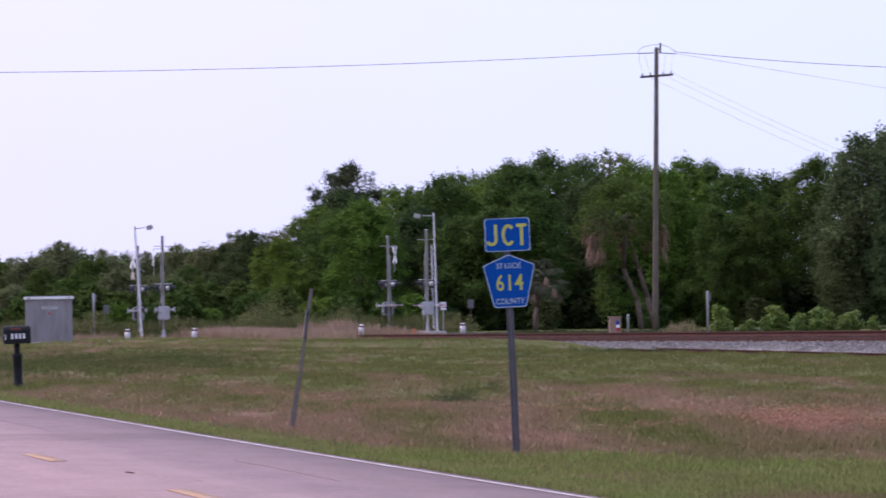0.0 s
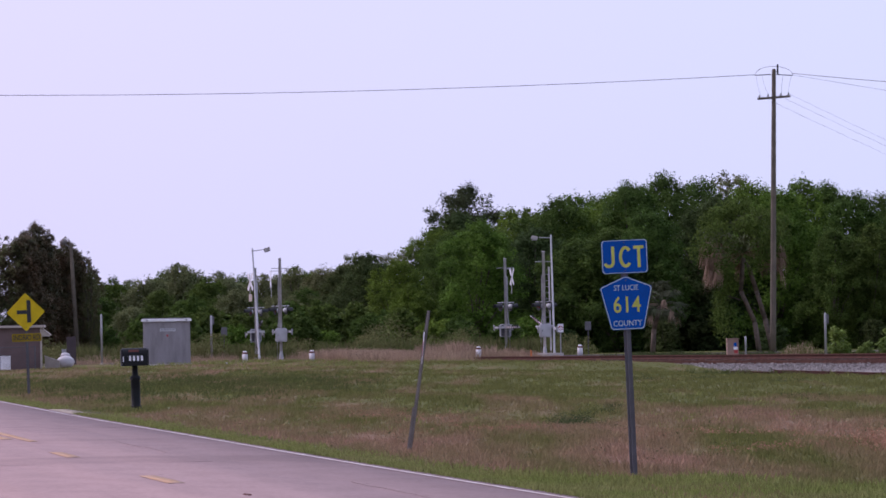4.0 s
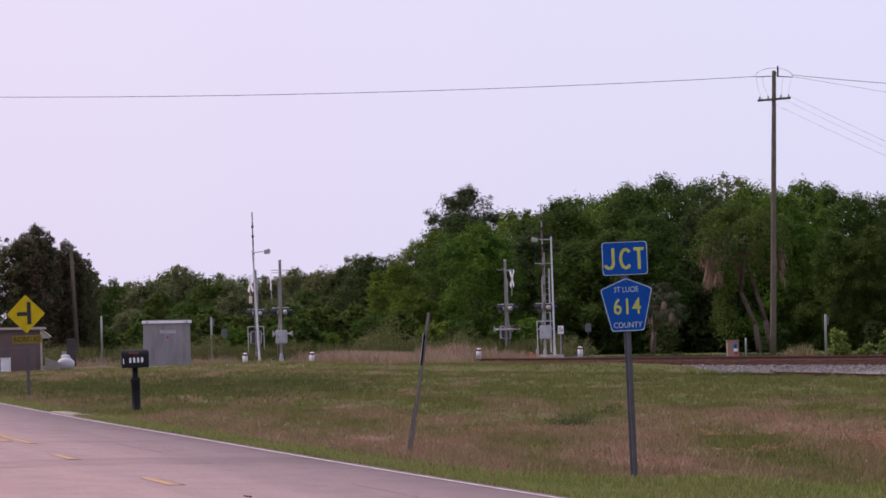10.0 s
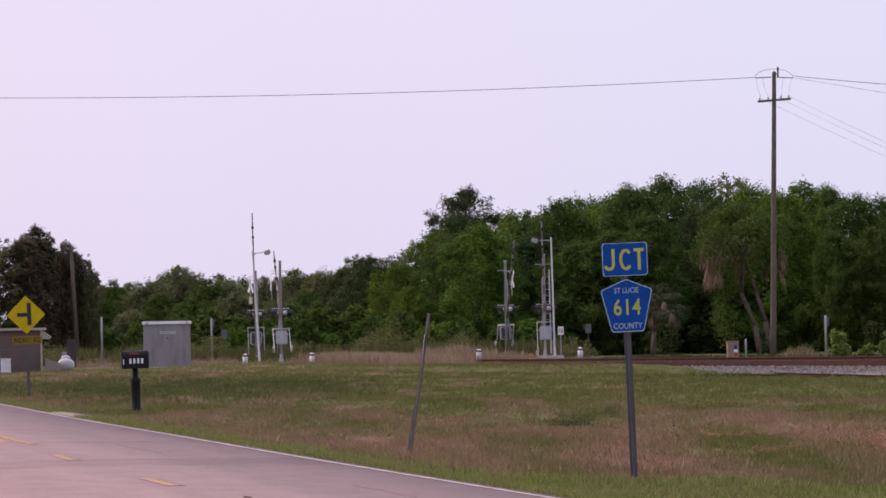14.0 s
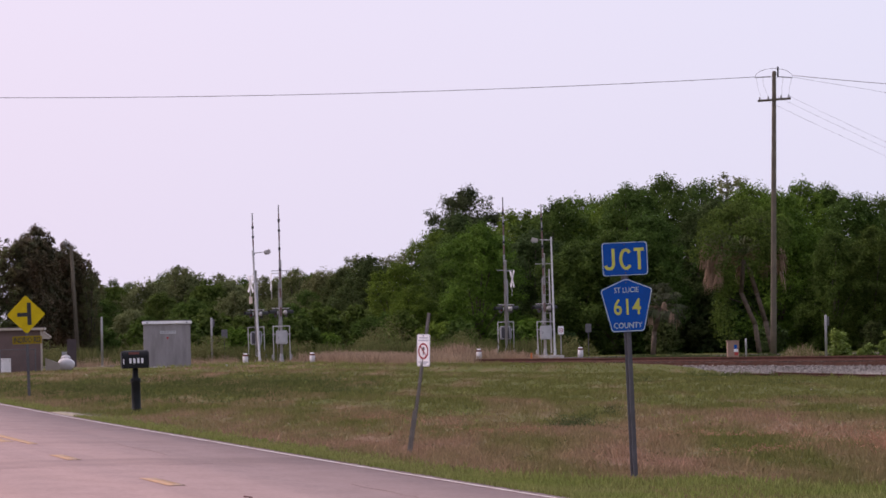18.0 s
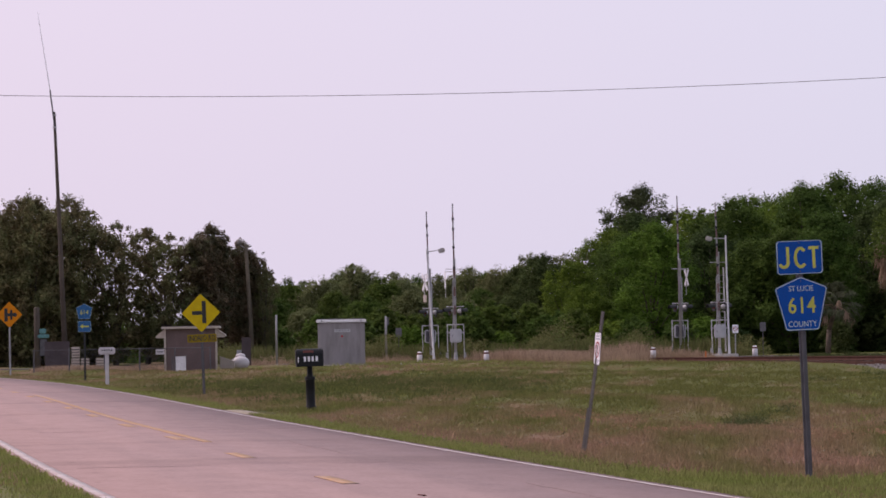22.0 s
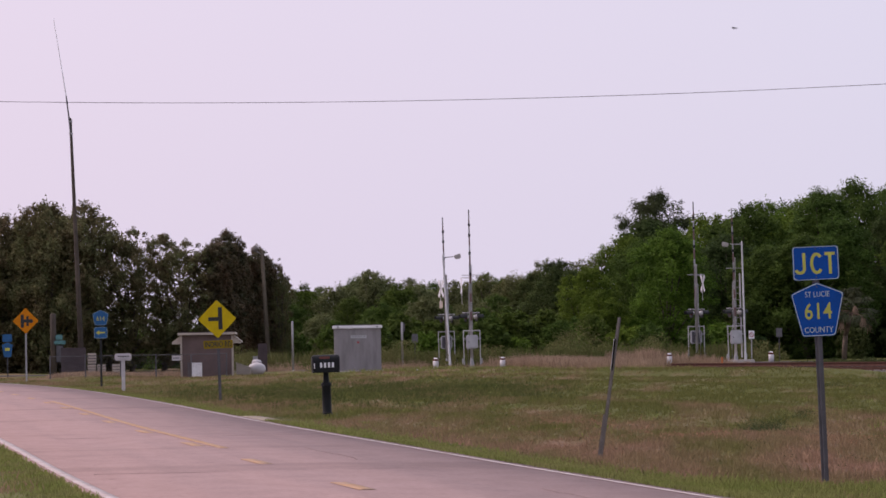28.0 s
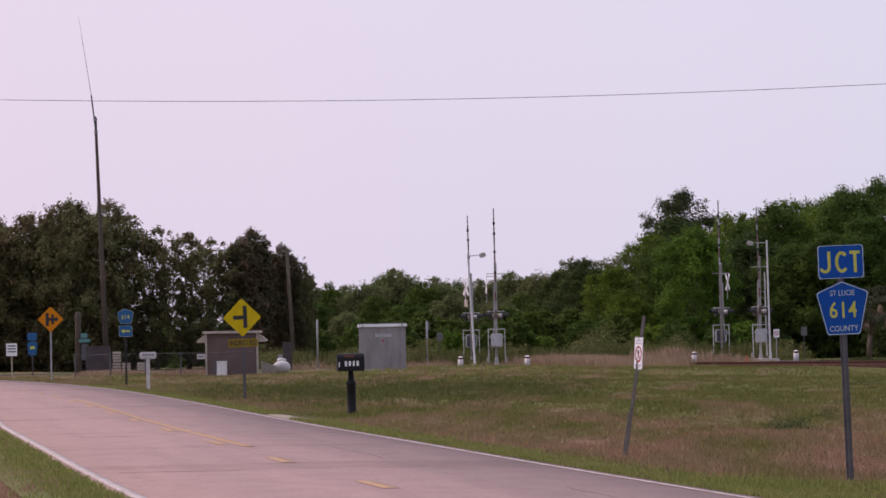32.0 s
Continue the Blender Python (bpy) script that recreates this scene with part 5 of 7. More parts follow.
def make_swinging_sign():
    """The loose prohibition plate that turns on its leaning post; returns the part that moves."""
    s = thing("prohibition_sign", pose(-0.5, 69.35, float(land(-0.5, 69.35)), 0, 8.6, 0), "white prohibition sign swinging loose on a leaning steel post", "road sign")
    u_post(s, 2.02, 0.05, "galvpost")
    bm = B()
    box(bm, (-0.028, 0.02, 0.26), (0.036, 0.03, 0.74), bevel=0.006)
    part("splice", bm, "galvpost", s, "overlapping lower post piece")
    pl = part("swinging_plate", slab(B(), rounded(0.305, 0.457, 0.035), -0.062, -0.058), "white", s, "white plate with a red slashed ring")
    part("back", slab(B(), rounded(0.304, 0.456, 0.035), -0.0565, -0.0545), "dull_black", pl, "dark dull back")
    part("border", ring(B(), rounded(0.297, 0.449, 0.032), rounded(0.279, 0.431, 0.03), -0.064, -0.0622), "pale_text", pl)
    part("ring", ring(B(), circle(0.116, cz=-0.012), circle(0.092, cz=-0.012), -0.0655, -0.0622), "maroon", pl, "red prohibition ring")
    bm = B()
    slab(bm, [(-0.079, 0.053), (-0.065, 0.067), (0.079, -0.077), (0.065, -0.091)], -0.0655, -0.0645)
    part("slash", bm, "maroon", pl)
    bm = B()
    slab(bm, softened([(-0.014, 0.052), (0.016, 0.048), (0.04, 0.01), (0.012, 0.0), (0.016, -0.06), (-0.004, -0.07), (-0.012, -0.01), (-0.036, -0.02)], 0.01), -0.064, -0.0623)
    part("symbol", bm, "signback", pl, "dark symbol behind the slash")
    for z, w in ((0.178, 0.2), (0.14, 0.23), (-0.168, 0.23), (-0.192, 0.15)):
        part("text_bar", slab(B(), [(-w / 2, z - 0.011), (w / 2, z - 0.011), (w / 2, z + 0.011), (-w / 2, z + 0.011)], -0.0635, -0.0623), "pale_text", pl)
    bm = B()
    tube(bm, (0, -0.07, 0.205), (0, -0.05, 0.205), 0.012, 0.012, 8)
    part("bolt", bm, "galv", pl)
    return pl


def make_mailbox():
    m = thing("mailbox", pose(-7.05, 111.8, float(land(-7.05, 111.8)), 0, -1.0, 8), "black moulded plastic mailbox on a stepped black post beside the road", "mailbox")
    bm = B()
    lathe(bm, [(0.13, -0.05), (0.13, 0.03), (0.105, 0.06), (0.105, 0.70), (0.12, 0.72), (0.115, 0.77), (0.07, 0.8), (0.06, 1.04)], 18)
    part("post", bm, "gloss_black", m, "stepped black post", True)
    for z in (0.05, 0.09, 0.71):
        bm = B()
        lathe(bm, [(0.118, z - 0.012), (0.128, z), (0.118, z + 0.012)], 18)
        part("collar", bm, "gloss_black", m)
    # the box lies along the road: a tunnel shape
    prof = [(0.17, 1.04), (0.17, 1.27)] + [(0.17 * math.cos(radians(a)), 1.27 + 0.15 * math.sin(radians(a))) for a in range(15, 180, 15)] + [(-0.17, 1.27), (-0.17, 1.04)]
    bm = B()
    lo, hi = ([bm.verts.new((x, y, z)) for y, z in prof] for x in (-0.29, 0.29))
    for i in range(len(prof)):
        j = (i + 1) % len(prof)
        bm.faces.new((lo[i], lo[j], hi[j], hi[i]))
    bm.faces.new(lo), bm.faces.new(hi[::-1])
    body = part("body", bm, "gloss_black", m, "arched black box body")
    bm = B()
    box(bm, (0.0, 0, 1.03), (0.62, 0.36, 0.035), bevel=0.01)
    part("rim", bm, "gloss_black", body)
    bm = B()
    box(bm, (0.303, 0, 1.22), (0.02, 0.33, 0.34), bevel=0.008)
    part("door", bm, "gloss_black", body, "black front door")
    bm = B()
    box(bm, (-0.303, 0, 1.22), (0.02, 0.33, 0.34), bevel=0.008)
    part("end_cap", bm, "gloss_black", body)
    for i in range(4):
        bm = B()
        box(bm, (-0.115 + 0.09 * i, -0.1735, 1.185), (0.05, 0.004, 0.115))
        part("number_bar", bm, "white", body, "pale number bar")
    bm = B()
    box(bm, (-0.03, -0.155, 1.355), (0.24, 0.012, 0.05), bevel=0.003)
    part("flag", bm, "band", body, "small dark red flag")
    bm = B()
    box(bm, (-0.27, -0.173, 1.17), (0.02, 0.006, 0.12))
    part("latch", bm, "white", body)


def make_warning_sign():
    x, y = -12.1, 142.4
    s = thing("warning_sign", pose(x, y, float(land(x, y)), 0, -1.4, 7), "yellow diamond side-road warning sign with a yellow name plate", "road sign")
    u_post(s, 2.95, 0.085)
    d = 0.565
    dia = softened([(0, 2.405 + d), (-d, 2.405), (0, 2.405 - d), (d, 2.405)], 0.05)
    p = plate("diamond", dia, "warn", s, cz=2.405, label="yellow diamond with a black side-road mark")
    bar("symbol_stem", 0.03, 0.15, 2.1, 2.75, "black", p)
    bar("symbol_branch", -0.26, 0.029, 2.35, 2.465, "black", p)
    q = plate("name_plate", rounded(0.86, 0.235, 0.03, cz=1.665), "warn_dull", s, cz=1.665, label="yellow name plate with black letters")
    lettering("letters", "INDRIO RD", 0.215, pose(0, -0.008, 1.66), "black", q, 0.003, 0.72)
    bolts(p, ((0, 2.83), (0, 1.96)))


def make_far_signs():
    # white mailbox
    x, y = -18.43, 175.7
    m = thing("mailbox", pose(x, y, float(land(x, y)), 0, 0, 8), "long white mailbox on a white post", "mailbox")
    bm = B()
    box(bm, (0, 0, 0.55), (0.13, 0.13, 1.2), bevel=0.012)
    part("post", bm, "tankwhite", m)
    bm = B()
    box(bm, (0, 0, 1.26), (0.6, 0.24, 0.26), bevel=0.04)
    b = part("body", bm, "tankwhite", m, "white rounded box")
    for i in range(5):
        bm = B()
        box(bm, (-0.17 + 0.085 * i, -0.122, 1.285), (0.045, 0.006, 0.06))
        part("number_bar", bm, "black", b)
    # route marker with an arrow
    x, y = -21.5, 196.5
    s = thing("route_sign", pose(x, y, float(land(x, y)) + 0.1, 0, 0, 8), "blue county route shield with an arrow plate on a dark post", "road sign")
    u_post(s, 3.0, 0.085, "black")
    pent = [(0.0, 3.04), (-0.33, 2.88), (-0.23, 2.42), (0.23, 2.42), (0.33, 2.88)]
    p = plate("route_shield", softened(pent, 0.03), "blue_hazed", s, "edge", 0.96, cz=2.7, label="blue five-sided shield")
    for dx, digit in ((-0.115, "6"), (0.002, "1"), (0.117, "4")):
        lettering("numeral", digit, 0.26, pose(dx, -0.008, 2.68), "signyellow", p, 0.0, 0.85)
    q = plate("arrow_plate", rounded(0.53, 0.45, 0.04, cz=2.12), "blue_hazed", s, "edge", 0.95, cz=2.12, label="blue plate with a yellow arrow")
    bm = B()
    slab(bm, [(-0.19, 2.12), (-0.06, 2.21), (-0.06, 2.15), (0.18, 2.15), (0.18, 2.09), (-0.06, 2.09), (-0.06, 2.03)], -0.009, -0.0075)
    part("arrow", bm, "signyellow", q)
    # orange diamond: crossing beside a parallel road
    x, y = -28.97, 232.0
    s = thing("warning_sign", pose(x, y, float(land(x, y)), 0, 0, 8), "orange diamond railway-crossing warning sign on a grey post", "road sign")
    u_post(s, 3.4, 0.085, "galv")
    d = 0.62
    p = plate("diamond", softened([(0, 2.92 + d), (-d, 2.92), (0, 2.92 - d), (d, 2.92)], 0.05), "orange", s, cz=2.92, label="orange diamond with a black crossing mark")
    bar("symbol_road", -0.24, -0.081, 2.6, 3.22, "black", p)
    bar("symbol_branch", -0.08, 0.2, 2.84, 2.99, "black", p)
    bar("symbol_rail", 0.03, 0.15, 2.68, 2.839, "black", p)
    bar("symbol_rail", 0.03, 0.15, 2.991, 3.15, "black", p)
    bm = B()
    slab(bm, circle(0.1, 16, 0.26, 2.915), -0.0105, -0.009)
    part("symbol_disc", bm, "black", p)
    # small signs in the shade further on
    x, y = -34.5, 268.0
    s = thing("route_sign", pose(x, y, float(land(x, y)), 0, 0, 5), "two small blue route plates in shade", "road sign")
    u_post(s, 2.3, 0.07)
    plate("route_plate", rounded(0.52, 0.42, 0.04, cz=2.2), "blue_hazed", s, label="dark blue plate")
    p = plate("route_shield", softened([(0.0, 1.96), (-0.3, 1.84), (-0.2, 1.15), (0.2, 1.15), (0.3, 1.84)], 0.03), "blue_hazed", s, label="blue shield")
    bar("text_bar", -0.13, 0.13, 1.5, 1.66, "signyellow", p)
    x, y = -35.65, 268.0
    s = thing("notice_sign", pose(x, y, float(land(x, y)), 0, 0, 5), "white rectangular notice on a post", "road sign")
    u_post(s, 1.85, 0.07, "cream")
    p = plate("notice", rounded(0.62, 0.72, 0.04, cz=1.47), "white", s, "black", 0.96, cz=1.47)
    for z in (1.68, 1.52, 1.36):
        bar("text_bar", -0.22, 0.22, z - 0.035, z + 0.035, "postgrey", p)
    # signs seen from behind and a prohibition notice at the crossing
    for x, y, h, w, hh, mat in ((8.62, 290, 2.0, 0.36, 0.52, "signback"), (-13.0, 290, 2.05, 0.36, 0.52, "signback"), (6.84, 284, 1.86, 0.34, 0.48, "white")):
        s = thing("notice_sign", pose(x, y, float(land(x, y)), 0, 0, 6), "small white prohibition notice on a thin post" if mat == "white" else "small sign on a thin post seen from its dull back", "road sign", "small signs at the crossing")
        u_post(s, h, 0.06, "galv" if mat == "white" else "postgrey")
        p = plate("notice", rounded(w, hh, 0.03, cz=h - hh / 2), mat, s)
        if mat == "white":
            part("ring", ring(B(), circle(0.13, 20, 0, h - 0.24), circle(0.1, 20, 0, h - 0.24), -0.01, -0.008), "red", p)
            bm = B()
            slab(bm, [(-0.09, h - 0.17), (-0.07, h - 0.15), (0.09, h - 0.31), (0.07, h - 0.33)], -0.011, -0.0095)
            part("slash", bm, "red", p)
    for x, y, h, r, mat, lab in ((-13.66, 288, 2.72, 0.065, "galv", "plain grey steel post"), (-19.3, 276, 2.85, 0.06, "galv", "plain pale grey post"), (14.8, 239, 1.1, 0.05, "galv", "short pale marker post"), (18.72, 239, 2.15, 0.06, "galv", "grey steel post with a small plate")):
        s = thing("post", pose(x, y, float(land(x, y)), 0, 0, 0), lab + " beside the railway", "post")
        bm = B()
        lathe(bm, [(r, -0.1), (r, h - 0.03), (r * 0.8, h)], 10)
        part("shaft", bm, mat, s, smooth=True)
        bm = B()
        lathe(bm, [(r * 1.6, -0.05), (r * 1.6, 0.06), (r * 1.1, 0.09)], 10)
        part("footing", bm, "concrete", s)
        if h > 2 and lab.startswith(("grey", "plain grey")):
            bm = B()
            box(bm, (0.1, 0, h - 0.3), (0.14, 0.02, 0.45), bevel=0.006)
            part("plate", bm, "signback", s)


# ---- the crossing ----
def gate_rows(kind):
    """Seconds and degrees above level for the four arms."""
    leave = [(0, 0), (3.6, 0), (4.2, 10), (4.8, 23), (5.5, 37), (6.0, 47), (6.5, 56), (7.0, 65), (7.5, 74), (8.0, 82), (8.4, 87.5), (8.8, 89), (20, 89), (32, 89)]
    enter = [(0, 0), (12.2, 0), (12.4, 3), (12.8, 11), (13.2, 21), (13.6, 31.5), (14.0, 41), (14.5, 50), (15.2, 66), (15.8, 80), (16.3, 88), (16.7, 89), (24, 89), (32, 89)]
    return leave if kind == "exit" else enter


def make_gate(x, y, turn, length, cross_side, mast, skew=0, ladder=0, pivot=1.5):
    """A crossing signal: mast, flashing lights, crossbuck, mechanism and arm; its x axis lies along the lowered arm."""
    s = thing("crossing_signal", pose(x, y, float(land(x, y)) + 0.02, 0, 0, turn), "silver railway crossing signal with a red and white gate arm", "crossing signal", "signals round the crossing")
    bm = B()
    lathe(bm, [(0.08, 0.0), (0.08, mast - 0.06), (0.09, mast - 0.055), (0.09, mast - 0.015), (0.05, mast)], 14)
    part("mast", bm, "mast", s, smooth=True)
    bm = B()
    box(bm, (0, 0, 0.02), (0.42, 0.42, 0.06), bevel=0.01)
    lathe(bm, [(0.15, 0.05), (0.13, 0.2), (0.085, 0.5), (0.085, 0.56)], 14)
    part("base", bm, "galv", s, "cast base")
    bm = B()
    box(bm, (0, 0, -0.12), (1.0, 1.0, 0.26), bevel=0.03)
    part("footing", bm, "concrete", s, "concrete footing")
    # gate mechanism behind the mast, its shaft across
    px = -0.3
    bm = B()
    box(bm, (-0.42, 0, pivot - 0.02), (0.5, 0.66, 0.78), bevel=0.05)
    mech = part("mechanism", bm, "alu", s, "silver gate mechanism box")
    bm = B()
    box(bm, (-0.682, 0, pivot - 0.02), (0.025, 0.54, 0.64), bevel=0.01)
    part("door", bm, "alu", mech)
    bm = B()
    box(bm, (-0.70, 0.2, pivot - 0.02), (0.02, 0.03, 0.1), bevel=0.006)
    part("latch", bm, "postgrey", mech)
    bm = B()
    tube(bm, (px, -0.52, pivot + 0.16), (px, 0.52, pivot + 0.16), 0.045, 0.045, 10)
    part("shaft", bm, "galv", mech)
    bm = B()
    box(bm, (-0.162, 0, pivot - 0.02), (0.02, 0.54, 0.66), bevel=0.006)
    part("cover", bm, "postgrey", mech, "dark cover on the mast side")
    bm = B()
    cable(bm, ((0.14, 0.2, 0.05), (0.14, 0.2, 1.2), (0.14, 0.1, 2.4), (0.14, 0.1, 4.6), (0.02, 0.02, 4.75)), 0.03, 8)
    part("conduit", bm, "galv", s, "thin wiring conduit", True)
    for dz in (0.25, -0.25):
        bm = B()
        box(bm, (-0.1, 0, pivot + dz), (0.3, 0.2, 0.06))
        part("clamp", bm, "galv", mech)
    # arm: two side channels with counterweights, joined ahead of the mast, then a tapering bar
    bm = B()
    for yy in (-0.47, 0.47):
        box(bm, (-0.52, yy, 0), (1.96, 0.05, 0.12), bevel=0.01)
    box(bm, (0.46, 0, 0), (0.06, 0.99, 0.13), bevel=0.01)
    arm = part("gate_arm", bm, "mast", s, "gate arm with side channels")
    for yy in (-0.47, 0.47):
        bm = B()
        box(bm, (-1.28, yy * 1.15, 0), (0.3, 0.07, 0.34), bevel=0.02)
        part("counterweight", bm, "galv", arm)
    n = 13
    for i in range(n):
        a, b = 0.49 + (length - 0.49) * i / n, 0.49 + (length - 0.49) * (i + 1) / n
        k = 1.15 - 0.5 * i / n
        bm = B()
        box(bm, ((a + b) / 2, 0, 0), (b - a - 0.004, 0.10 * k, 0.10 * k), bevel=0.008)
        part("stripe", bm, "arm_red" if i % 2 else "arm_white", arm, "red stripe" if i % 2 else "white stripe")
    for d in (length * 0.5, length * 0.66, length * 0.8, length * 0.88):
        bm = B()
        tube(bm, (d, 0, 0.04), (d, 0, 0.13), 0.06, 0.05, 8)
        box(bm, (d, 0, 0), (0.16, 0.13, 0.13), bevel=0.01)
        part("arm_lamp", bm, "black", arm, "small dark arm lamp and its clamp")
    # flashing lights on a cross pipe that reaches both ways
    bm = B()
    tube(bm, (0, -0.5, 3.14), (0, 0.5, 3.14), 0.028, 0.028, 10)
    tube(bm, (-0.42, -0.3, 3.14), (0.42, -0.3, 3.14), 0.025, 0.025, 8)
    tube(bm, (-0.42, 0.3, 3.14), (0.42, 0.3, 3.14), 0.025, 0.025, 8)
    part("light_bar", bm, "mast", s)
    for sx in (-0.36, 0.36):
        for sy in (-1, 1):
            turned = Matrix.Translation((sx, sy * 0.3, 2.9)) @ Matrix.Rotation(radians(14), 4, "Z")
            bm = B()
            lathe(bm, [(0.03, -0.14), (0.1, -0.12), (0.15, 0.0)], 14, turned @ pose(0, 0, 0, -90 * sy, 0, 0))
            light = part("flashing_light", bm, "mast", s, "silver back of an unlit flashing light", True)
            bm = B()
            lathe(bm, [(0.27, 0.001), (0.27, 0.014)], 22, turned @ pose(0, 0, 0, -90 * sy, 0, 0))
            part("background", bm, "black", light, "round black disc")
            bm = B()
            lathe(bm, [(0.13, 0.015), (0.12, 0.03), (0.06, 0.045)], 16, turned @ pose(0, 0, 0, -90 * sy, 0, 0))
            part("lens", bm, "lens", light)
            bm = B()
            for a in range(-20, 200, 20):
                q = [turned @ Vector((0.15 * math.cos(radians(b)), sy * d, 0.15 * math.sin(radians(b)))) for b, d in ((a, 0.015), (a + 20, 0.015), (a + 20, 0.38), (a, 0.38))]
                bm.faces.new([bm.verts.new(v) for v in q])
            bmesh.ops.remove_doubles(bm, verts=bm.verts, dist=0.001)
            bmesh.ops.solidify(bm, geom=bm.faces[:], thickness=0.008)
            part("hood", bm, "black", light, "long black hood")
    # crossbuck, with the plate that counts the tracks
    if cross_side:
        yb, face = cross_side, Matrix.Rotation(radians(skew), 4, "Z")
        bm = B()
        tube(bm, (0, 0, 5.15), (0, yb, 5.15), 0.022, 0.022, 8)
        part("crossbuck_arm", bm, "mast", s)
        at = Matrix.Translation((0, yb, 0)) @ face
        for k, a in enumerate((52, -52)):
            bm = B()
            box(bm, (0, 0.01 * k, 0), (1.22, 0.008, 0.22), Matrix.Rotation(radians(a), 4, "Y"))
            bmesh.ops.transform(bm, matrix=at @ Matrix.Translation((0, 0, 4.68)), verts=bm.verts)
            part("crossbuck_blade", bm, "white", s, "white crossbuck blade")
        if cross_side < 0:
            bm = B()
            box(bm, (0, 0, 3.72), (0.5, 0.008, 0.42), at, 0.003)
            part("track_plate", bm, "cream", s, "pale cream plate")
        bm = B()
        box(bm, (0, -0.02, 4.4), (0.05, 0.02, 1.5), at)
        part("strap", bm, "mast", s)
    bm = B()
    tube(bm, (0.0, -0.5, mast - 0.6), (0.0, 0.5, mast - 0.6), 0.02, 0.02, 8)
    part("top_bar", bm, "galv", s)
    if ladder:
        for sx in (-0.17, 0.17):
            bm = B()
            tube(bm, (sx, 0.36 * ladder, 0.3), (sx, 0.3 * ladder, mast - 0.9), 0.026, 0.026, 6)
            part("ladder_rail", bm, "mast", s)
        for k in range(9):
            bm = B()
            tube(bm, (-0.16, 0.34 * ladder, 1.9 + 0.35 * k), (0.16, 0.34 * ladder, 1.9 + 0.35 * k), 0.014, 0.014, 6)
            tube(bm, (0, 0.05 * ladder, 1.9 + 0.35 * k), (0, 0.34 * ladder, 1.9 + 0.35 * k), 0.012, 0.012, 6)
            part("rung", bm, "mast", s)
    return arm, px, pivot + 0.16


def make_crossing():
    toward = math.degrees(math.atan2(-1, 0.093))  # across the side road, back this way
    arms = []
    for x, y, turn, length, side, mast, skew, lean, kind in ((-11.06, 289.0, toward, 7.25, -0.3, 5.5, 20, 1.0, "exit"), (-9.28, 279.5, toward + 180, 7.4, 0.53, 5.9, 3, 0.4, "entry"),
                                                              (3.76, 291.0, toward, 7.9, 0.4, 5.8, 11, 0.5, "entry"), (5.86, 281.5, toward + 180, 7.25, 0, 6.05, 0, 1.0, "exit")):
        arm, px, z = make_gate(x, y, turn, length, side, mast, skew, (-1 if x > 0 and turn != toward else 0))
        arms.append((arm, px, z, lean if turn == toward else -lean, kind))
    for x, y, top, arm, h, face in ((-10.71, 284.5, -0.32, 0.85, 6.55, 1), (6.4, 281.0, -0.1, -0.95, 6.95, -1)):
        s = thing("lamp_post", pose(x, y, float(land(x, y)), 0, math.degrees(math.atan2(top, h)), 0), "thin silver lamp post with a floodlight on an arm", "lamp post", "lamps at the crossing")
        bm = B()
        lathe(bm, [(0.08, -0.1), (0.08, 0.3), (0.062, 0.32), (0.048, h), (0.03, h + 0.05)], 12)
        part("pole", bm, "mast", s, smooth=True)
        bm = B()
        tube(bm, (0, 0, h - 0.12), (arm * 0.72, 0, h - 0.12 + 0.03), 0.028, 0.025, 8)
        part("arm", bm, "galv", s)
        bm = B()
        box(bm, (arm, 0, h - 0.1), (0.38, 0.34, 0.24), bevel=0.03)
        bmesh.ops.rotate(bm, cent=(arm, 0, h - 0.1), matrix=Matrix.Rotation(radians(-14 * face), 3, "Y"), verts=bm.verts)
        head = part("lamp_head", bm, "lamp_beige", s, "pale boxy floodlight")
        bm = B()
        box(bm, (arm, 0, h - 0.235), (0.26, 0.26, 0.02))
        part("glass", bm, "glass_grey", head)
    s = thing("concrete_pad", pose(5.9, 281.2, 0.0, 0, 0, 5), "pale concrete pad under a crossing signal", "pad")
    bm = B()
    box(bm, (0, 0, 0.03), (1.9, 1.6, 0.2), bevel=0.03)
    part("slab", bm, "concrete", s)
    for x, y in ((-11.21, 276.0), (-7.43, 276.0), (2.0, 276.5), (7.9, 282.0)):
        s = thing("bollard", pose(x, y, float(land(x, y)), 0, 0, 0), "short white bollard with a red band", "bollard", "bollards at the crossing")
        bm = B()
        lathe(bm, [(0.155, -0.1), (0.155, 0.47)], 16)
        part("shaft", bm, "tankwhite", s, smooth=True)
        bm = B()
        lathe(bm, [(0.158, 0.471), (0.158, 0.56)], 16)
        part("band", bm, "band", s, "red-brown band")
        bm = B()
        lathe(bm, [(0.12, 0.561), (0.12, 0.6), (0.09, 0.63), (0.02, 0.64)], 16)
        part("cap", bm, "white", s, smooth=True)
    s = thing("marker", pose(4.85, 270.0, float(land(4.85, 270.0)), 0, 0, 0), "small orange marker beside the track", "marker")
    bm = B()
    lathe(bm, [(0.05, 0), (0.045, 0.42), (0.02, 0.45)], 8)
    part("stake", bm, "orange_paint", s)
    return arms


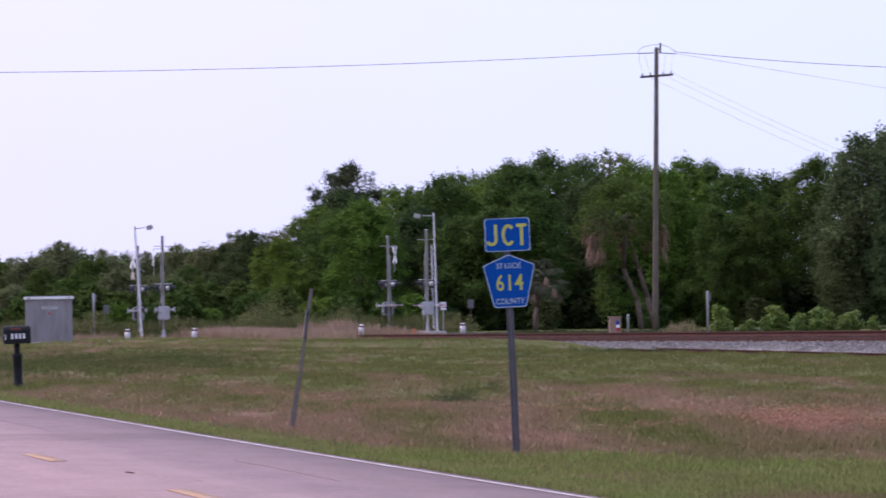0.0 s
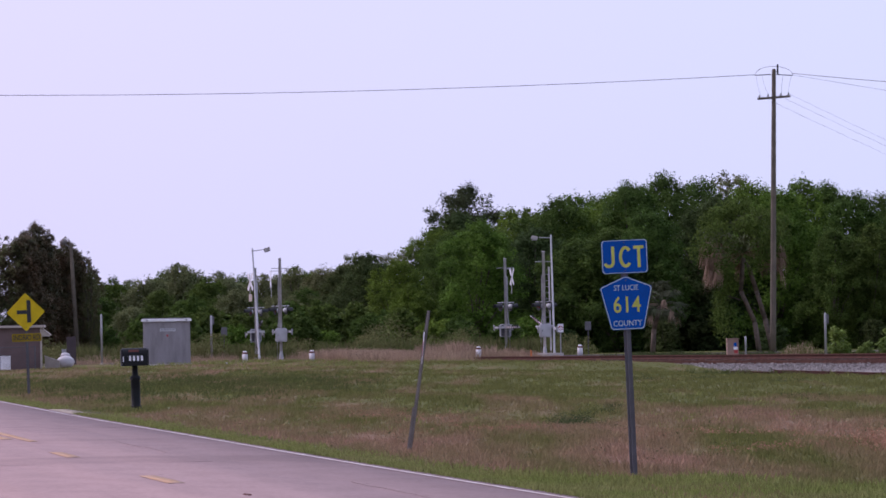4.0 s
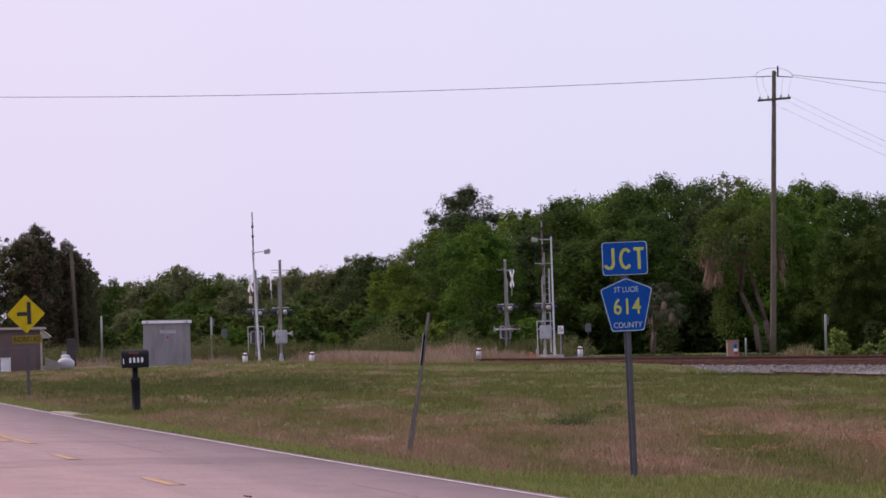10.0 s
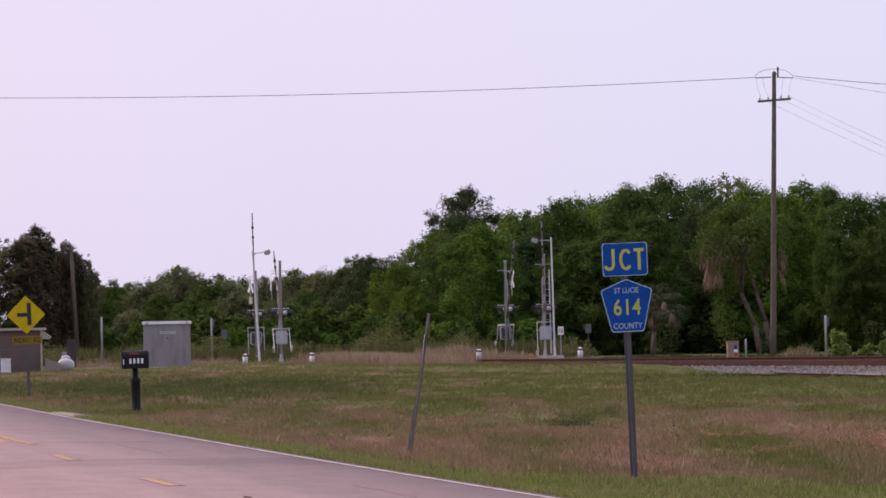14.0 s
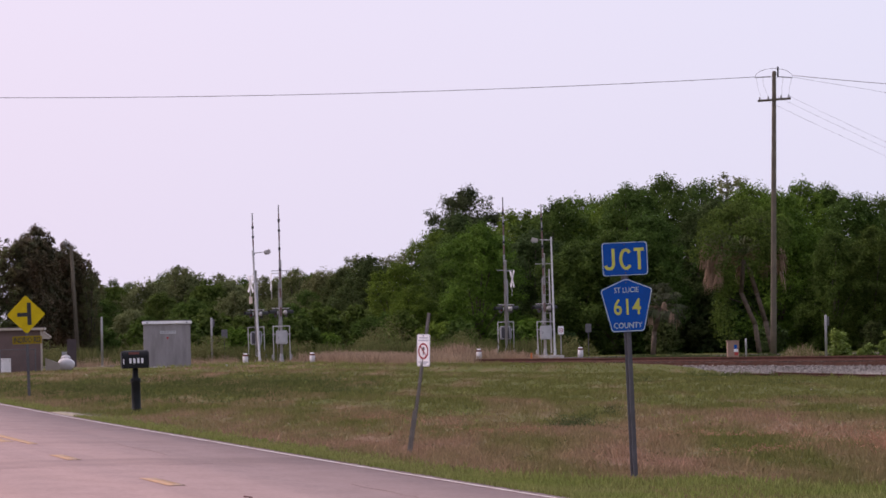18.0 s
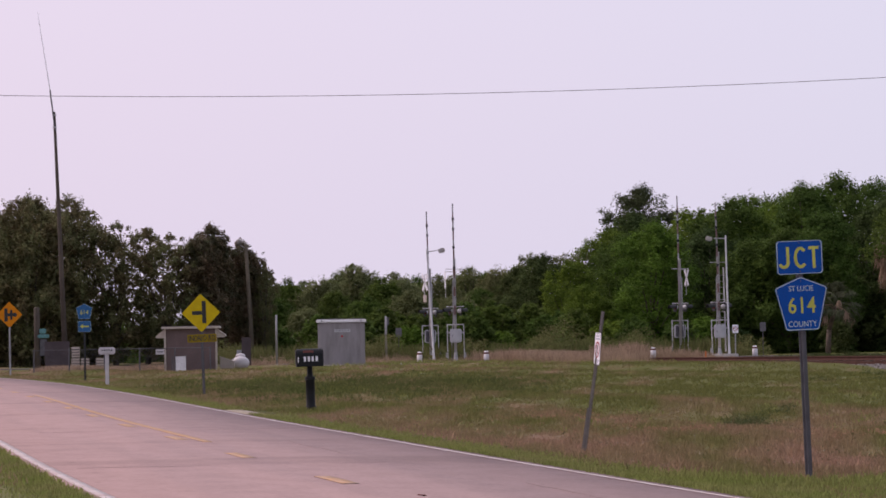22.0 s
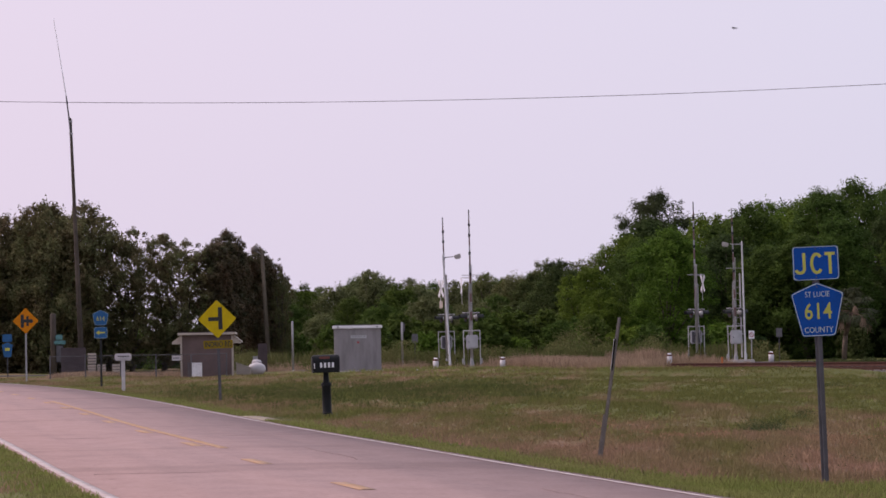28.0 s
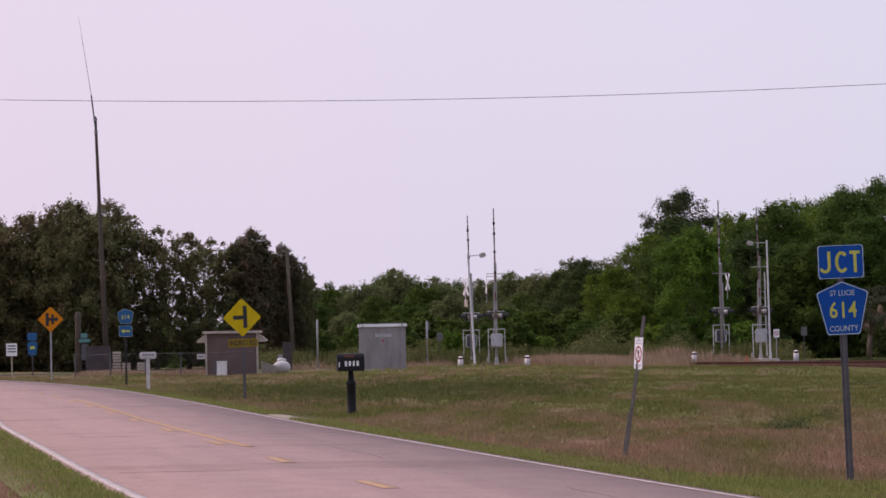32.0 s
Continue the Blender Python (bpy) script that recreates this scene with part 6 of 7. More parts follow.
def make_bungalow():
    s = thing("equipment_hut", pose(-14.79, 261.5, float(land(-14.79, 261.5)), 0, 0, 4), "grey aluminium signal equipment hut with a white roof edge", "hut")
    bm = B()
    box(bm, (0, 1.0, -0.02), (2.7, 2.3, 0.2), bevel=0.02)
    part("base", bm, "concrete", s)
    bm = B()
    box(bm, (0, 1.0, 1.2), (2.5, 2.1, 2.3), bevel=0.02)
    body = part("body", bm, "bungalow", s, "dull grey sheet walls")
    for x in (-0.83, 0.0, 0.83):
        bm = B()
        box(bm, (x, -0.055, 1.2), (0.03, 0.012, 2.2), bevel=0.003)
        part("seam", bm, "bungalow", body)
    bm = B()
    box(bm, (0.0, 1.0, 2.42), (2.66, 2.3, 0.15), bevel=0.02)
    roof = part("roof", bm, "trim", s, "white overhanging roof edge")
    bm = B()
    box(bm, (0, 1.0, 2.51), (2.56, 2.2, 0.06), bevel=0.02)
    part("roof_sheet", bm, "bungalow", roof)
    for x in (-1.05, 1.05):
        bm = B()
        tube(bm, (x, -0.15, 2.43), (x, -0.2, 2.43), 0.05, 0.05, 10)
        part("lifting_eye", bm, "galv", roof)
    bm = B()
    box(bm, (0.05, -0.057, 1.9), (0.85, 0.014, 0.16), bevel=0.004)
    notice = part("notice", bm, "alu", body, "small pale notice")
    for i in range(5):
        bm = B()
        box(bm, (-0.26 + 0.155 * i, -0.066, 1.92), (0.1, 0.004, 0.07))
        part("text_bar", bm, "glass_grey", notice)
    bm = B()
    slab(bm, circle(0.06, 16, 0.02, 1.6), -0.064, -0.052)
    part("emblem", bm, "red", body)


def make_pump_house():
    s = thing("pump_house", pose(-21.9, 250.0, float(land(-21.9, 250.0)), 0, 0, 3) @ Matrix.Diagonal((0.9, 1, 1, 1)), "small brown block pump house with cream trim and a flat roof", "pump house")
    bm = B()
    box(bm, (0, 1.4, 1.05), (2.8, 2.8, 2.2))
    wall = part("wall", bm, "brown_wall", s, "brown painted block walls")
    for r in range(11):
        for k in range(7):
            x0 = -1.4 + 0.4 * k + (0.2 if r % 2 else 0.0)
            x1 = min(x0 + 0.385, 1.395)
            if x1 - x0 > 0.08:
                bm = B()
                box(bm, ((x0 + x1) / 2, -0.006, 0.06 + 0.2 * r), (x1 - x0, 0.012, 0.185))
                part("block", bm, "brown_wall", wall)
    for x in (-1.46, 1.46):
        bm = B()
        box(bm, (x, -0.02, 1.06), (0.11, 0.14, 2.2), bevel=0.01)
        part("corner_board", bm, "cream", s, "cream corner board")
    bm = B()
    box(bm, (0, 1.4, 2.22), (3.3, 3.3, 0.12), bevel=0.01)
    roof = part("roof", bm, "cream", s, "flat roof with a pale fascia")
    bm = B()
    box(bm, (0, 1.4, 2.3), (3.2, 3.2, 0.04))
    part("roof_felt", bm, "fabric", roof)
    for sx in (-1, 1):
        bm = B()
        slab(bm, [(sx * 1.52, 2.14), (sx * 2.0, 1.8), (sx * 2.0, 1.75), (sx * 1.52, 2.06)], 0.1, 1.9)
        awning = part("awning", bm, "cream", s, "sloping cream awning")
        bm = B()
        slab(bm, [(sx * 1.52, 2.05), (sx * 1.97, 1.75), (sx * 1.97, 1.7), (sx * 1.52, 1.7)], 0.06, 0.09)
        part("end_panel", bm, "cream", awning)
    u = thing("water_softener", pose(-22.35, 248.9, float(land(-22.35, 248.9)), 0, 0, 3), "white appliance box standing against the pump house", "appliance")
    bm = B()
    box(bm, (0, 0, 0.36), (0.56, 0.4, 0.72), bevel=0.03)
    body = part("body", bm, "trim", u)
    bm = B()
    box(bm, (0, 0, 0.74), (0.6, 0.44, 0.05), bevel=0.015)
    part("lid", bm, "trim", body)
    for x in (-0.36, -0.43):
        bm = B()
        tube(bm, (x, 0, 0), (x, 0, 0.78), 0.025, 0.025, 8)
        part("pipe", bm, "postgrey", u)
    # low bin with a sloping lid against the wall
    k = thing("storage_bin", pose(-20.15, 251.5, float(land(-20.15, 251.5)), 0, 0, 3), "low cream timber bin with a sloping lid beside the pump house", "bin")
    body = part("body", slab(B(), [(-0.37, 0), (0.37, 0), (0.37, 0.36), (-0.37, 0.62)], -0.25, 0.25), "cream", k)
    part("lid", slab(B(), [(-0.4, 0.64), (-0.4, 0.67), (0.41, 0.385), (0.41, 0.355)], -0.28, 0.28), "cream", k)
    for x in (-0.25, 0.0, 0.25):
        bm = B()
        box(bm, (x, -0.262, 0.19), (0.05, 0.02, 0.34), bevel=0.004)
        part("batten", bm, "cream", body)
    # gas tank
    t = thing("gas_tank", pose(-19.66, 254.0, float(land(-19.66, 254.0)) - 0.1, 0, 0, 3) @ Matrix.Diagonal((1.15, 1, 0.86, 1)), "dull white rounded gas tank on feet", "tank")
    bm = B()
    prof = [(0.03, -0.9)] + [(0.4 * math.cos(radians(a)), -0.6 + 0.3 * math.sin(radians(a))) for a in range(-75, 1, 15)] + [(0.4 * math.cos(radians(a)), 0.6 + 0.3 * math.sin(radians(a))) for a in range(0, 76, 15)] + [(0.03, 0.9)]
    lathe(bm, prof, 20, pose(0, 0, 0.5, 90, 0, 0))
    body = part("shell", bm, "tankwhite", t, smooth=True)
    bm = B()
    lathe(bm, [(0.22, 0.8), (0.22, 0.95), (0.17, 1.04), (0.03, 1.08)], 14)
    part("dome", bm, "tankwhite", body, smooth=True)
    for y in (-0.5, 0.5):
        bm = B()
        box(bm, (0, y, 0.06), (0.5, 0.12, 0.16), bevel=0.01)
        part("foot", bm, "concrete", t)


def make_fence():
    """Chain-link fence on steel posts round the pump-house yard."""
    f = thing("fence", pose(0, 0, 0), "grey chain-link fence on steel posts with shade cloth", "fence")
    y0 = 247.6
    for i in range(6):
        x = -29.7 + 1.8 * i
        bm = B()
        lathe(bm, [(0.035, -0.1), (0.035, 1.14), (0.045, 1.15), (0.02, 1.2)], 8, Matrix.Translation((x, y0, float(land(x, y0)))))
        part("post", bm, "postgrey", f)
    bm = B()
    tube(bm, (-29.7, y0, 1.08), (-20.7, y0, 1.08), 0.016, 0.016, 6)
    part("rail", bm, "postgrey", f)
    for k in range(5):
        x0 = -29.7 + 1.8 * k
        v, q = [], []
        for s in (1, -1):
            for j in range(-8, 21):
                u0 = x0 + 0.12 * j
                u1 = u0 + 1.02 * s
                lo, hi = max(x0, min(u0, u1)), min(x0 + 1.8, max(u0, u1))
                if hi - lo < 0.1:
                    continue
                z = [0.04 + (t - u0) * s for t in (lo, hi)]
                n = len(v)
                v += [(lo, y0 + 0.004 * s, z[0]), (hi, y0 + 0.004 * s, z[1]), (hi, y0 + 0.004 * s, z[1] + 0.006), (lo, y0 + 0.004 * s, z[0] + 0.006)]
                q.append((n, n + 1, n + 2, n + 3))
        polys("mesh_panel", v, q, "postgrey", f)
    y0 = 262.0
    for x, w, h in ((-30.15, 1.35, 1.45), (-19.95, 0.5, 1.5)):
        bm = B()
        bmesh.ops.create_grid(bm, x_segments=10, y_segments=4, size=0.5, matrix=pose(x, y0 - 0.06, 0.06 + h / 2, 90, 0, 0) @ Matrix.Diagonal((w, h, 1, 1)))
        for v in bm.verts:
            v.co.y += 0.03 * math.sin(v.co.x * 5 + v.co.z * 2)
        bmesh.ops.solidify(bm, geom=bm.faces[:], thickness=0.01)
        part("shade_cloth", bm, "fabric", f, "dark grey shade cloth")
    s = thing("notice_sign", pose(-23.26, 247.55, 0.9, 0, 0, 0), "small white notice tied to the fence", "sign")
    p = part("panel", slab(B(), rounded(0.42, 0.26, 0.02), -0.01, 0.0), "tankwhite", s)
    bar("text_bar", -0.15, 0.15, -0.02, 0.03, "postgrey", p, -0.012)
    # pale stacked crates behind the fence
    for i, (x, z) in enumerate(((-29.4, 0.0), (-29.4, 0.62), (-28.9, 0.0), (-28.1, 0.0))):
        c = thing("crate", pose(x, 264.2, z - 0.02, 0, 0, 4 * i), "pale weathered crate in the fenced yard", "crate", "crates in the yard")
        for k in range(4):
            bm = B()
            box(bm, (0, -0.22, 0.08 + 0.15 * k), (0.46, 0.025, 0.12), bevel=0.006)
            part("slat", bm, "cream", c)
        bm = B()
        box(bm, (0, 0.0, 0.3), (0.42, 0.4, 0.6), bevel=0.02)
        part("core", bm, "fabric", c)


def make_poles():
    # tall pole beyond the railway with a short cross-arm
    x, y = 19.38, 287.0
    p = thing("utility_pole", pose(x, y, float(land(x, y)), 0, 1.2, 0), "tall weathered timber utility pole with a short cross-arm", "utility pole")
    bm = B()
    lathe(bm, [(0.185, -0.2), (0.175, 2), (0.15, 10), (0.12, 16.55), (0.09, 16.65)], 14)
    part("shaft", bm, "pole", p, smooth=True)
    bm = B()
    box(bm, (0, -0.2, 14.95), (1.95, 0.12, 0.13), bevel=0.012)
    bmesh.ops.rotate(bm, cent=(0, -0.2, 14.95), matrix=Matrix.Rotation(radians(-5), 3, "Y"), verts=bm.verts)
    arm = part("cross_arm", bm, "pole", p, "short timber cross-arm")
    for dx in (-0.85, -0.35, 0.4, 0.85):
        bm = B()
        lathe(bm, [(0.03, 0), (0.06, 0.03), (0.06, 0.07), (0.035, 0.09), (0.055, 0.11), (0.03, 0.16)], 10, Matrix.Translation((dx, -0.2, 15.02 + 0.09 * dx)))
        part("insulator", bm, "glass_grey", arm)
    bm = B()
    box(bm, (0.22, -0.02, 16.62), (0.1, 0.14, 0.6), bevel=0.02)
    box(bm, (0.1, -0.02, 16.5), (0.26, 0.05, 0.05))
    part("arrester", bm, "postgrey", p, "small grey fitting at the pole top")
    for sx in (-1, 1):
        bm = B()
        tube(bm, (sx * 0.16, 0, 16.32), (sx * 1.1, 0, 16.3 - 0.03 * abs(sx)), 0.035, 0.03, 8)
        part("strain_insulator", bm, "glass_grey", p)
    # jumper loop over the top, and thin drops to the arm
    pts = [(1.12 * math.cos(radians(a)), 0.0, 16.26 + 0.54 * math.sin(radians(a))) for a in range(0, 181, 12)]
    bm = B()
    cable(bm, pts, 0.013, 5)
    part("jumper", bm, "wire", p)
    for x0, x1 in ((-1.05, -0.8), (-0.7, -0.35), (0.55, 0.45), (1.05, 0.85)):
        bm = B()
        m = ((x0 + x1) / 2 - 0.05, -0.1, 15.7)
        cable(bm, ((x0, 0, 16.3), m, (x1, -0.2, 15.15)), 0.007, 4)
        part("drop_wire", bm, "wire", p)
    # a like pole far along the line, which carries the other end of the wire
    q = copy_thing(p, pose(-61.2, 287, float(land(-61.2, 287))) @ Matrix.Diagonal((1, 1, 1.055, 1)))
    q["label"] = "weathered timber utility pole further along the wires"
    top = Vector((x, y, 0))

    def span(name, a, b, sag, r, label, steps=30):
        s = thing(name, pose(0, 0, 0), label, "cable", "overhead wires")
        a, b = Vector(a), Vector(b)
        v = [a.lerp(b, i / steps) - Vector((0, 0, 4 * sag * (i / steps) * (1 - i / steps))) for i in range(steps + 1)]
        bm = B()
        cable(bm, v, r)
        part("strand", bm, "wire", s, smooth=True)
    span("overhead_wire", (18.6, 287, 16.25), (-60, 287, 17.19), 0.99, 0.019, "single dark overhead wire between poles", 44)
    span("overhead_wire", (20.85, 287, 16.3), (66, 260, 15.2), 1.5, 0.021, "single dark overhead wire between poles")
    span("overhead_wire", (20.85, 287, 16.2), (70, 320, 10.0), 0.2, 0.009, "thin dark overhead wire")
    for dx, dz in ((-0.8, 0), (0.2, 0.05), (0.85, 0.1)):
        span("overhead_wire", (19.7 + dx, 286.8, 15.0 + dz), (47 + dx * 0.5, 295, 3.6 + dz * 4), 0.5, 0.006, "faint thin overhead wire")
    # leaning mast pole with a whip aerial by the oaks
    x, y = -31.52, 278.0
    s = thing("aerial_pole", pose(x, y, float(land(x, y)), 0, -1.72, 0), "tall thin timber pole with a long whip aerial", "aerial pole")
    bm = B()
    lathe(bm, [(0.17, -0.2), (0.13, 6), (0.075, 14.6), (0.06, 14.7)], 12)
    part("shaft", bm, "dark_pole", s, smooth=True)
    bm = B()
    tube(bm, (0.02, -0.08, 13.6), (-0.17, -0.08, 15.95), 0.045, 0.04, 8)
    part("aerial_base", bm, "postgrey", s)
    bm = B()
    tube(bm, (-0.17, -0.08, 15.95), (-0.69, -0.08, 20.45), 0.03, 0.012, 8)
    part("whip", bm, "trim", s, "pale tapering whip")
    for z in (13.8, 14.5):
        bm = B()
        tube(bm, (0, -0.04, z - 0.05), (0, -0.04, z + 0.05), 0.12, 0.12, 10)
        part("clamp", bm, "galv", s)
    # yard lamp on a leaning pole
    x, y = -22.45, 300.0
    s = thing("yard_light", pose(x, y, float(land(x, y)), 0, -2.6, 0), "leaning timber pole with a yard light at its top", "lamp post")
    bm = B()
    lathe(bm, [(0.15, -0.2), (0.1, 7.3), (0.08, 7.35)], 12)
    part("shaft", bm, "pole", s, smooth=True)
    bm = B()
    tube(bm, (0, 0, 7.1), (-0.36, -0.1, 7.35), 0.03, 0.03, 8)
    part("arm", bm, "galv", s)
    bm = B()
    lathe(bm, [(0.06, 0.2), (0.15, 0.1), (0.19, -0.02), (0.15, -0.16), (0.05, -0.2)], 14, Matrix.Translation((-0.42, -0.1, 7.5)))
    part("lamp_head", bm, "galvpost", s, "round dull lamp head", True)
    # stub pole with a teal fitting under the oaks
    x, y = -31.95, 268.0
    s = thing("stub_pole", pose(x, y, float(land(x, y)), 0, 0, 0), "weathered stub pole with a faded teal fitting", "pole")
    bm = B()
    lathe(bm, [(0.17, -0.1), (0.16, 3.35), (0.12, 3.42)], 12)
    part("shaft", bm, "dark_pole", s, smooth=True)
    bm = B()
    box(bm, (0.33, -0.1, 2.1), (0.38, 0.1, 0.28), bevel=0.03)
    box(bm, (0.33, -0.1, 1.82), (0.7, 0.1, 0.22), bevel=0.03)
    part("fitting", bm, "teal", s, "faded teal bracket")
    bm = B()
    box(bm, (0.36, -0.12, 1.2), (0.42, 0.06, 0.95), bevel=0.03)
    part("panel", bm, "postgrey", s)
    # pedestals near the lamp pole
    for x, h, mat in ((-21.3, 1.3, "black"), (-21.75, 0.85, "galv")):
        s = thing("utility_pedestal", pose(x, 280.0, float(land(x, 280.0)), 0, 0, 0), "small upright utility pedestal in the yard", "pedestal")
        bm = B()
        box(bm, (0, 0, h / 2 - 0.05), (0.26, 0.22, h + 0.1), bevel=0.03)
        b = part("body", bm, mat, s)
        bm = B()
        box(bm, (0, 0, h + 0.01), (0.3, 0.26, 0.06), bevel=0.02)
        part("cap", bm, mat, b)


def make_trackside():
    s = thing("cabinet", pose(14.18, 239.0, float(land(14.18, 239.0)), 0, 0, 3), "faded tan cabinet with a blue and red decal", "cabinet")
    bm = B()
    box(bm, (0, 0.2, 0.53), (0.56, 0.5, 1.0), bevel=0.02)
    body = part("body", bm, "tan_box", s)
    bm = B()
    box(bm, (0, 0.2, 1.0), (0.62, 0.56, 0.06), bevel=0.015)
    part("lid", bm, "tan_box", body)
    for x0, z0, w, h, mat in ((0.1, 0.62, 0.15, 0.2, "blue"), (0.12, 0.47, 0.2, 0.14, "white"), (0.14, 0.3, 0.18, 0.16, "red")):
        bm = B()
        box(bm, (x0, -0.053, z0 + h / 2), (w, 0.004, h))
        part("decal", bm, mat, body, "coloured decal")
    build_palm(pose(18.05, 292, 0.0), [[(0.85, 0, -0.1), (0.6, 0, 1.7), (-0.2, 0, 3.6), (0.0, 0, 5.6)], [(1.7, 0.5, -0.1), (1.25, 0.4, 1.9), (0.75, 0.3, 3.6), (0.2, 0.1, 5.4)]], (0.0, 0, 5.85), 3.0, "cabbage palm hung with vines and dead fronds", 4, 48, 46, True)
    build_palm(pose(12.9, 289, 0.0), [[(-0.5, 0, -0.1), (-0.4, 0, 1.4), (0, 0, 2.8)]], (0, 0, 2.85), 1.75, "small cabbage palm in the shade of the wood", 6, 38, 12, tone="frond_shade")
    s = thing("debris", pose(-2.0, 49.6, 0.04, 0, 6, 20) @ Matrix.Scale(0.62, 4), "dark dry leaf scrap lying on the road", "debris")
    bm = B()
    for k in range(3):
        bmesh.ops.create_icosphere(bm, subdivisions=2, radius=0.05 - 0.01 * k, matrix=pose(0.06 * k - 0.06, 0.01 * k, 0, 0, 12 * k, 30 * k) @ Matrix.Diagonal((1.3, 1.0, 0.3, 1)))
    for v in bm.verts:
        v.co *= 0.8 + 0.4 * noise.noise(v.co * 20)
    part("scrap", bm, "band", s)
    # pale litter in the turf
    for x, y, w in ((-11.6, 262, 0.14), (9.6, 128, 0.045), (8.2, 124, 0.04), (1.6, 110, 0.03)):
        s = thing("litter", pose(x, y, float(land(x, y)) + 0.03, 0, 10, 30), "crumpled pale scrap lying in the grass", "litter")
        bm = B()
        bmesh.ops.create_icosphere(bm, subdivisions=2, radius=w, matrix=Matrix.Diagonal((1, 0.7, 0.45, 1)))
        for v in bm.verts:
            v.co *= 0.8 + 0.35 * noise.noise(v.co * 14)
        part("scrap", bm, "tankwhite", s)


def make_bird():
    """A dark bird that crosses the sky, with two wings that beat."""
    b = thing("bird", pose(40, 247, 12), "dark bird flying across the sky", "bird")
    bm = B()
    lathe(bm, [(0.01, -0.13), (0.03, -0.08), (0.04, 0.0), (0.03, 0.06), (0.025, 0.09), (0.01, 0.12)], 10, pose(0, 0, 0, 0, 90, 0))
    part("body", bm, "feather", b, smooth=True)
    wings = []
    for s in (-1, 1):
        bm = B()
        slabv = [(0.05, 0.0), (0.07, s * 0.09), (0.02, s * 0.2), (-0.03, s * 0.17), (-0.05, s * 0.07), (-0.06, 0.0)]
        lo = [bm.verts.new((x, y, -0.008)) for x, y in slabv]
        hi = [bm.verts.new((x, y, 0.008)) for x, y in slabv]
        bm.faces.new(lo), bm.faces.new(hi[::-1])
        for i in range(6):
            bm.faces.new((lo[i], hi[i], hi[(i + 1) % 6], lo[(i + 1) % 6]))
        wings.append(part("wing", bm, "feather", b))
    bm = B()
    bmesh.ops.create_cone(bm, cap_ends=True, segments=6, radius1=0.04, radius2=0.01, depth=0.1, matrix=pose(-0.15, 0, 0, 0, 90, 0) @ Matrix.Diagonal((0.25, 1, 1, 1)))
    part("tail", bm, "feather", b)
    return b, wings


make_ground()
make_road()
make_track()
make_woods()
make_grass()
make_junction_sign()
SWING = make_swinging_sign()
make_mailbox()
make_warning_sign()
make_far_signs()
ARMS = make_crossing()
make_bungalow()
make_pump_house()
make_fence()
make_poles()
make_trackside()
BIRD, WINGS = make_bird()

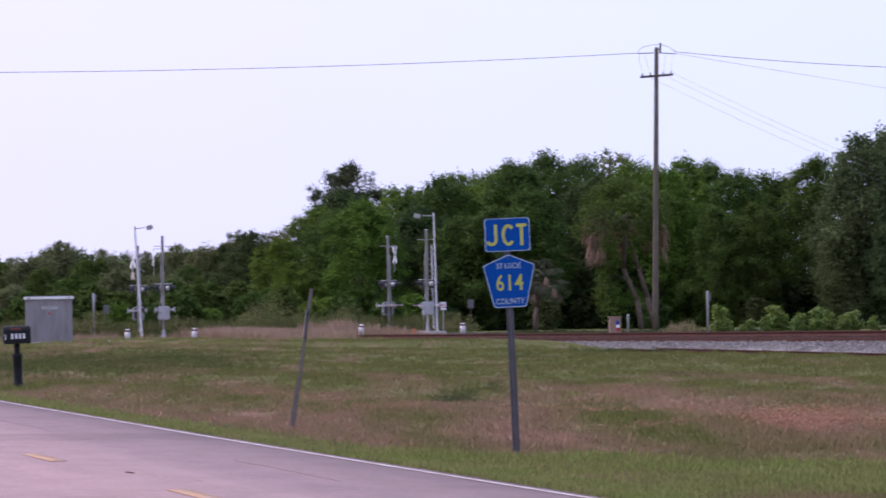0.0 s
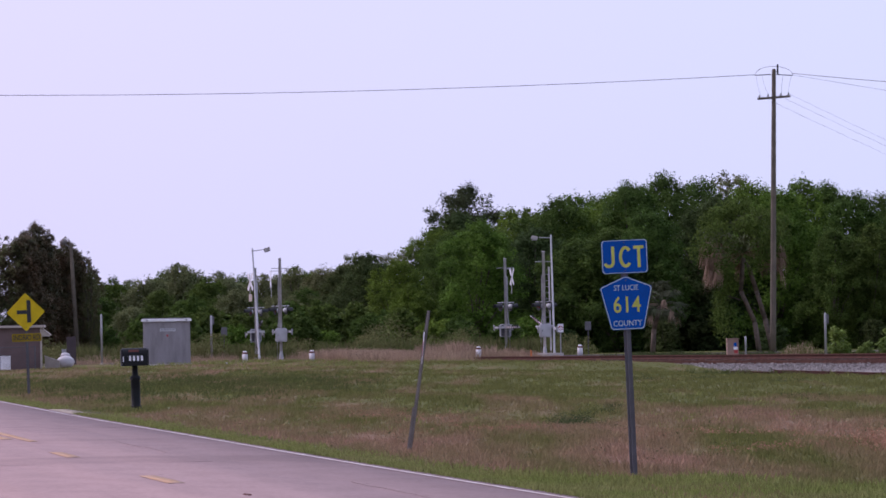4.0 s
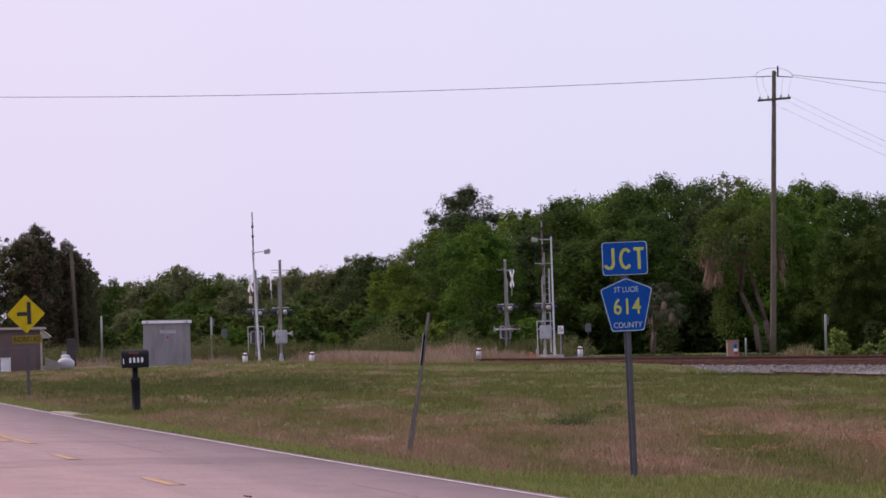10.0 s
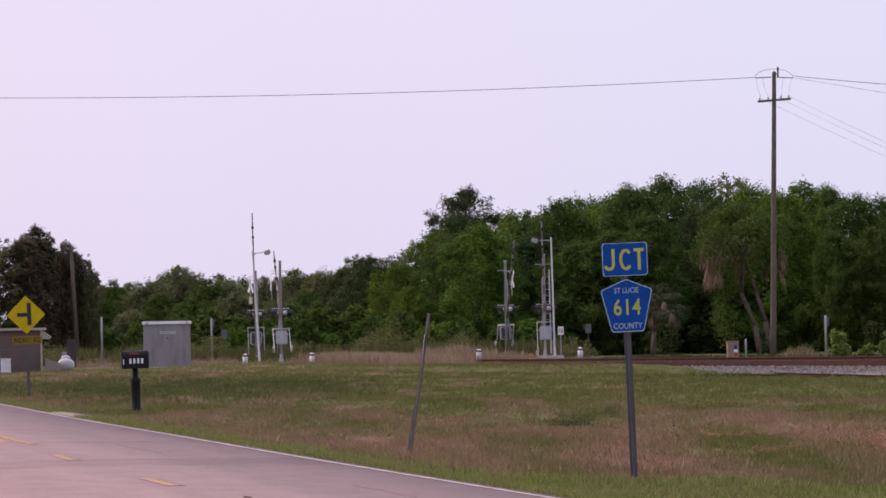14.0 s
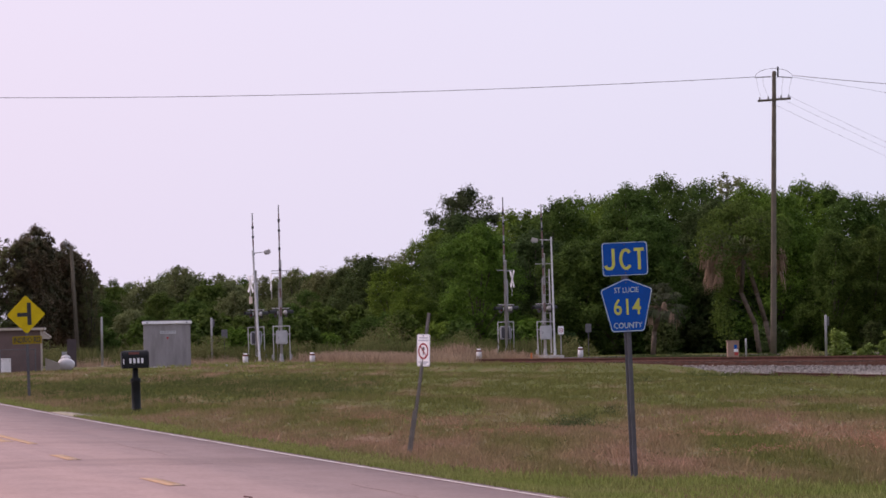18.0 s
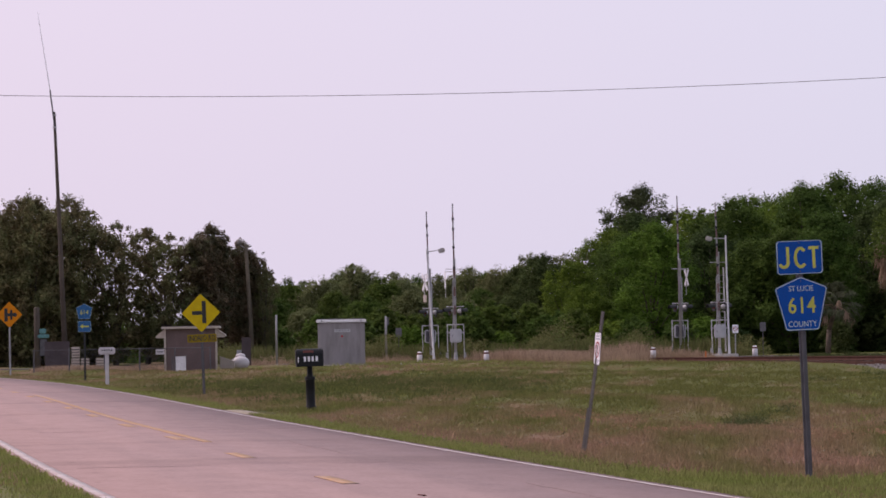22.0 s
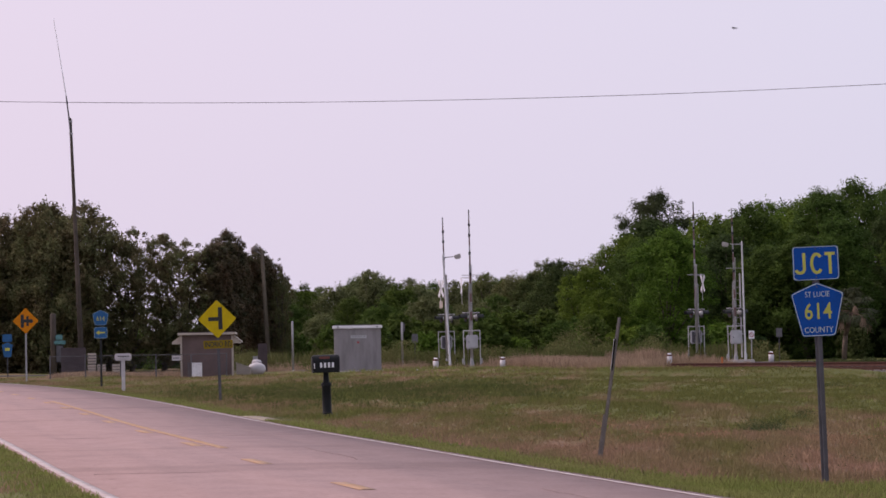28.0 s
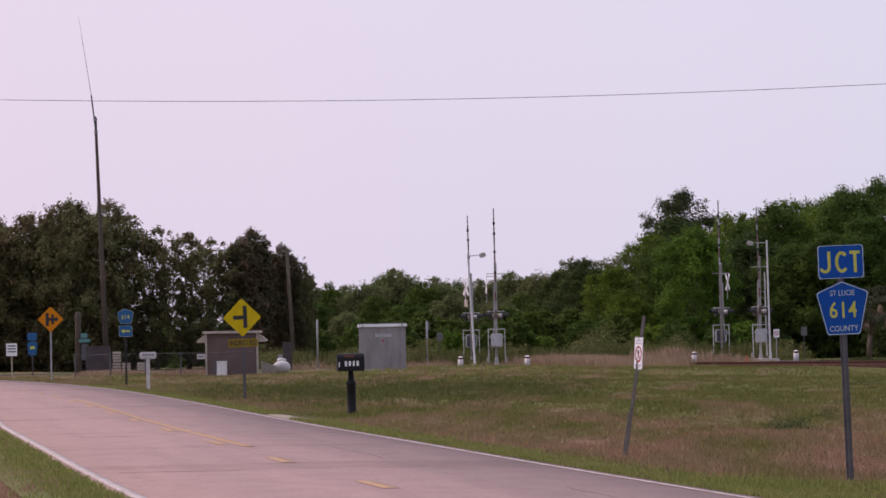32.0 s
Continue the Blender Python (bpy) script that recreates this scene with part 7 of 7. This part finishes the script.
# seconds and turn of the loose plate: 0 square to the viewer, past 90 shows its back
SWINGS = [
    (0, 97), (0.1, 70), (0.2, 50), (0.3, 30), (0.45, 14), (0.6, 38), (0.7, 63), (0.8, 94), (0.9, 110), (1.0, 117), (1.1, 105), (1.2, 86), (1.3, 60), (1.4, 25), (1.5, 2), (1.6, 10),
    (1.8, 38), (2.0, 62), (2.2, 84), (2.4, 95), (2.6, 85), (2.8, 63), (3.0, 62), (3.2, 75), (3.5, 92), (3.8, 104), (4.1, 70), (4.4, 25), (4.8, 60), (5.1, 98), (5.3, 112), (5.5, 108),
    (5.6, 97), (5.8, 50), (6.0, 10), (6.1, 2), (6.3, 20), (6.5, 45), (6.7, 76), (6.8, 95), (6.9, 112), (7.0, 117), (7.2, 92), (7.4, 48), (7.6, 18), (7.8, 35), (8.0, 66), (8.2, 108),
    (8.4, 114), (8.6, 92), (8.8, 42), (9.0, 5), (9.2, 33), (9.4, 70), (9.6, 98), (9.8, 112), (10.0, 102), (10.2, 68), (10.4, 28), (10.6, 2), (10.8, 35), (11.0, 68), (11.2, 98), (11.4, 112),
    (11.6, 100), (11.8, 70), (12.0, 33), (12.2, 15), (12.4, 40), (12.6, 76), (12.8, 106), (13.0, 110), (13.2, 88), (13.4, 55), (13.6, 40), (13.8, 53), (14.0, 90), (14.2, 106), (14.4, 114), (14.5, 108),
    (14.9, 66), (15.3, 15), (15.7, 68), (15.95, 100), (16.2, 66), (16.5, 20), (16.7, 40), (17.0, 57), (17.3, 38), (18.0, 32), (18.5, 47), (19.0, 50), (19.5, 30), (20.0, 15), (20.4, 15), (20.8, 25),
    (21.0, 45), (21.2, 66), (21.4, 98), (21.6, 113), (21.8, 98), (22.0, 68), (22.2, 38), (22.4, 32), (22.6, 42), (22.8, 60), (23.0, 96), (23.2, 106), (23.4, 102), (23.6, 76), (23.8, 38), (24.0, 2),
    (24.2, 12), (24.4, 20), (24.6, 40), (24.8, 75), (25.0, 112), (25.2, 104), (25.5, 48), (25.9, 10), (26.3, 68), (26.6, 106), (27.0, 70), (27.3, 32), (27.6, 40), (27.8, 62), (28.0, 100), (28.2, 108),
    (28.4, 70), (28.6, 5), (28.8, 2), (29.0, 25), (29.2, 30), (29.4, 52), (29.6, 96), (29.8, 116), (30.0, 86), (30.2, 42), (30.4, 20), (30.6, 36), (30.8, 72), (31.0, 108), (31.3, 106), (31.6, 57), (32.0, 57),
]


BIRD_X, BIRD_Z, BIRD_VX, BIRD_VZ = 10.2, 16.05, -9.69, 2.1


def motions():
    # the plate never comes nearer than 44 degrees to square, turns towards the road, and hangs plumb when it faces the viewer
    walk(SWING, [(t, pose(0, 0, 1.485, 0, -2.5 - 5.4 * math.cos(radians(a)), 0) @ pose(0, 0, 0, 0, 0, -math.degrees(math.acos(0.72 * math.cos(radians(a))))) @ pose(0, 0.05, 0)) for t, a in SWINGS])
    for arm, px, z, lean, kind in ARMS:
        walk(arm, [(t, pose(px, 0, z, lean, 0, 0) @ pose(0, 0, 0, 0, -a, 0)) for t, a in gate_rows(kind)])
    # the bird flies straight across from the right, climbing a little, and on out of sight
    walk(BIRD, [(t, pose(BIRD_X + BIRD_VX * (t - 27.5), 247.0, BIRD_Z + BIRD_VZ * (max(t, 26) - 27.5), 0, -8, 180)) for t in (0, 12, 25, 26, 27, 28, 29, 30, 32)])
    beat = [(0, 10)] + [(26.8 + 0.1 * i, 38 if i % 2 else -22) for i in range(24)] + [(32, 10)]
    for wing, s in zip(WINGS, (-1, 1)):
        walk(wing, [(t, pose(0, 0, 0.02, s * a, 0, 0)) for t, a in beat])


motions()
